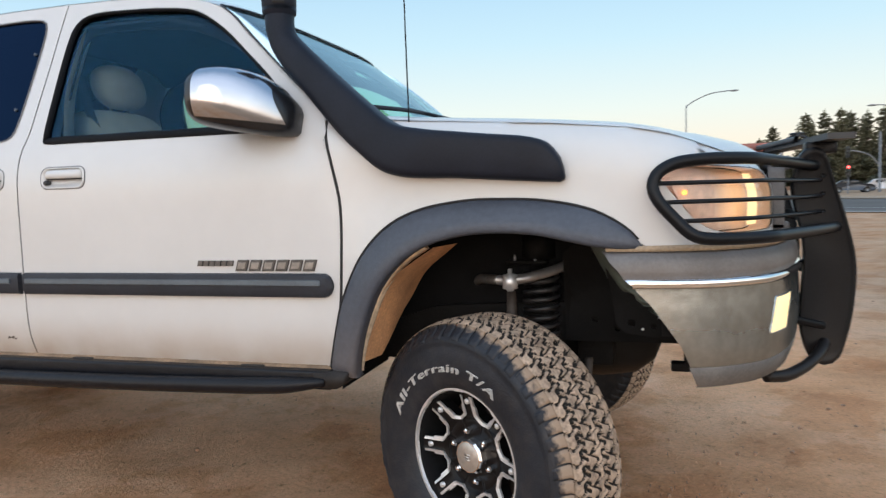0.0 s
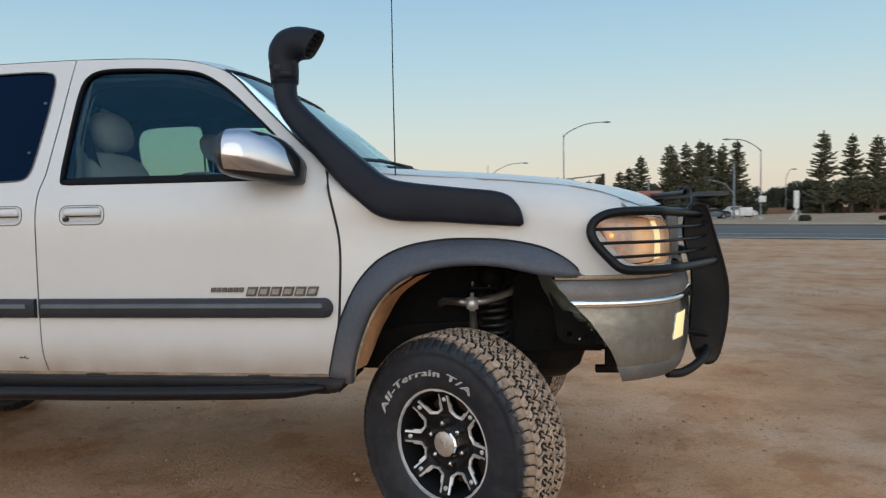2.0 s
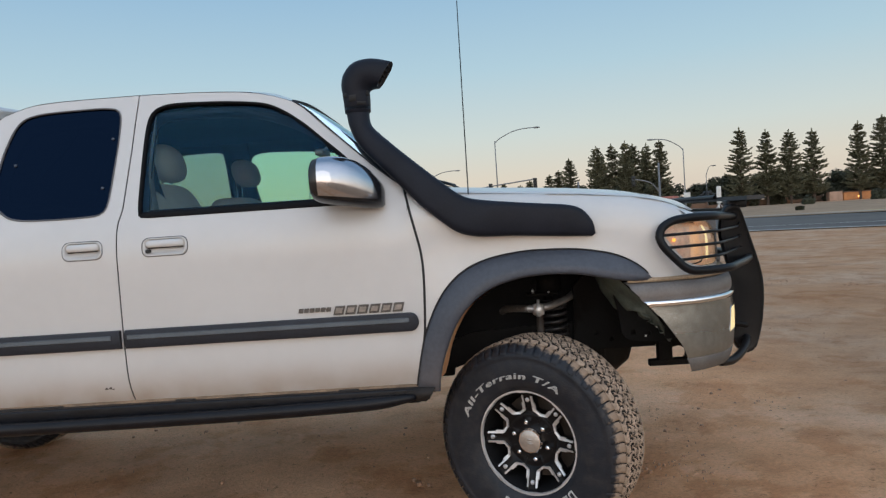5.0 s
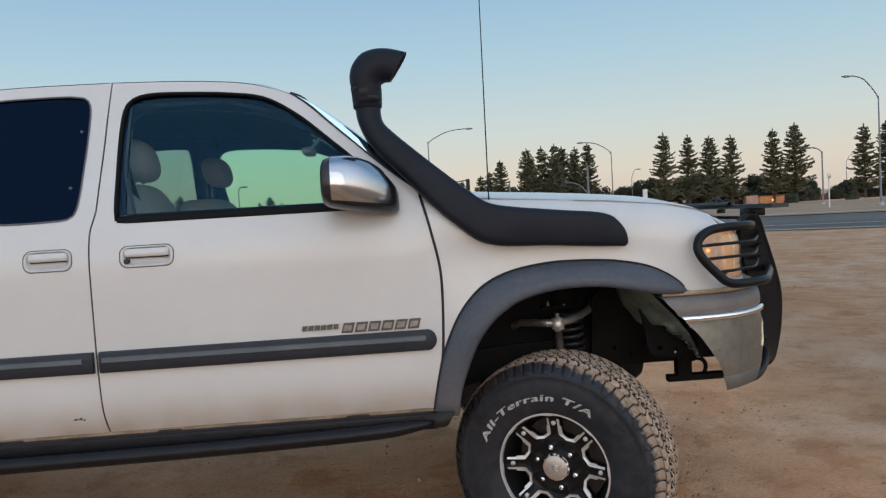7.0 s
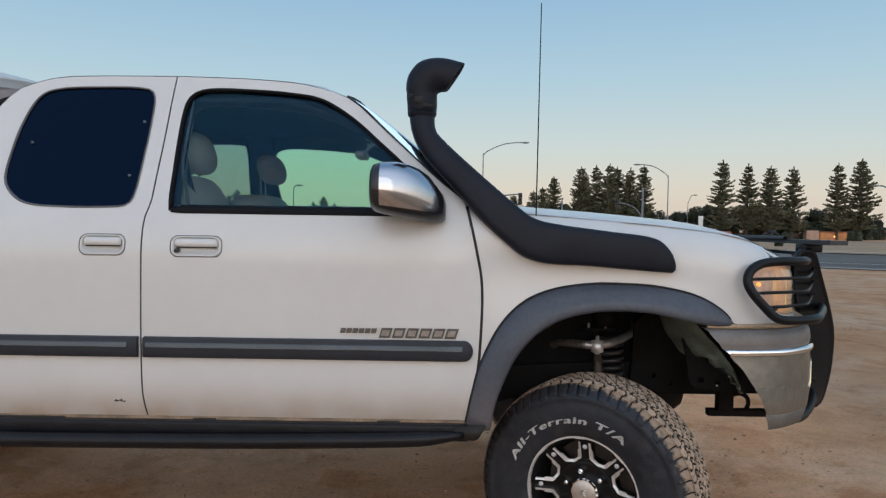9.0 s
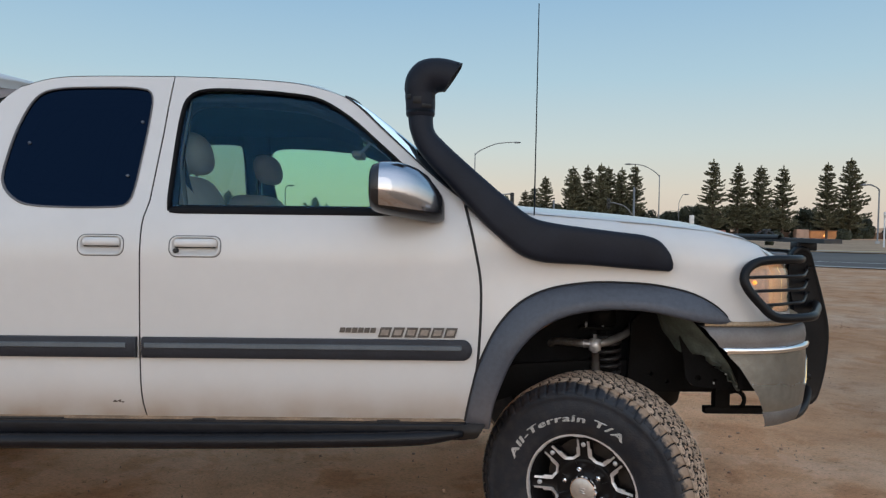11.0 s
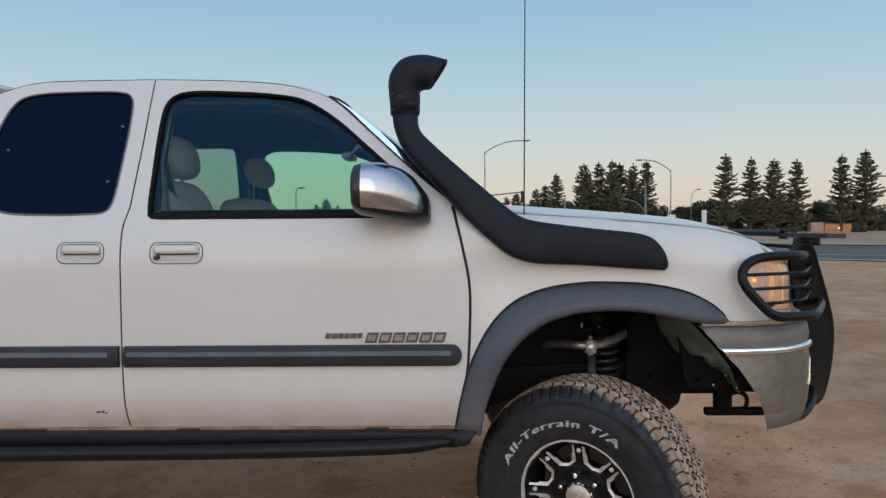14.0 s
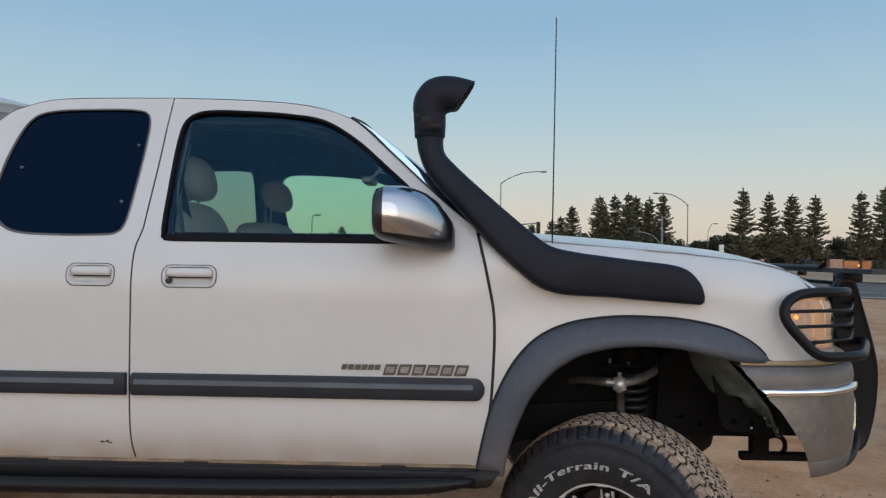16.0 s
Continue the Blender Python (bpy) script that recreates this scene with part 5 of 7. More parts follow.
for flip in (False, True):
    def put(name, b, mat, parent, label=""):
        if flip:
            b, o = mirrored(b), b
            o.free()
        return part(name, b, mat, parent, label)
    bm = bmesh.new()
    v = grid(bm, mirror_sections(0.0), True)
    cap(bm, v[0][::-1])
    cap(bm, v[-1])
    shell = put("door_mirror", bm, MIRROR_BLACK, truck, "black door mirror with a chrome cap")
    bm = bmesh.new()
    rows = mirror_sections(0.003)[2:]
    keep = []
    v = grid(bm, rows, True)
    for at_, away in (((-0.745, 0, 1.456), (-0.12, 0, -1)), ((-0.738, 0, 1.5), (-1, 0, 0)), ((-0.530, 0, 1.44), (1, 0, 0.3))):
        bmesh.ops.bisect_plane(bm, geom=bm.verts[:] + bm.edges[:] + bm.faces[:], plane_co=at_, plane_no=away, clear_outer=True)
    put("mirror_cap", bm, CAP_CHROME, shell, "polished chrome cap")
    bm = bmesh.new()
    g = [p.lerp(Vector((-0.772, -0.075, 1.513)), 0.12) + Vector((-0.002, 0, 0)) for p in mirror_sections(0.0)[0]]
    bm.faces.new([bm.verts.new(p) for p in g])
    put("mirror_glass", bm, CHROME, shell)
    bm = bmesh.new()
    box(bm, -0.64, -0.56, 0.04, 0.11, 1.420, 1.455, 0.015)
    put("mirror_foot", bm, SNORK, shell)

# ---- antenna ----
bm = bmesh.new()
tube(bm, [(-0.176, 0.095, 1.37), (-0.176, 0.095, 1.400), (-0.176, 0.095, 1.412)], [0.010, 0.008, 0.004], 14)
mast_base = part("antenna_base", bm, RUBBER, truck)
bm = bmesh.new()
tube(bm, [(-0.176, 0.095, 1.40), (-0.1745, 0.083, 1.8), (-0.172, 0.080, 2.212)], [0.0026, 0.0022, 0.0018], 8)
part("antenna_mast", bm, BLACK_STEEL, mast_base, "thin black whip antenna")

# ---- brush guard ----
PLATE_Y = 0.475
bm = bmesh.new()
outline = spline([(0.965, 1.19, 0), (0.985, 1.285, 0), (1.02, 1.31, 0), (1.055, 1.295, 0), (1.085, 1.20, 0), (1.125, 1.06, 0), (1.145, 0.95, 0), (1.14, 0.82, 0), (1.122, 0.72, 0), (1.098, 0.650, 0),
                  (1.055, 0.630, 0), (1.015, 0.66, 0), (0.99, 0.76, 0), (0.995, 0.86, 0), (1.0, 1.0, 0), (0.98, 1.10, 0)], 60, True)
rows = []
for y, s in ((PLATE_Y + 0.02, 0.97), (PLATE_Y + 0.022, 1.0), (PLATE_Y + 0.018, 1.02), (PLATE_Y - 0.018, 1.02), (PLATE_Y - 0.022, 1.0), (PLATE_Y - 0.016, 0.9), (PLATE_Y - 0.014, 0.84)):
    rows.append([Vector((1.055 + (p.x - 1.055) * s, y, 0.95 + (p.y - 0.95) * (0.5 + 0.5 * s))) for p in outline])
v = grid(bm, rows, True)
cap(bm, v[0])
cap(bm, v[-1])
guard_far = mirrored(bm)
guard = part("brush_guard", bm, BLACK_STEEL, truck, "black powder-coated steel brush guard")
part("guard_upright", guard_far, BLACK_STEEL, guard)
for z, x in ((1.275, 1.03), (1.07, 1.10), (0.86, 1.12)):
    bm = bmesh.new()
    tube(bm, [(x, PLATE_Y, z), (x, BODY_W - PLATE_Y, z)], 0.02, 12)
    part("guard_crossbar", bm, BLACK_STEEL, guard)
for flip in (False, True):
    def put(name, b, mat, parent, label=""):
        if flip:
            b, o = mirrored(b), b
            o.free()
        return part(name, b, mat, parent, label)
    bm = bmesh.new()
    tube(bm, spline([(1.03, 0.468, 1.257), (0.97, 0.36, 1.262), (0.90, 0.22, 1.268), (0.83, 0.085, 1.274), (0.79, 0.025, 1.276), (0.73, -0.015, 1.277), (0.67, -0.035, 1.276), (0.605, -0.058, 1.268), (0.560, -0.078, 1.244), (0.546, -0.088, 1.208),
                     (0.562, -0.095, 1.168), (0.608, -0.099, 1.115), (0.640, -0.100, 1.085), (0.675, -0.094, 1.073), (0.74, -0.066, 1.070), (0.80, -0.034, 1.070), (0.842, 0.004, 1.070), (0.875, 0.058, 1.069), (0.95, 0.190, 1.067), (1.03, 0.335, 1.066), (1.09, 0.462, 1.066)], 110), 0.0165, 12)
    hoop = put("headlamp_hoop", bm, BLACK_STEEL, guard, "black tube hoop round the headlamp")
    for z, x0 in ((1.216, 0.560), (1.167, 0.575), (1.118, 0.615)):
        bm = bmesh.new()
        y0 = -0.092
        tube(bm, spline([(x0, y0, z), (x0 + 0.07, y0 + 0.030, z), (0.735, -0.022, z), (0.80, 0.020, z), (0.832, 0.060, z), (0.90, 0.185, z - 0.002), (0.97, 0.315, z - 0.004), (1.01, 0.39, z - 0.004), (1.045, 0.462, z - 0.004)], 30), 0.0058, 8)
        put("guard_rod", bm, BLACK_STEEL, hoop)
    for z in (1.225, 1.17, 1.115):
        bm = bmesh.new()
        tube(bm, [(1.05, PLATE_Y - 0.03, z), (1.05, PLATE_Y - 0.012, z)], 0.006, 8)
        put("guard_bolt", bm, BLACK_STEEL, hoop)
    bm = bmesh.new()
    tube(bm, spline([(1.062, 0.46, 0.700), (1.03, 0.40, 0.672), (0.98, 0.335, 0.648), (0.92, 0.275, 0.634), (0.86, 0.235, 0.640)], 20), 0.018, 12)
    put("guard_lower_tube", bm, BLACK_STEEL, guard)
    bm = bmesh.new()
    tube(bm, [(0.93, 0.39, 0.79), (1.05, 0.42, 0.76)], 0.012, 8)
    put("guard_stay", bm, BLACK_STEEL, guard)

# ---- wheels, in their own space: axle along y, outer face towards -y ----
RT, TW = 0.418, 0.208              # tread radius and tread width
SIDE = [(0.198, 0.02), (0.206, 0.000), (0.214, -0.013), (0.232, -0.026), (0.262, -0.037), (0.300, -0.042), (0.335, -0.040), (0.350, -0.036), (0.354, -0.0385), (0.370, -0.030), (0.385, -0.010), (0.394, 0.010), (0.400, 0.03)]


def wheel_meshes():
    out = {}
    b = bmesh.new()
    lathe(b, SIDE + [(0.403, 0.045), (0.403, 0.10), (0.403, TW - 0.045)] + [(r, TW - y) for r, y in SIDE[::-1]], 96)
    out["carcass"] = mesh_of(b, "wheel", TYRE)
    pitch, n_ = math.tau / 62, 62
    def at(ang, y, r):
        return Vector((math.cos(ang) * r, y, math.sin(ang) * r))
    # tread: five rows of interlocking wavy blocks, parted by four winding grooves and by S-shaped cross cuts
    na, ny = n_ * 18, 60
    ang, yy = np.meshgrid(np.arange(na) * math.tau / na, np.linspace(-0.002, TW + 0.002, ny), indexing="ij")
    def curve(i):
        q = ang / pitch + 0.22 * i
        return TW * (0.0, 0.195, 0.397, 0.603, 0.805, 1.0)[i] + (0.0 if i in (0, 5) else 0.0105) * np.sin(q * math.tau + 0.35 * np.sin(q * 2 * math.tau))
    gap = np.full(ang.shape, 1.0)
    for i in range(1, 5):
        q = ang / pitch + 0.22 * i
        slope = 0.0105 * math.tau * np.cos(q * math.tau) / (pitch * RT)
        gap = np.minimum(gap, np.abs(yy - curve(i)) / np.sqrt(1 + slope * slope) - 0.0025)
    for i in range(5):
        lo_, hi_ = curve(i), curve(i + 1)
        f = (yy - lo_) / (hi_ - lo_)
        inside_ = (f > -0.02) & (f < 1.02)
        sway = 0.20 * np.sin(f * math.tau) * (1 if i % 2 else -1)
        q = (ang / pitch + 0.22 * i + 0.35 * (i % 2) - sway) % 1.0
        d = np.minimum(q, 1 - q) * pitch * RT * 0.72 - (0.0026 if i in (0, 4) else 0.0021)
        gap = np.where(inside_, np.minimum(gap, d), gap)
    rise = np.clip((gap + 0.0012) / 0.0030, 0, 1)
    rise = rise * rise * (3 - 2 * rise)
    crown_ = np.maximum(0.0, np.abs(yy - TW / 2) - 0.055) / 0.05
    rr = RT - 0.011 * crown_ ** 2 - 0.0115 * (1 - rise)
    pts_ = np.stack([np.cos(ang) * rr, yy, np.sin(ang) * rr], -1).reshape(-1, 3)
    k0 = (np.arange(na)[:, None] * ny + np.arange(ny - 1)[None, :])
    k1 = (((np.arange(na) + 1) % na)[:, None] * ny + np.arange(ny - 1)[None, :])
    quads = np.stack([k0, k0 + 1, k1 + 1, k1], -1).reshape(-1, 4)
    me_ = bpy.data.meshes.new("tread")
    me_.from_pydata(pts_.tolist(), [], quads.tolist())
    me_.shade_smooth()
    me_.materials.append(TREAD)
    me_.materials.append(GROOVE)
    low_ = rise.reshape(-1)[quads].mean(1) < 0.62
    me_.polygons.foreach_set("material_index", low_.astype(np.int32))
    out["tread"] = me_
    # shoulder lugs: they fold over the edge and run down the upper sidewall, long and short by turns
    b = bmesh.new()
    for k in range(n_):
        for sgn in (0, 1):
            a0 = (k + (0.5 if sgn else 0.0)) * pitch
            low_r = 0.366 if k % 2 else 0.376
            prof = [(RT - 0.0125, 0.010), (RT - 0.0150, -0.001), (0.394, -0.0035), (0.386, -0.0145), (0.378, -0.0245), (low_r, interp(low_r, SIDE) - 0.0035), (low_r - 0.005, interp(low_r - 0.005, SIDE) + 0.001)]
            for lo_, hi_ in ((0.06, 0.94),):
                rows_ = []
                for r, y in prof:
                    row = []
                    for f_, sink in ((lo_, 0.006), (lo_ + 0.03, 0.0006), (lo_ * 0.7 + hi_ * 0.3, 0.0), (lo_ * 0.3 + hi_ * 0.7, 0.0), (hi_ - 0.03, 0.0006), (hi_, 0.006)):
                        a = a0 + pitch * (f_ + 0.10 * math.sin((RT - r) * 60))
                        yy = y + sink
                        row.append(at(a, yy if not sgn else TW - yy, r - sink * 0.4))
                    rows_.append(row)
                grid(b, rows_)
    bmesh.ops.recalc_face_normals(b, faces=b.faces[:])
    out["tread_shoulder"] = mesh_of(b, "tread_shoulder", TYRE_EDGE)
    # rim: a deep barrel, a toothed bright lip, and a face that falls back towards the hub
    b = bmesh.new()
    lathe(b, [(0.204, 0.006), (0.200, -0.004), (0.194, 0.002), (0.189, 0.012), (0.186, 0.045), (0.170, 0.10), (0.165, 0.19), (0.19, 0.215)], 64)
    out["rim"] = mesh_of(b, "rim", LINER)
    b = bmesh.new()
    n2 = 144
    rows_ = []
    for r_in, y in ((0.208, -0.001), (0.2095, -0.009), (0.2095, -0.0125), (0.2015, -0.0125), (0.1985, -0.004)):
        row = []
        for k in range(n2):
            a = k * math.tau / n2
            rr = r_in + (0.0048 if (k % 6) < 3 and r_in > 0.206 else 0.0) - (0.0026 if (k % 18) < 4 and r_in < 0.206 else 0.0)
            row.append(at(a, y, rr))
        rows_.append(row)
    grid(b, rows_, True)
    out["machined_lip"] = mesh_of(b, "machined_lip", RIM_CUT, False)
    def face_y(r):
        return 0.003 + 0.040 * min(1.0, max(0.0, (0.194 - r) / 0.122)) ** 0.9
    b = bmesh.new()
    lathe(b, [(0.03, 0.042), (0.070, 0.043), (0.088, 0.040), (0.105, 0.036), (0.1105, 0.042), (0.112, 0.10)], 48)
    out["hub_disc"] = mesh_of(b, "hub_disc", RIM_BLACK)
    b = bmesh.new()
    v = lathe(b, [(0.02, 0.11), (0.172, 0.11), (0.172, 0.132), (0.02, 0.132)], 40)
    cap(b, v[0])
    out["brake_disc"] = mesh_of(b, "brake_disc", make("brake_iron", (0.07, 0.052, 0.042), 0.7, var=0.3, scale=15), False)
    b = bmesh.new()
    # one spoke along +x
    rows_ = []
    for r, hw in ((0.062, 0.027), (0.100, 0.0415), (0.113, 0.0330), (0.1165, 0.0260), (0.121, 0.0200), (0.130, 0.0190), (0.150, 0.0185), (0.153, 0.0200), (0.196, 0.0210)):
        y = face_y(r)
        rows_.append([(r, y + 0.05, -hw), (r, y + 0.006, -hw), (r, y, -hw + 0.004), (r, y + 0.003, -hw + 0.010), (r, y + 0.003, hw - 0.010), (r, y, hw - 0.004), (r, y + 0.006, hw), (r, y + 0.05, hw)])
    grid(b, rows_)
    out["spoke"] = mesh_of(sharpen(b), "spoke", RIM_BLACK)
    # the bright cut edge that runs down one spoke, round the window's foot and up the next
    b = bmesh.new()
    h = math.tau / 16
    path_ = [(math.hypot(d_, w_), math.atan2(w_, d_)) for d_, w_ in ((0.1835, 0.0190), (0.168, 0.0190), (0.1535, 0.0190), (0.1500, 0.0215), (0.136, 0.0216), (0.124, 0.0218), (0.121, 0.0225), (0.118, 0.0265))] + [(0.113, h)]
    wide_ = (0.0038, 0.0038, 0.0040, 0.0068, 0.0068, 0.0068, 0.0056, 0.0046, 0.0046)
    whole = path_ + [(r, 2 * h - a) for r, a in path_[-2::-1]]
    rows_ = []
    for i, (r, a) in enumerate(whole):
        p = at(a, 0, r)
        q0, q1 = whole[max(i - 1, 0)], whole[min(i + 1, len(whole) - 1)]
        t = (at(q1[1], 0, q1[0]) - at(q0[1], 0, q0[0])).normalized()
        nrm = Vector((-t.z, 0, t.x))
        y = face_y(r) - 0.0015
        wd = wide_[min(i, len(whole) - 1 - i)]
        rows_.append([p + nrm * -wd + Vector((0, y + 0.008, 0)), p + nrm * -wd + Vector((0, y + 0.001, 0)), p + nrm * wd + Vector((0, y - 0.001, 0)), p + nrm * wd + Vector((0, y + 0.008, 0))])
    grid(b, rows_)
    bmesh.ops.recalc_face_normals(b, faces=b.faces[:])
    out["machined_edge"] = mesh_of(b, "machined_edge", RIM_CUT, False)
    b = bmesh.new()
    y = face_y(0.166)
    tube(b, [(0.166, y + 0.01, 0), (0.166, y - 0.002, 0), (0.166, y - 0.005, 0)], [0.0088, 0.0088, 0.0055], 10)
    out["rim_bolt"] = mesh_of(b, "rim_bolt", RIM_CUT)
    b = bmesh.new()
    v = lathe(b, [(0.062, 0.05), (0.061, 0.036), (0.0575, 0.018), (0.052, 0.0105), (0.048, 0.0100)], 12)
    out["centre_cap"] = mesh_of(b, "centre_cap", CHROME, False)
    b = bmesh.new()
    v = lathe(b, [(0.0482, 0.0100), (0.045, 0.0082), (0.004, 0.0072)], 32)
    cap(b, v[-1])
    for k, (x0, x1, z0, z1) in enumerate(((-0.012, 0.014, 0.006, 0.011), (-0.014, 0.010, -0.003, 0.002), (-0.010, 0.012, -0.012, -0.007))):
        box(b, x0, x1, 0.0055, 0.0085, z0, z1)
    out["cap_face"] = mesh_of(b, "cap_face", make("satin_cap", (0.55, 0.52, 0.49), 0.4, metal=0.8, var=0.12, scale=60))
    b = bmesh.new()
    tube(b, [(0.0765, 0.044, 0), (0.0765, 0.026, 0), (0.0765, 0.019, 0), (0.0765, 0.016, 0)], [0.0115, 0.0115, 0.009, 0.004], 6)
    out["lug_nut"] = mesh_of(b, "lug_nut", CHROME, False)
    for name, grow in (("rim", 1.028), ("machined_lip", 1.028), ("hub_disc", 1.028), ("spoke", 1.028), ("machined_edge", 1.028), ("rim_bolt", 1.028), ("centre_cap", 0.93), ("cap_face", 0.93)):
        out[name].transform(Matrix.Diagonal((grow, 1, grow, 1)))
    # raised lettering, bent round the sidewall
    fc = bpy.data.curves.new("letters", "FONT")
    fc.body, fc.size, fc.resolution_u, fc.space_character = "All-Terrain T/A", 0.041, 2, 1.12
    fc.offset, fc.shear = 0.0, 0.10
    fo = new("letters", fc)
    bpy.context.view_layer.update()
    me = bpy.data.meshes.new_from_object(fo.evaluated_get(bpy.context.evaluated_depsgraph_get()))
    bpy.data.objects.remove(fo)
    b = bmesh.new()
    b.from_mesh(me)
    bpy.data.meshes.remove(me)
    width = max(q.co.x for q in b.verts)
    # a second, lower outline beside the first makes the strokes bold
    twin = bmesh.ops.duplicate(b, geom=b.verts[:] + b.edges[:] + b.faces[:])
    bold = {g_ for g_ in twin["geom"] if isinstance(g_, bmesh.types.BMVert)}
    for q in bold:
        q.co += Vector((0.0024, 0.0010, 0.3))
    ext = bmesh.ops.extrude_face_region(b, geom=b.faces[:])
    for g_ in ext["geom"]:
        if isinstance(g_, bmesh.types.BMVert):
            g_.co.z = 1.0 if g_.co.z < 0.2 else 0.9
    for q in b.verts:
        a = radians(160.5) - (q.co.x / width) * radians(106)
        r = 0.2665 + q.co.y * 0.86
        y = interp(r, SIDE) - (0.0035 * q.co.z if q.co.z > 0.5 else -0.002)
        q.co = at(a, y, r)
    bmesh.ops.recalc_face_normals(b, faces=b.faces[:])
    left, groups = set(b.verts), []
    while left:
        stack, seen_ = [left.pop()], []
        while stack:
            q = stack.pop()
            seen_.append(q)
            for e_ in q.link_edges:
                o_ = e_.other_vert(q)
                if o_ in left:
                    left.remove(o_)
                    stack.append(o_)
        ang = [math.atan2(q.co.z, q.co.x) for q in seen_]
        lo_, hi_ = min(ang), max(ang)
        for g_ in groups:
            if min(hi_, g_[1]) - max(lo_, g_[0]) > 0.6 * min(hi_ - lo_, g_[1] - g_[0]):
                g_[2].extend(seen_)
                break
        else:
            groups.append([lo_, hi_, seen_])
    letters = []
    for lo_, hi_, group_verts in groups:
        keep_ = set(group_verts)
        lb = b.copy()
        lb.verts.ensure_lookup_table()
        b.verts.index_update()
        ids = {q.index for q in keep_}
        bmesh.ops.delete(lb, geom=[q for i, q in enumerate(lb.verts) if i not in ids], context="VERTS")
        letters.append(mesh_of(lb, "letter", LETTER, False))
    b.free()
    for k in range(10):
        b = bmesh.new()
        a0 = radians(-40 - k * 7.6)
        rim_ = [(0, 0.2445), (-0.095, 0.2445), (-0.095, 0.283), (0, 0.283)]
        inn_ = [(-0.018, 0.2505), (-0.077, 0.2505), (-0.077, 0.277), (-0.018, 0.277)]
        rows_ = []
        for pts, up in ((rim_, -0.0025), (rim_, 0.003), (inn_, 0.003), (inn_, -0.0025)):
            rows_.append([at(a0 + a, interp(r, SIDE) - up, r) for a, r in pts])
        grid(b, rows_, True)
        bmesh.ops.recalc_face_normals(b, faces=b.faces[:])
        letters.append(mesh_of(b, "letter_block", LETTER, False))
    out["letters"] = letters
    return out


WM = wheel_meshes()
SPIN = 0.0
def add_wheel(place):
    w = new("wheel", WM["carcass"])
    w.parent = truck
    w.matrix_parent_inverse = truck.matrix_basis.inverted()
    w.matrix_basis = place
    tagged(w, label="dusty all-terrain tyre on a black and machined alloy wheel")
    def sub(name, turn=0.0):
        o = new(name, WM[name])
        o.parent = w
        o.matrix_basis = Matrix.Rotation(turn, 4, "Y")
        return o
    tagged(sub("tread"), label="tan dust-covered zigzag tread blocks", kind="stuff")
    tagged(sub("tread_shoulder"), kind="stuff")
    for name in ("rim", "machined_lip", "hub_disc", "brake_disc", "centre_cap", "cap_face"):
        sub(name)
    for me_ in WM["letters"]:
        o_ = new(me_.name.split(".")[0], me_)
        o_.parent = w
    for k in range(8):
        a = radians(SPIN) + k * math.tau / 8
        sub("spoke", a)
        sub("machined_edge", a)
        sub("rim_bolt", a)
    for k in range(6):
        sub("lug_nut", k * math.tau / 6 + 0.3)
    return w


STEER = -30.5
add_wheel(pose(0.0, -0.008, 0.415, 0, 0, STEER))
add_wheel(pose(0.18, BODY_W - 0.010, 0.415, 0, 0, 180 + STEER + 4))
add_wheel(pose(-3.18, 0.0, 0.415, 0, 0, 0))
add_wheel(pose(-3.18, BODY_W, 0.415, 0, 0, 180))

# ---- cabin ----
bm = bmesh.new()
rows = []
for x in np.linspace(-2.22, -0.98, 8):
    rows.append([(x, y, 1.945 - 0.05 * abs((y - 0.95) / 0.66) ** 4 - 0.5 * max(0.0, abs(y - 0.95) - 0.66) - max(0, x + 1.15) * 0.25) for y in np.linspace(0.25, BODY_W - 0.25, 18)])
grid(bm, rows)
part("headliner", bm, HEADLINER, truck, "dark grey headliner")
bm = bmesh.new()
rows = []
for y in np.linspace(0.16, BODY_W - 0.16, 12):
    rows.append([(-0.36, y, 1.455), (-0.52, y, 1.47), (-0.68, y, 1.455), (-0.76, y, 1.40), (-0.78, y, 1.25), (-0.66, y, 1.0)])
grid(bm, rows)
dash = part("dashboard", bm, CABIN, truck, "dark plastic dashboard")
bm = bmesh.new()
ring = [Vector((-0.90 + 0.06 * math.cos(a) , 1.38 + 0.19 * math.sin(a), 1.36 + 0.18 * math.cos(a))) for a in np.linspace(0, math.tau, 33)]
tube(bm, ring, 0.014, 8, False)
tube(bm, [(-0.90, 1.20, 1.36), (-0.90, 1.56, 1.36)], 0.018, 8)
tube(bm, [(-0.90, 1.38, 1.36), (-0.72, 1.38, 1.30)], 0.03, 10)
part("steering_wheel", bm, CABIN, dash)


def soft_block(b, cx, cy, cz, hx, hy, hz, tilt=0.0, power=3.2):
    rows_ = []
    for i in range(25):
        f = -math.cos(math.pi * i / 24)
        s = (1 - abs(f) ** power) ** (1 / power) if abs(f) < 1 else 0.02
        row = []
        for k in range(32):
            a = k * math.tau / 32
            ca, sa = math.cos(a), math.sin(a)
            row.append(Vector((cx + hx * s * math.copysign(abs(ca) ** (2 / power), ca) - tilt * hz * f, cy + hy * max(s, 0.02) * math.copysign(abs(sa) ** (2 / power), sa), cz + hz * f)))
        rows_.append(row)
    v = grid(b, rows_, True)
    cap(b, v[0])
    cap(b, v[-1])


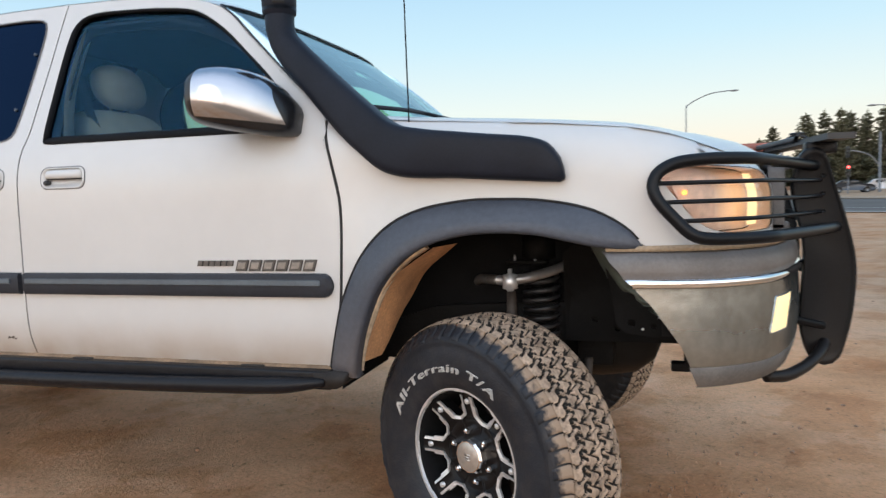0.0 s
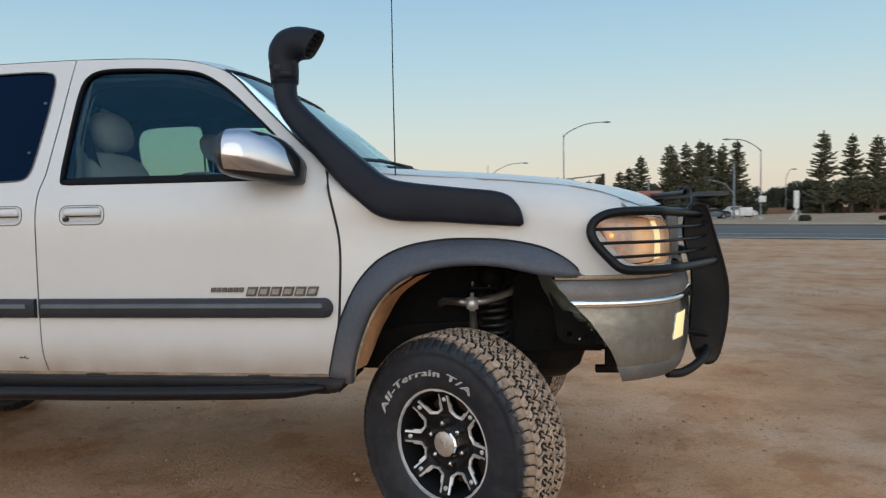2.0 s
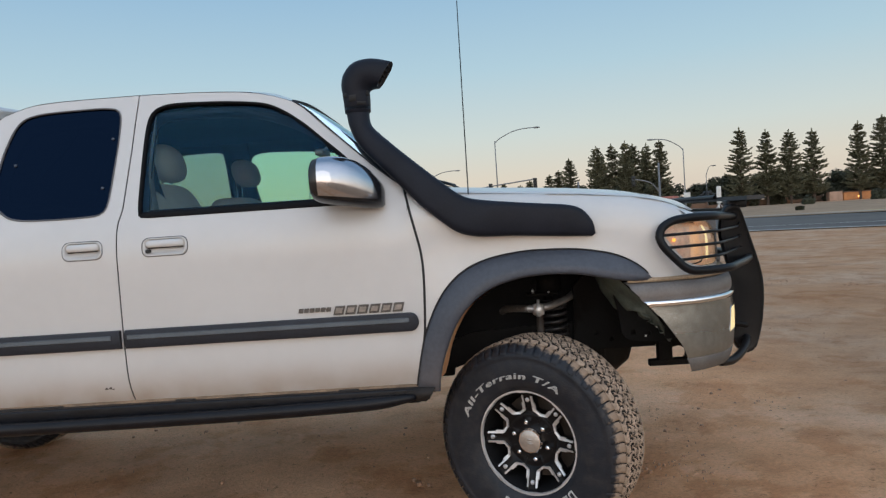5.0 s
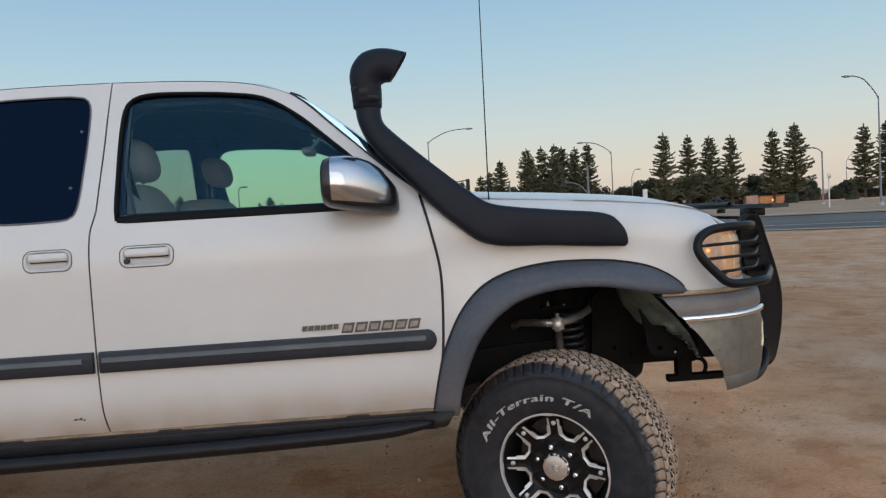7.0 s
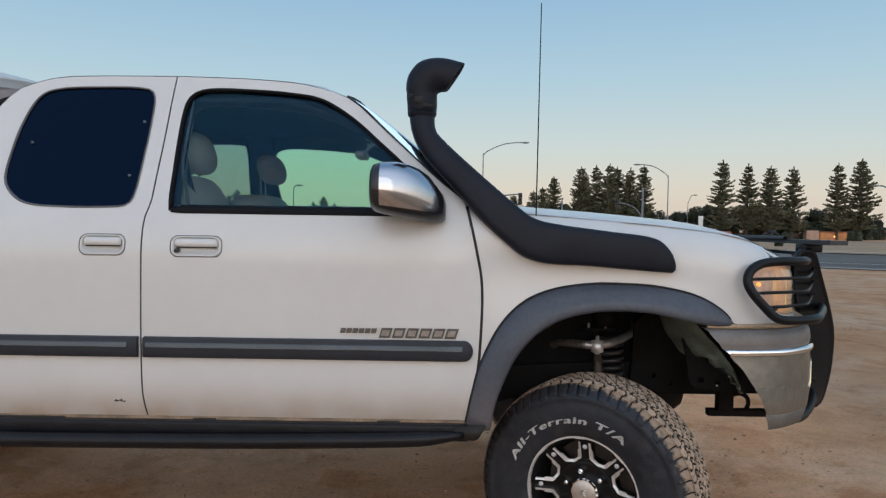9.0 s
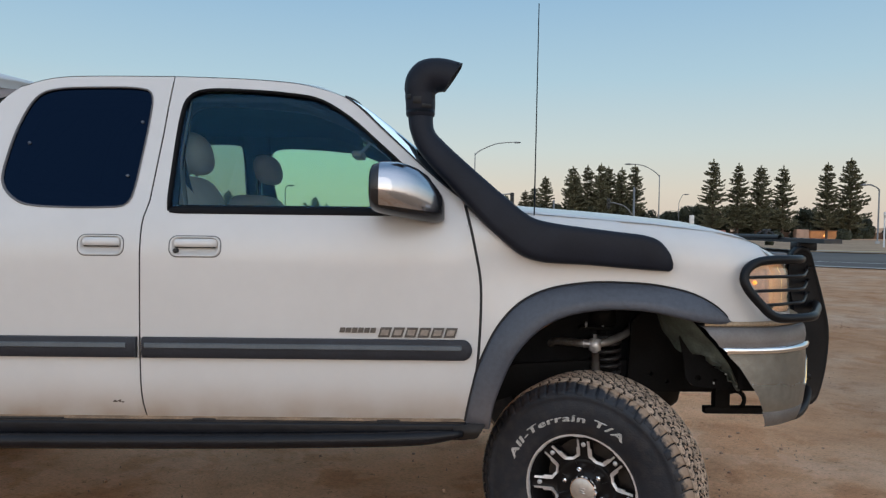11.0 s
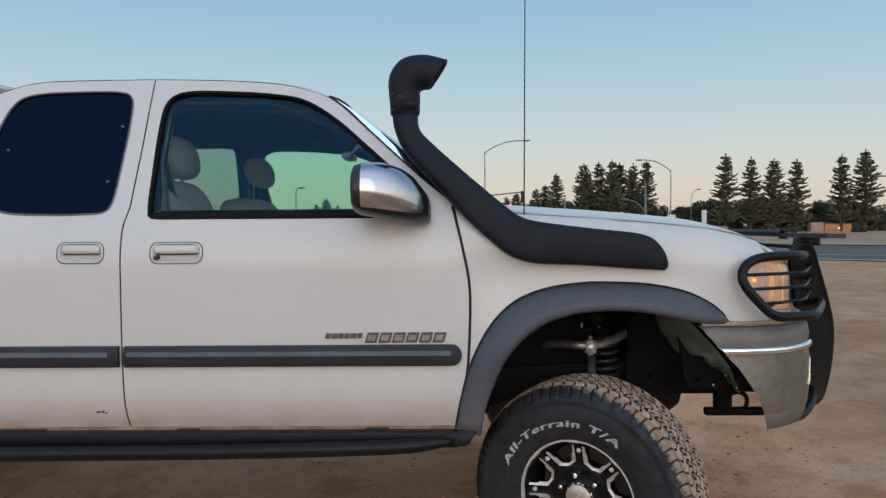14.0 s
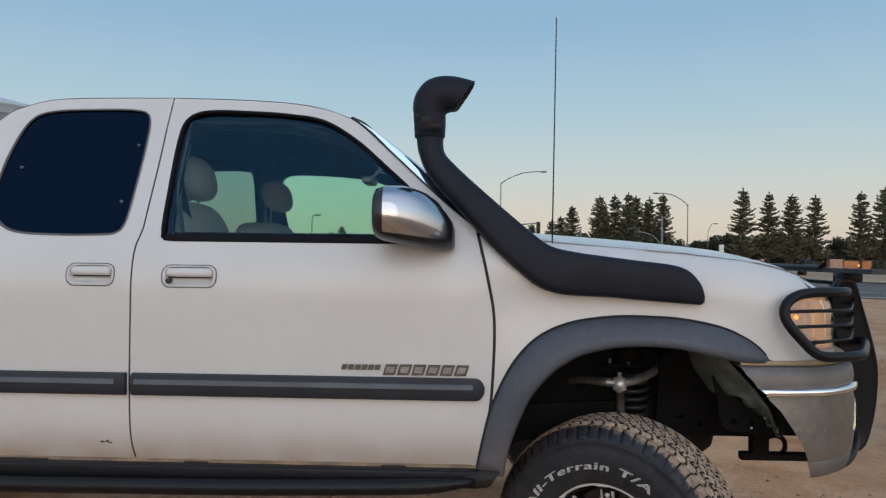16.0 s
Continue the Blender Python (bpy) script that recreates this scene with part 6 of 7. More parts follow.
for y in (0.52, 1.38):
    bm = bmesh.new()
    sx = -1.595 if y < 1 else -1.490
    soft_block(bm, sx + (0.065 if y < 1 else 0.04), y, 1.23 if y < 1 else 1.20, 0.10 if y < 1 else 0.14, 0.25, 0.355 if y < 1 else 0.335, 0.30, 4.5)
    seat = part("front_seat", bm, FABRIC, truck, "beige cloth front seat")
    bm = bmesh.new()
    soft_block(bm, -1.15, y, 0.98, 0.28, 0.25, 0.10)
    part("seat_cushion", bm, FABRIC, seat)
    bm = bmesh.new()
    soft_block(bm, sx + (0.0 if y < 1 else 0.012), y, 1.682 if y < 1 else 1.674, 0.070, 0.13, 0.092 if y < 1 else 0.082, 0.2, 2.4)
    part("headrest", bm, FABRIC, seat)
    for dy in (-0.05, 0.05):
        bm = bmesh.new()
        tube(bm, [(sx + (0.0 if y < 1 else -0.035), y + dy, 1.48), (sx + (-0.01 if y < 1 else -0.040), y + dy, 1.64)], 0.006, 8)
        part("headrest_post", bm, CHROME, seat)
    bm = bmesh.new()
    strap = spline([(-1.585, 0.30, 1.70), (-1.575, 0.31, 1.60), (-1.545, 0.33, 1.47), (-1.48, 0.36, 1.30)], 8)
    strap = strap if y < 1 else [Vector((p.x, BODY_W - p.y, p.z)) for p in strap]
    grid(bm, [[p + Vector((dx, dy, 0)) for p in strap] for dx, dy in ((-0.022, 0), (0.022, 0), (0.022, 0.002), (-0.022, 0.002))], False)
    part("seat_belt", bm, DARK_TRIM, seat, "dark woven seat belt")
bm = bmesh.new()
soft_block(bm, -1.40, 0.95, 1.22, 0.08, 0.16, 0.22, 0.2)
part("centre_seat", bm, FABRIC, truck)
bm = bmesh.new()
soft_block(bm, -2.18, 0.95, 1.22, 0.08, 0.66, 0.30, 0.15)
part("rear_bench", bm, FABRIC, truck, "beige cloth rear bench")
for flip in (False, True):
    bm = bmesh.new()
    rows = [[skin(u, z, 0.07) for z in (0.72, 0.9, 1.1, 1.3, 1.42)] for u in np.linspace(-2.3, -0.48, 14)]
    grid(bm, rows)
    if flip:
        bm, old = mirrored(bm), bm
        old.free()
    part("door_card", bm, CABIN, truck)
    bm = bmesh.new()
    pts = spline([(-1.56, 0.14, 1.42), (-1.60, 0.20, 1.60), (-1.60, 0.275, 1.78), (-1.60, 0.33, 1.875)], 10)
    grid(bm, [[p + Vector((dx, dy, 0)) for p in pts] for dx, dy in ((0.075, -0.05), (0.075, 0.0), (-0.07, 0.0), (-0.07, -0.05))])
    if flip:
        bm, old = mirrored(bm), bm
        old.free()
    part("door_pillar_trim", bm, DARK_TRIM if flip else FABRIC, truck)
    bm = bmesh.new()
    panel(bm, shrink(front_door_loop, 0.02), [[(u, z - 0.03 * max(0.0, (z - 1.70) / 0.2) * flip) for u, z in shrink(FRONT_WINDOW, 0.022)]], lambda u, z: skin(u, z - 0.05 * min(1.0, max(0.0, (z - 1.7) / 0.15)), 0.055), step=0.12, flange=0.01)
    if flip:
        bm, old = mirrored(bm), bm
        old.free()
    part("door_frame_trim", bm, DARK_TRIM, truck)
    bm = bmesh.new()
    panel(bm, shrink(rear_door_loop, 0.02), [shrink(REAR_WINDOW, 0.03)], lambda u, z: skin(u, z - 0.05 * min(1.0, max(0.0, (z - 1.7) / 0.15)), 0.055), step=0.12, flange=0.01)
    if flip:
        bm, old = mirrored(bm), bm
        old.free()
    part("rear_frame_trim", bm, DARK_TRIM, truck)
bm = bmesh.new()
box(bm, -0.955, -0.905, 0.86, 1.04, 1.705, 1.738, 0.01)
tube(bm, [(-0.92, 0.95, 1.735), (-0.86, 0.95, 1.80)], 0.008, 8)
part("rear_view_mirror", bm, STEEL_GREY, truck, "grey inside mirror")

# ---- lever jack strapped across the brush guard ----
jack = thing("lever_jack", (1.05, 0.95, 1.31), "steel lever jack with red cast parts across the brush guard", "jack")
bm = bmesh.new()
a, b = Vector((1.066, 0.295, 1.338)), Vector((0.985, 1.66, 1.335))
d = (b - a).normalized()
s = Vector((-d.y, d.x, 0)).normalized()
s = s if s.x > 0 else -s
rows = []
for f in (0.0, 1.0):
    p = a.lerp(b, f)
    rows.append([p + s * 0.038 + Vector((0, 0, 0.009)), p - s * 0.038 + Vector((0, 0, 0.009)), p - s * 0.038 - Vector((0, 0, 0.009)), p + s * 0.038 - Vector((0, 0, 0.009))])
v = grid(bm, rows, True)
cap(bm, v[0])
cap(bm, v[-1])
bmesh.ops.recalc_face_normals(bm, faces=bm.faces[:])
bar = part("rack_bar", bm, JACK_BAR, jack, "dark perforated steel bar", False)
# black discs on the bar stand in for the dark inside its holes
for k in range(16):
    bm = bmesh.new()
    p = a.lerp(b, 0.05 + k * 0.058)
    tube(bm, [p + Vector((0, 0, 0.008)), p + Vector((0, 0, 0.0105))], 0.009, 10)
    part("hole_shade_disc", bm, SEAM, bar)
bm = bmesh.new()
tube(bm, [a.lerp(b, 0.24) + Vector((-0.045, 0, 0.012)), b + Vector((-0.05, -0.25, 0.012))], 0.010, 12, False)
tube(bm, [a.lerp(b, 0.24) + Vector((-0.045, 0, 0.012)), b + Vector((-0.05, -0.25, 0.012))], 0.008, 12, False)
part("handle_tube", bm, JACK_BAR, jack, "hollow steel handle")
bm = bmesh.new()
box(bm, 0.885, 1.02, 1.27, 1.36, 1.325, 1.372, 0.010)
box(bm, 0.91, 0.99, 1.20, 1.275, 1.330, 1.362, 0.008)
box(bm, 0.93, 1.01, 1.355, 1.43, 1.330, 1.368, 0.008)
part("runner", bm, RED_CAST, jack, "red cast iron lifting runner")
bm = bmesh.new()
box(bm, 0.98, 1.07, 1.46, 1.55, 1.335, 1.360, 0.008)
part("foot_plate", bm, RED_CAST, jack)
bm = bmesh.new()
c = a.lerp(b, 0.40)
tube(bm, spline([c + Vector((0.03, -0.02, 0.008)), c + Vector((0.035, 0, 0.028)), c + Vector((0.0, 0.01, 0.036)), c + Vector((-0.03, 0.015, 0.022))], 12), 0.005, 8)
tube(bm, [c, c + Vector((0.006, 0.0, 0.046))], 0.008, 8)
tube(bm, [c + Vector((-0.02, -0.014, 0.040)), c + Vector((0.03, 0.012, 0.043))], 0.0045, 8)
part("wing_clamp", bm, JACK_BAR, jack)
for y in (0.50, 1.40):
    bm = bmesh.new()
    p = a.lerp(b, (y - 0.295) / 1.365)
    box(bm, p.x - 0.05, p.x + 0.04, y - 0.03, y + 0.03, 1.294, 1.331, 0.006)
    part("mount_bracket", bm, BLACK_STEEL, jack)


# ---- ground ----
def lie(x, y):
    """The ground's height: level round the truck, falling a little towards the road."""
    f = min(max((y - 14) / 66, 0.0), 1.0)
    return -0.45 * f * f * (3 - 2 * f)


def dirt_material():
    m, n, l, b = nodes_of("dry_dirt")
    geo = n.new("ShaderNodeNewGeometry")
    def noise_(scale, detail=6, rough=0.6):
        t = n.new("ShaderNodeTexNoise")
        t.inputs["Scale"].default_value, t.inputs["Detail"].default_value, t.inputs["Roughness"].default_value = scale, detail, rough
        l.new(geo.outputs["Position"], t.inputs["Vector"])
        return t.outputs["Fac"]
    def ramp(src, stops):
        r = n.new("ShaderNodeValToRGB")
        while len(r.color_ramp.elements) < len(stops):
            r.color_ramp.elements.new(0.5)
        for e, (p, c) in zip(r.color_ramp.elements, stops):
            e.position, e.color = p, (*c, 1)
        l.new(src, r.inputs[0])
        return r.outputs["Color"]
    def mix(a, b_, f, mode="MIX"):
        q = n.new("ShaderNodeMix")
        q.data_type, q.blend_type = "RGBA", mode
        for s, v in (("A", a), ("B", b_), ("Factor", f)):
            if isinstance(v, (int, float)):
                q.inputs[s].default_value = v
            else:
                l.new(v, q.inputs[s])
        return q.outputs["Result"]
    base = ramp(noise_(0.55, 8), [(0.30, (0.70, 0.350, 0.168)), (0.47, (0.80, 0.448, 0.247)), (0.62, (0.85, 0.535, 0.338))])
    patch = ramp(noise_(2.3, 8, 0.65), [(0.30, (0.74, 0.69, 0.64)), (0.40, (0.89, 0.86, 0.84)), (0.48, (0.98, 0.97, 0.96)), (0.68, (1.10, 1.10, 1.10))])
    grain = ramp(noise_(55, 4, 0.7), [(0.30, (0.76, 0.74, 0.72)), (0.5, (1, 1, 1)), (0.7, (1.16, 1.15, 1.14))])
    # the dark stop paints the small shadows of clods into the dirt colour
    crumb_shade = ramp(noise_(16, 5, 0.7), [(0.31, (0.48, 0.42, 0.37)), (0.375, (1, 1, 1)), (0.62, (1.02, 1.02, 1.02)), (0.72, (1.16, 1.15, 1.14))])
    damp = ramp(noise_(1.7, 10, 0.64), [(0.38, (0.80, 0.66, 0.54)), (0.44, (0.86, 0.76, 0.67)), (0.475, (1.0, 1.0, 1.0)), (1.0, (1.03, 1.03, 1.03))])
    specks = ramp(noise_(46, 2, 0.5), [(0.30, (0.46, 0.40, 0.36)), (0.36, (1, 1, 1)), (0.72, (1, 1, 1)), (0.76, (1.18, 1.16, 1.13))])
    col = mix(mix(mix(mix(mix(base, patch, 1.0, "MULTIPLY"), damp, 0.62, "MULTIPLY"), grain, 0.7, "MULTIPLY"), crumb_shade, 0.85, "MULTIPLY"), specks, 0.35, "MULTIPLY")
    # weaker light ahead of the truck, put into the colour as a greyer, darker tone
    sep = n.new("ShaderNodeSeparateXYZ")
    l.new(geo.outputs["Position"], sep.inputs[0])
    side = n.new("ShaderNodeMapRange")
    side.interpolation_type = "SMOOTHSTEP"
    side.inputs["From Min"].default_value, side.inputs["From Max"].default_value = 1.2, 3.0
    l.new(sep.outputs["X"], side.inputs["Value"])
    dim_ahead = n.new("ShaderNodeMix")
    dim_ahead.data_type, dim_ahead.blend_type = "RGBA", "MULTIPLY"
    dim_ahead.inputs["B"].default_value = (0.62, 0.685, 0.745, 1)
    away = n.new("ShaderNodeMapRange")
    away.interpolation_type = "SMOOTHSTEP"
    away.inputs["From Min"].default_value, away.inputs["From Max"].default_value = 12.0, 4.0
    away.inputs["To Min"].default_value, away.inputs["To Max"].default_value = 0.88, 0.92
    l.new(sep.outputs["Y"], away.inputs["Value"])
    both = n.new("ShaderNodeMath")
    both.operation = "MULTIPLY"
    l.new(side.outputs[0], both.inputs[0])
    l.new(away.outputs[0], both.inputs[1])
    l.new(both.outputs[0], dim_ahead.inputs["Factor"])
    l.new(col, dim_ahead.inputs["A"])
    col = dim_ahead.outputs["Result"]
    l.new(col, b.inputs["Base Color"])
    b.inputs["Roughness"].default_value, b.inputs["Specular IOR Level"].default_value = 0.95, 0.15
    add = n.new("ShaderNodeMath")
    add.operation = "ADD"
    l.new(noise_(5.5, 10, 0.74), add.inputs[0])
    l.new(noise_(31, 6, 0.75), add.inputs[1])
    bu = n.new("ShaderNodeBump")
    bu.inputs["Strength"].default_value, bu.inputs["Distance"].default_value = 0.95, 0.030
    l.new(add.outputs[0], bu.inputs["Height"])
    l.new(bu.outputs[0], b.inputs["Normal"])
    return m


DIRT = dirt_material()
def spread(lo, hi, mid0, mid1, fine):
    c = list(np.arange(mid0, mid1 + 1e-6, fine))
    step, x = fine, mid1
    while x < hi:
        step *= 1.18
        x += step
        c.append(min(x, hi))
    step, x = fine, mid0
    while x > lo:
        step *= 1.18
        x -= step
        c.insert(0, max(x, lo))
    return c


xs, ys = spread(-1500, 1500, -5.0, 7.0, 0.07), spread(-1500, 1500, -3.5, 8.0, 0.07)
wheels_at = ((0.0, 0.12), (0.13, 1.78), (-3.18, 0.12), (-3.18, 1.78))
verts, faces = [], []
for y in ys:
    for x in xs:
        near = max(0.0, 1 - max(abs(x - 1) - 6, abs(y - 2) - 6, 0) / 12)
        h = 0.0
        if near > 0:
            h = 0.030 * noise.noise((x * 0.55, y * 0.55, 1.7)) + 0.016 * noise.noise((x * 1.9, y * 1.9, 4.1)) + 0.008 * noise.noise((x * 5.2, y * 5.2, 8.3))
            rut = math.sin((0.75 * x + y) * 2.2 + 2.5 * noise.noise((x * 0.4, y * 0.4, 3)))
            h += 0.010 * max(0.0, rut - 0.55) * (1 if y > 2.5 else 0.3)
            calm = min(min(1.0, math.hypot(x - a_, y - b_) / 0.5) for a_, b_ in wheels_at)
            h *= near * calm
        verts.append((x, y, lie(x, y) + h))
nx = len(xs)
for j in range(len(ys) - 1):
    for i in range(nx - 1):
        k = j * nx + i
        faces.append((k, k + 1, k + nx + 1, k + nx))
me = bpy.data.meshes.new("ground")
me.from_pydata(verts, [], faces)
me.shade_smooth()
me.materials.append(DIRT)
tagged(new("ground", me), "dry tan dirt lot with faint tyre ruts", "ground", kind="structure")

# loose stones and clods
STONE = make("dusty_stone", (0.34, 0.205, 0.13), 0.9, var=0.35, scale=30, fine=0.2)
rng = random.Random(5)
verts, faces = [], []
def clod(x, y, r):
    base = len(verts)
    z = lie(x, y)
    for k in range(6):
        a = k * math.tau / 6 + rng.random()
        verts.append((x + r * math.cos(a) * rng.uniform(0.7, 1.2), y + r * math.sin(a) * rng.uniform(0.7, 1.2), z - 0.012))
    for k in range(6):
        a = k * math.tau / 6 + rng.random()
        verts.append((x + 0.75 * r * math.cos(a), y + 0.75 * r * math.sin(a), z + r * rng.uniform(0.12, 0.35)))
    verts.append((x, y, z + r * 0.38))
    for k in range(6):
        j = (k + 1) % 6
        faces.append((base + k, base + j, base + 6 + j, base + 6 + k))
        faces.append((base + 6 + k, base + 6 + j, base + 12))


spots = [(rng.uniform(-3.5, 8), rng.uniform(-0.8, 9), rng.uniform(0.15, 0.7)) for _ in range(46)]
for _ in range(4200):
    cx, cy, cr = spots[rng.randrange(46)]
    x, y = (rng.gauss(cx, cr), rng.gauss(cy, cr * 0.5)) if rng.random() < 0.7 else (rng.uniform(-4.5, 9), rng.uniform(-1.2, 10))
    if min(math.hypot(x - a_, y - b_) for a_, b_ in wheels_at) > 0.5:
        clod(x, y, 0.0025 + 0.013 * rng.random() ** 6)
for x, y, r in ((-0.52, 0.72, 0.022), (-0.55, 0.78, 0.014), (-0.47, 0.70, 0.010), (2.05, 3.0, 0.02), (1.5, 2.2, 0.016), (1.25, 0.6, 0.014), (-1.6, 0.9, 0.012), (-2.3, 1.2, 0.013)):
    clod(x, y, r)
me = bpy.data.meshes.new("stones")
me.from_pydata(verts, [], faces)
me.materials.append(STONE)
tagged(new("loose_stones", me), "small dusty stones and clods scattered on the dirt", "stones", kind="stuff")

# ---- road and far verge ----
ASPHALT = make("asphalt", (0.125, 0.116, 0.106), 0.9, spec=0.15, var=0.18, scale=0.15, fine=0.12, fine_scale=3.0, bump=0.2, bump_scale=30)
CONCRETE = make("concrete", (0.36, 0.34, 0.31), 0.85, var=0.12, scale=0.6, fine=0.1, fine_scale=8)
WHITE_LINE = make("white_line", (0.55, 0.55, 0.53), 0.7, var=0.2, scale=1.5)
YELLOW_KERB = make("yellow_kerb", (0.50, 0.36, 0.10), 0.7, var=0.2, scale=1.5)


def near_edge(x):
    return 33.0 - 0.757 * x


def far_edge(x):
    return interp(x, [(-200, 190), (-20, 92), (12, 58.0), (18, 47.5), (25, 38.5), (40, 25.5), (60, 9), (200, -100)])


def ribbon(name, lo, hi, x0, x1, mat, label, category, up, n_x=60, n_y=6, kind="structure"):
    """A strip between two lines y = lo(x) and y = hi(x), laid 'up' above the ground."""
    b = bmesh.new()
    grid(b, [[Vector((x, lo(x) + (hi(x) - lo(x)) * f, lie(x, lo(x) + (hi(x) - lo(x)) * f) + up)) for x in np.linspace(x0, x1, n_x)] for f in np.linspace(0, 1, n_y)])
    o = new(name, mesh_of(b, name, mat, False))
    return tagged(o, label, category, kind=kind)


ribbon("road", near_edge, far_edge, -60, 70, ASPHALT, "grey asphalt road beyond the dirt lot", "road", 0.02, 80, 14)
ribbon("road_gutter", lambda x: near_edge(x) - 0.7, lambda x: near_edge(x) + 0.15, -60, 70, CONCRETE, "pale concrete gutter along the road", "gutter", 0.035)
ribbon("far_kerb", lambda x: far_edge(x) - 0.15, lambda x: far_edge(x) + 1.6, -60, 70, CONCRETE, "pale concrete kerb and footpath", "kerb", 0.12)
VERGE = make("verge_earth", (0.34, 0.235, 0.15), 0.95, spec=0.2, var=0.2, scale=0.25, fine=0.2, fine_scale=2.5)
ribbon("verge", lambda x: far_edge(x) + 1.55, lambda x: far_edge(x) + 90, -60, 120, VERGE, "grey-brown bare earth verge across the road", "ground", 0.03, 90, 20)
ribbon("lane_line", lambda x: near_edge(x) + 5.0, lambda x: near_edge(x) + 5.25, 4, 22, WHITE_LINE, "worn white lane line", "road marking", 0.03)
ribbon("median_kerb", lambda x: 40.3 - 0.9 * (x - 22.5), lambda x: 41.2 - 0.9 * (x - 22.5), 22.5, 27.0, YELLOW_KERB, "yellow painted median kerb", "kerb", 0.16)


# ---- street furniture ----
GALV = make("galvanised_steel", (0.20, 0.205, 0.21), 0.55, metal=0.4, var=0.15, scale=3)
SIGNAL_BODY = make("signal_housing", (0.02, 0.021, 0.02), 0.6, var=0.2, scale=6)
GLOW_RED = glow("red_signal", (1.0, 0.06, 0.05), 6.0)
WHITE_BOX = make("white_enamel", (0.62, 0.62, 0.60), 0.5, var=0.1, scale=3)


def street_lamp(x, y, top, arm_x, arm_rise, group="street lamps"):
    z0 = lie(x, y)
    t = thing("street_lamp", (x, y, z0), "tall grey steel street lamp with a curved arm", "street lamp", group)
    b = bmesh.new()
    tube(b, [(x, y, z0), (x, y, (z0 + top) / 2), (x, y, top)], [0.085, 0.068, 0.048], 10)
    part("pole", b, GALV, t)
    b = bmesh.new()
    tube(b, spline([(x, y, top - 0.25), (x + arm_x * 0.12, y, top + arm_rise * 0.2), (x + arm_x * 0.5, y, top + arm_rise * 0.82), (x + arm_x * 0.85, y, top + arm_rise), (x + arm_x, y, top + arm_rise)], 14), 0.05, 8)
    part("arm", b, GALV, t)
    b = bmesh.new()
    s_ = 1 if arm_x > 0 else -1
    rows_ = []
    for f, w, h in ((0, 0.05, 0.05), (0.25, 0.14, 0.09), (0.6, 0.17, 0.10), (1.0, 0.10, 0.05)):
        cx = x + arm_x + s_ * (f * 0.75 - 0.1)
        rows_.append([Vector((cx, y + w * math.cos(a), top + arm_rise + h * math.sin(a))) for a in np.linspace(0, math.tau, 9)[:-1]])
    v = grid(b, rows_, True)
    cap(b, v[0])
    cap(b, v[-1])
    part("lamp_head", b, GALV, t)
    b = bmesh.new()
    tube(b, [(x, y, z0 - 0.05), (x, y, z0 + 0.35)], 0.22, 10)
    part("foot", b, CONCRETE, t)
    return t


for row in ((3.25, 75, 8.85, 4.2, 1.15), (23.9, 78, 6.94, -3.2, 1.15), (-5.63, 100, 6.3, 4.2, 1.2), (40.0, 120, 5.2, 1.0, 1.4), (48.4, 78, 5.65, -1.4, 0.45), (39.4, 55, 8.7, -2.4, 1.7), (74.0, 120, 7.9, -2.4, 0.8), (91.1, 140, 6.7, 1.8, 1.4),
            (-16.95, 75, 4.75, 0.35, 0.40)):
    street_lamp(*row)
t = thing("utility_pole", (-6.4, 100, -0.45), "thin distant pole beside the lamp", "pole")
bm = bmesh.new()
tube(bm, [(-6.4, 100, -0.5), (-6.4, 100, 7.3)], 0.05, 6)
part("pole", bm, GALV, t)


def signal_head(t, x, y, z, lit):
    b = bmesh.new()
    box(b, x - 0.20, x + 0.20, y - 0.12, y + 0.12, z - 0.62, z + 0.62, 0.04)
    hd = part("signal_head", b, SIGNAL_BODY, t, "black three-lamp signal head")
    for k in range(3):
        b = bmesh.new()
        zz = z + 0.38 - 0.38 * k
        tube(b, [(x, y - 0.10, zz), (x, y - 0.16, zz)], 0.13, 12)
        part("signal_lens", b, GLOW_RED if lit and k == 0 else SIGNAL_BODY, hd)
    return hd


def signal_mast(x, y, top, arm, heads, lit):
    z0 = lie(x, y)
    t = thing("traffic_signal", (x, y, z0), "traffic signal on a long grey mast arm", "traffic signal", "traffic signals")
    b = bmesh.new()
    tube(b, [(x, y, z0), (x, y, top)], [0.14, 0.11], 10)
    part("pole", b, GALV, t)
    b = bmesh.new()
    tube(b, spline(arm, 14), 0.07, 8)
    part("mast_arm", b, GALV, t)
    for hx, hz in heads:
        signal_head(t, hx, y, hz, lit)
    return t


signal_mast(-3.6, 75, 3.3, [(-3.6, 75, 2.4), (-1.86, 75, 3.17), (0.54, 75, 3.78), (2.52, 75, 4.08), (7.27, 75, 4.55)], ((2.52, 3.75), (7.27, 4.05)), False)
signal_mast(23.0, 85, 5.9, [(23.0, 85, 2.3), (22.15, 85, 3.4), (21.2, 85, 3.85), (19.86, 85, 4.1)], ((19.95, 3.9),), False)
signal_mast(14.9, 95, 4.6, [(14.9, 95, 2.0), (12.5, 95, 2.6), (9.6, 95, 3.3), (7.5, 95, 3.5)], ((12.58, 2.4), (7.6, 3.3)), True)
t = thing("traffic_signal", (18.9, 80, lie(18.9, 80)), "red traffic signal on a short post", "traffic signal", "traffic signals")
bm = bmesh.new()
tube(bm, [(18.9, 80, -0.5), (18.9, 80, 1.6)], 0.06, 8)
part("pole", bm, GALV, t)
signal_head(t, 18.9, 80, 1.85, True)

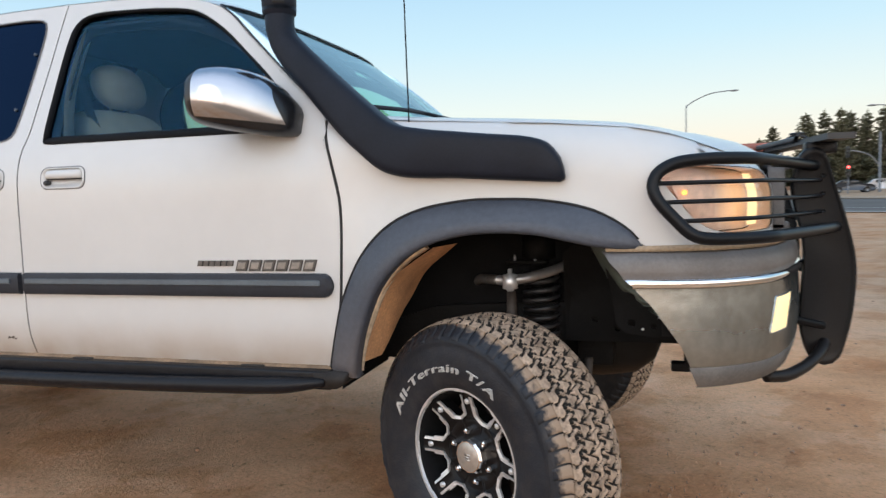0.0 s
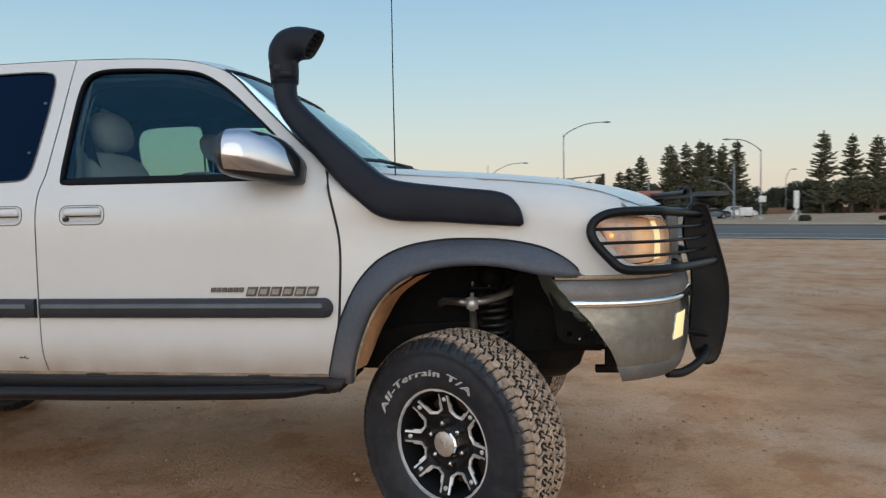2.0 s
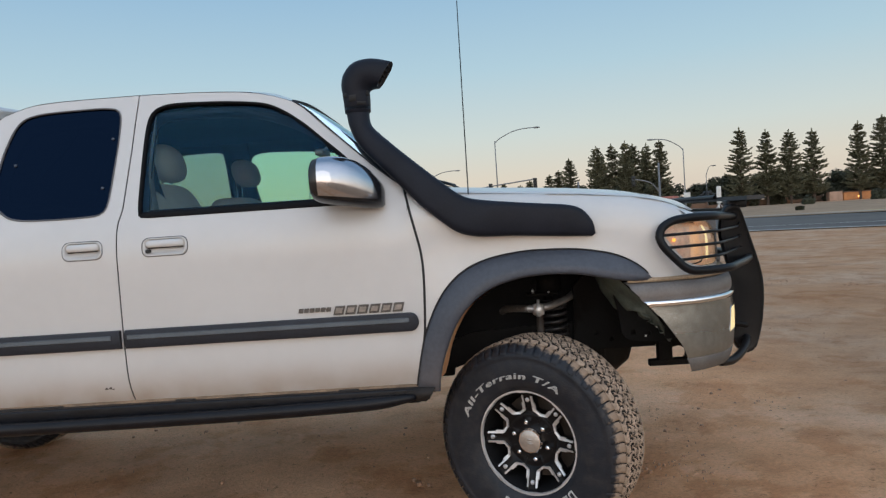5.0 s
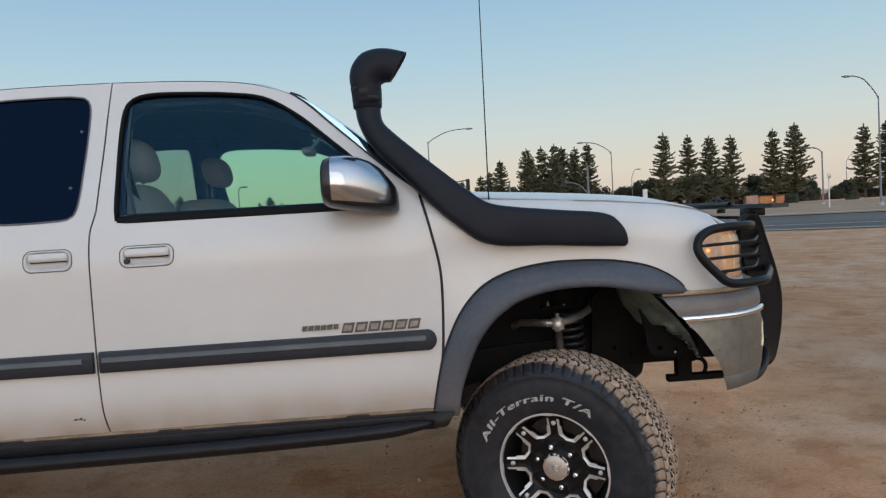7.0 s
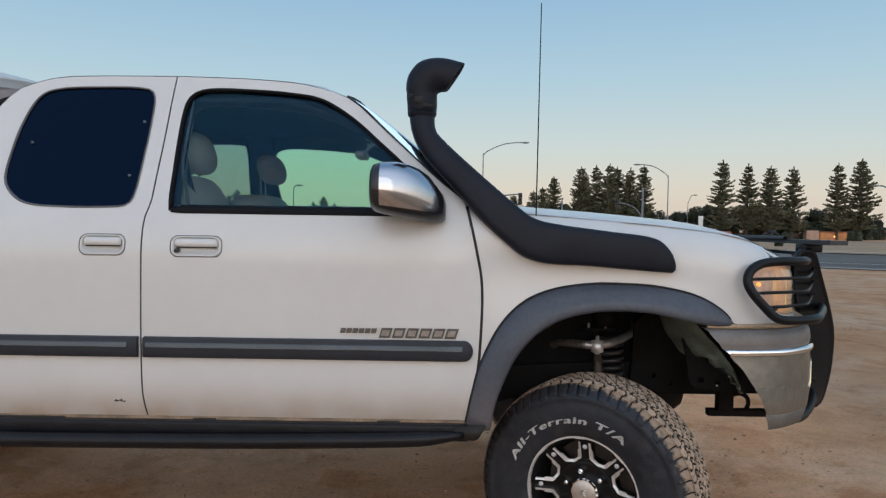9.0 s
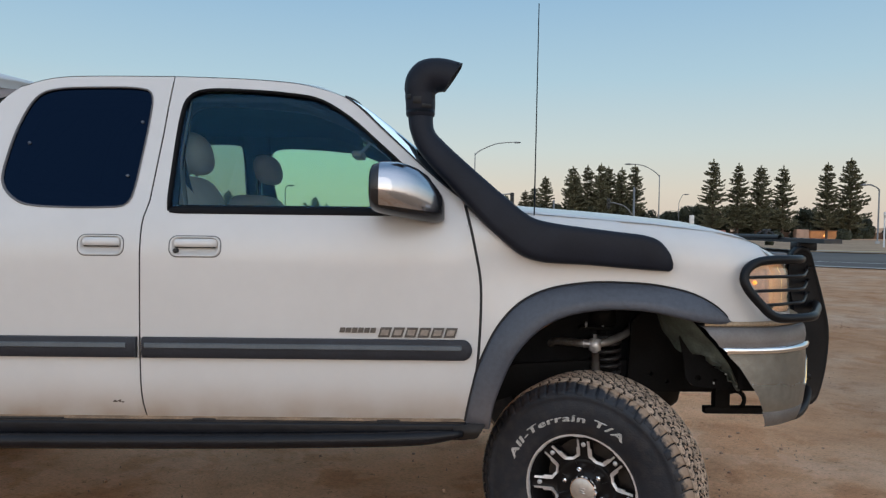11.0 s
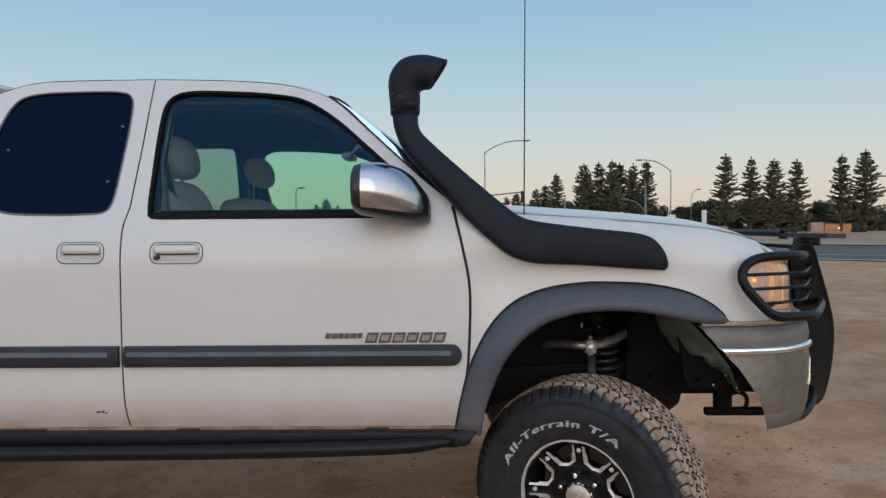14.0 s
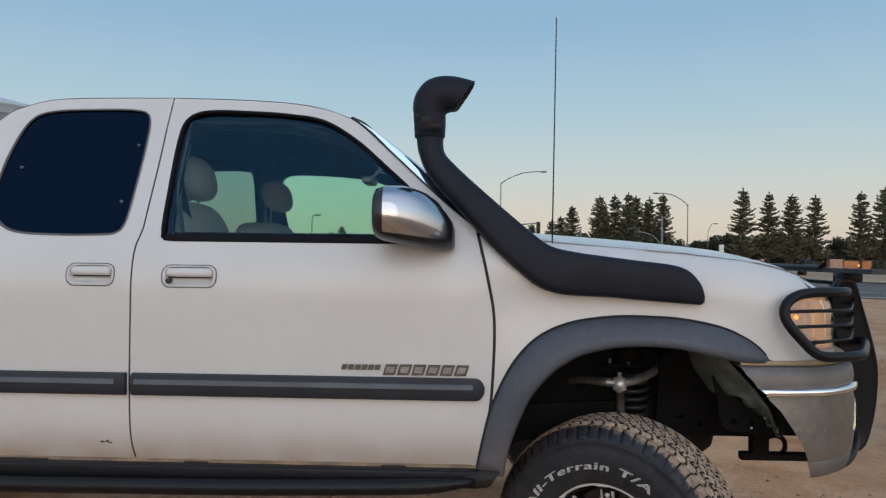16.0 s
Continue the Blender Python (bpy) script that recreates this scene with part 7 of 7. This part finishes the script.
t = thing("notice_board", (24.05, 77.8, 1.4), "small white notice fixed to a lamp post", "sign")
bm = bmesh.new()
box(bm, 23.66, 24.38, 77.78, 77.83, 1.38, 2.05, 0.01)
part("board", bm, WHITE_BOX, t)
t = thing("control_cabinet", (23.1, 80, lie(23, 80)), "white roadside control cabinet on a post", "cabinet")
bm = bmesh.new()
box(bm, 22.3, 23.6, 79.7, 80.3, -0.05, 0.85, 0.03)
part("cabinet_body", bm, WHITE_BOX, t)
for x in (22.5, 23.4):
    bm = bmesh.new()
    tube(bm, [(x, 80, -0.5), (x, 80, 0.0)], 0.05, 8)
    part("leg", bm, GALV, t)
t = thing("tripod_mast", (24.8, 70, lie(24.8, 70)), "white panel mast on a splayed tripod", "mast")
bm = bmesh.new()
box(bm, 24.58, 25.02, 69.9, 70.1, 0.72, 2.4, 0.03)
part("panel", bm, WHITE_BOX, t)
bm = bmesh.new()
tube(bm, [(24.8, 70, -0.4), (24.8, 70, 0.8)], 0.05, 8)
part("post", bm, WHITE_BOX, t)
for x, y in ((24.05, 69.7), (25.55, 69.7), (24.8, 71.0)):
    bm = bmesh.new()
    tube(bm, [(x, y, -0.42), (24.8, 70, 0.75)], 0.035, 6)
    part("leg", bm, WHITE_BOX, t)
t = thing("sign_post", (38.05, 60, lie(38, 60)), "thin white sign post at the kerb", "sign post")
bm = bmesh.new()
tube(bm, [(38.05, 60, -0.6), (38.05, 60, 2.7)], 0.06, 8)
part("post", bm, WHITE_BOX, t)
bm = bmesh.new()
box(bm, 37.9, 38.2, 59.9, 59.94, 2.3, 2.75)
part("sign_plate", bm, WHITE_BOX, t)

# cars waiting at the junction
CAR_WHITE = make("car_white", (0.6, 0.6, 0.62), 0.3, coat=0.5, var=0.03)
CAR_DARK = make("car_dark", (0.03, 0.035, 0.045), 0.3, coat=0.5, var=0.05)
CAR_GLASS = make("car_glass", (0.02, 0.025, 0.03), 0.1, var=0.05)


def car(x, y, paint, label):
    z0 = lie(x, y)
    t = thing("car", (x, y, z0), label, "car", "cars at the junction")
    b = bmesh.new()
    side = spline([(-2.1, 0.45, 0), (-2.05, 0.8, 0), (-1.5, 0.93, 0), (-0.9, 1.35, 0), (0.3, 1.42, 0), (1.0, 1.0, 0), (1.9, 0.86, 0), (2.15, 0.65, 0), (2.1, 0.32, 0), (0, 0.28, 0), (-2.05, 0.32, 0)], 44, True)
    rows_ = []
    for w, s_ in ((-0.86, 0.9), (-0.88, 1.0), (0.88, 1.0), (0.86, 0.9)):
        rows_.append([Vector((x + p.x * (0.97 + 0.03 * s_), y + w * (1 if p.y < 0.95 else 0.82), z0 + p.y * (0.98 + 0.02 * s_))) for p in side])
    v = grid(b, rows_, True)
    cap(b, v[0])
    cap(b, v[-1])
    bmesh.ops.recalc_face_normals(b, faces=b.faces[:])
    body = part("body", b, paint, t)
    for wx0, wx1 in ((-0.95, -0.25), (-0.18, 0.62)):
        b = bmesh.new()
        box(b, x + wx0, x + wx1, y - 0.80, y - 0.70, z0 + 0.97, z0 + 1.30, 0.05)
        part("window", b, CAR_GLASS, body)
    for wx in (-1.35, 1.35):
        for wy in (-0.80, 0.80):
            b = bmesh.new()
            tube(b, [(x + wx, y + wy - 0.1, z0 + 0.33), (x + wx, y + wy + 0.1, z0 + 0.33)], 0.33, 16)
            w_ = part("wheel", b, SIGNAL_BODY, t)
            b = bmesh.new()
            tube(b, [(x + wx, y + wy - 0.115, z0 + 0.33), (x + wx, y + wy - 0.1, z0 + 0.33)], 0.19, 12)
            part("rim", b, GALV, w_)


car(20.3, 85, CAR_DARK, "dark saloon car waiting at the junction")
car(25.2, 92, CAR_WHITE, "white saloon car waiting at the junction")

# low walls, fence and bushes behind the verge
BRICK_WALL = make("far_brick_wall", (0.19, 0.115, 0.075), 0.9, var=0.2, scale=0.4, fine=0.15, fine_scale=4)
t = thing("boundary_wall", (60, 114, -0.45), "low reddish boundary wall behind the verge", "wall")
for k in range(34):
    bm = bmesh.new()
    x = -4 + k * 4.2
    box(bm, x, x + 4.0, 114.0, 114.25, -0.6, 0.32 + 0.22 * math.sin(k * 2.3), 0.02)
    part("wall_panel", bm, BRICK_WALL, t)
    bm = bmesh.new()
    box(bm, x + 3.98, x + 4.22, 113.9, 114.35, -0.6, 0.60, 0.02)
    part("wall_pier", bm, BRICK_WALL, t)

# the orange and pinkish light on the shed is put into these two colours
SHED_WALL = make("lamplit_stucco", (0.52, 0.24, 0.10), 0.9, var=0.25, scale=0.8, fine=0.15, fine_scale=5)
SHED_PALE = make("lit_pale_block", (0.40, 0.27, 0.20), 0.8, var=0.15, scale=1.5)
LAMP_SPOT = glow("porch_lamp", (1.0, 0.45, 0.12), 3.0)
t = thing("shed", (59.5, 111, -0.45), "low shed with a small lit lamp, its orange glow put into the wall colour", "shed")
bm = bmesh.new()
box(bm, 57.4, 62.5, 110.2, 111.6, -0.6, 0.72, 0.03)
shed_body = part("shed_wall", bm, SHED_WALL, t)
bm = bmesh.new()
box(bm, 55.3, 57.3, 110.3, 111.5, -0.6, 0.95, 0.03)
part("side_block", bm, SHED_PALE, t, "pale end block, coloured as if lit")
bm = bmesh.new()
box(bm, 57.2, 62.8, 110.0, 111.8, 0.72, 0.86, 0.04)
part("shed_roof", bm, BRICK_WALL, t)
bm = bmesh.new()
tube(bm, [(59.6, 110.2, 0.05), (59.6, 110.08, 0.05)], 0.12, 10)
part("lamp", bm, LAMP_SPOT, shed_body, "small lit orange lamp")

# ---- trees ----
NEEDLE = make("conifer_needles", (0.150, 0.150, 0.095), 0.85, var=0.4, scale=0.7, fine=0.3, fine_scale=6)
LEAF = make("broad_leaves", (0.040, 0.044, 0.024), 0.8, var=0.4, scale=0.5, fine=0.3, fine_scale=5)
BARK = make("bark", (0.085, 0.06, 0.045), 0.9, var=0.25, scale=3)


def conifer_mesh(seed, height=12.0, width=2.0, bare=0.12):
    r = random.Random(seed)
    vs_, fs_ = [], []
    def tuft(c, d, ln, w):
        """A flat spray of needles with a ragged outline, as two crossed leaves."""
        d = d.normalized()
        s_ = d.cross(Vector((r.uniform(-1, 1), r.uniform(-1, 1), r.uniform(0.3, 1)))).normalized()
        for q in (s_, d.cross(s_)):
            k0 = len(vs_)
            vs_.extend([c, c + d * ln * 0.45 + q * w, c + d * ln, c + d * ln * 0.5 - q * w])
            fs_.append((k0, k0 + 1, k0 + 2, k0 + 3))
    levels = 27
    for i in range(levels):
        f = bare + (0.98 - bare) * (max(0.0, i + r.uniform(-0.25, 0.25)) / levels) ** 0.93
        z = height * f
        reach = width * (1 - f) ** 0.66 * (0.70 + 0.30 * min(1.0, (f - bare) * 6 + 0.2)) + 0.16
        n_b = r.randint(7, 9)
        a0 = r.random() * 6
        for k in range(n_b):
            if r.random() < 0.10:
                continue
            a = a0 + k * math.tau / n_b + r.uniform(-0.3, 0.3)
            ln = reach * r.uniform(0.45, 1.14)
            lift = r.uniform(0.05, 0.40)
            zb = z + r.uniform(-0.28, 0.28) * (1 - 0.6 * f)
            out_d = Vector((math.cos(a), math.sin(a), r.uniform(-0.12, 0.10)))
            steps = max(3, int(ln / 0.20))
            for s_ in range(steps):
                g = (s_ + 0.6) / steps
                # the bough bends up towards its tip and carries its densest sprays there
                p = Vector((0, 0, zb)) + out_d * ln * g + Vector((0, 0, lift * g * g * ln))
                for _ in range(3 if g < 0.4 else 5):
                    side_ = Vector((-math.sin(a), math.cos(a), 0)) * r.uniform(-1.0, 1.0)
                    dd = out_d * r.uniform(0.3, 1.0) + side_ + Vector((0, 0, r.uniform(0.1, 0.9)))
                    tuft(p, dd, r.uniform(0.30, 0.58) * (1.15 - 0.45 * f), r.uniform(0.06, 0.12))
    for _ in range(10):
        tuft(Vector((0, 0, height * r.uniform(0.93, 0.99))), Vector((r.uniform(-0.3, 0.3), r.uniform(-0.3, 0.3), 1)), 0.5, 0.08)
    me_ = bpy.data.meshes.new("crown")
    me_.from_pydata([tuple(v) for v in vs_], [], fs_)
    me_.materials.append(NEEDLE)
    b = bmesh.new()
    tube(b, [(0, 0, -0.6), (0.05, 0, height * 0.4), (0, 0.03, height * 0.97)], [0.22, 0.15, 0.02], 8)
    for k in range(26):
        a, z = r.random() * 6.28, height * (bare + 0.8 * r.random())
        ln = width * (1 - z / height) ** 0.72 * 0.7
        tube(b, [(0, 0, z), (math.cos(a) * ln, math.sin(a) * ln, z + 0.15 * ln)], [0.035, 0.01], 5)
    return me_, mesh_of(b, "trunk", BARK)


CONIFERS = [conifer_mesh(s, 12.0, w) for s, w in ((11, 2.9), (23, 2.6), (37, 3.1))]


def conifer(x, y, top, kind, group, wide=1.0):
    z0 = lie(x, y)
    s_ = (top - z0) / 12.0
    t_ = thing("conifer_tree", (x, y, z0), "tall dark green conifer with layered branches", "tree", group)
    for name, me_ in zip(("crown", "trunk"), CONIFERS[kind]):
        o = new(name, me_)
        o.parent = t_
        o.matrix_basis = Matrix.Rotation(x * 1.7, 4, "Z") @ Matrix.Diagonal((s_ * wide, s_ * wide, s_, 1))


ROW = (("row of conifers by the road", ((42.0, 110, 11.5), (45.9, 110, 10.9), (49.4, 110, 10.8), (52.9, 110, 10.6), (59.8, 110, 11.2), (63.4, 110, 12.1), (74.9, 110, 11.2), (78.6, 110, 11.5))),
       ("close stand of conifers", ((22.0, 120, 11.1), (24.7, 121, 11.3), (26.6, 119, 11.4), (28.5, 122, 11.3), (30.3, 120, 10.9), (32.2, 119, 11.3), (23.4, 124, 10.0), (27.5, 125, 10.2), (31.2, 125, 10.0))),
       ("scattered conifers", ((17.4, 120, 9.4), (14.1, 121, 6.9), (15.9, 123, 7.6), (10.65, 120, 6.2), (9.05, 120, 5.5), (6.25, 120, 5.9), (-21.4, 120, 5.5), (-23.5, 122, 4.6), (-20.0, 123, 4.4), (-12.0, 120, 4.3), (-36.0, 120, 6.4), (-37.7, 121, 5.5), (-34.5, 119, 5.6))))
k = 0
for group, places in ROW:
    for x, y, top in places:
        conifer(x, y, top, k % 3, group, 1.0 if top > 8 else 1.25)
        k += 1


def broadleaf(x, y, wide, top, seed):
    """A rounded tree or tall shrub: short stem, limbs, and a crown of many small leaf sprays."""
    r = random.Random(seed)
    z0 = lie(x, y)
    t_ = thing("broadleaf_tree", (x, y, z0), "dense dark green tree in the far tree line", "tree", "far tree line")
    vs_, fs_ = [], []
    lobes = [(r.uniform(-0.55, 0.55) * wide, r.uniform(-0.4, 0.4) * wide, r.uniform(0.10, 0.74) * (top - z0), r.uniform(0.38, 0.62) * wide) for _ in range(9)]
    for _ in range(1700):
        lx, ly, lz, lr = lobes[r.randrange(9)]
        d = Vector((r.gauss(0, 1), r.gauss(0, 1), r.gauss(0, 1))).normalized()
        p = Vector((lx, ly, lz)) + d * lr * r.uniform(0.55, 1.05)
        p.z = min(max(p.z, 0.15), (top - z0) * r.uniform(0.9, 1.02))
        a = d.orthogonal().normalized()
        c = d.cross(a)
        w = r.uniform(0.16, 0.36)
        k0 = len(vs_)
        vs_.extend([p - a * w, p + c * w * 0.6 + d * 0.1, p + a * w, p - c * w * 0.6 + d * 0.12])
        fs_.append((k0, k0 + 1, k0 + 2, k0 + 3))
    me_ = bpy.data.meshes.new("crown")
    me_.from_pydata([tuple(v) for v in vs_], [], fs_)
    me_.materials.append(LEAF)
    o = new("crown", me_)
    o.parent = t_
    b = bmesh.new()
    tube(b, [(0, 0, -0.5), (0, 0, (top - z0) * 0.55)], [0.2, 0.08], 7)
    for lx, ly, lz, lr in lobes:
        tube(b, [(0, 0, lz * 0.4), (lx * 0.8, ly * 0.8, lz)], [0.08, 0.03], 5)
    o = new("trunk", mesh_of(b, "trunk", BARK))
    o.parent = t_


rng = random.Random(9)
x = -40.0
while x < 118:
    top = interp(x, [(-40, 3.2), (0, 3.6), (12, 4.8), (18, 5.6), (33, 5.4), (37, 4.4), (42, 5.4), (54, 5.6), (66, 4.9), (72, 3.2), (82, 2.6), (118, 3.4)]) + rng.uniform(-0.6, 0.5)
    broadleaf(x, 122 + rng.uniform(-3, 4), rng.uniform(1.9, 2.7), top, int(x * 10) + 999)
    if rng.random() < 0.6:
        broadleaf(x + 0.9, 112.4 + rng.uniform(-0.6, 0.6), rng.uniform(0.8, 1.3), 0.36 * top, int(x * 10) + 5555)
    x += rng.uniform(1.5, 2.4)
for x, y, w, h in ((23.5, 64, 0.7, 0.0), (29.9, 64, 0.5, -0.15), (45, 95, 1.6, 1.0), (57, 100, 1.8, 1.2), (66, 100, 1.5, 0.9)):
    broadleaf(x, y, w * 0.55, h, int(x * 7))
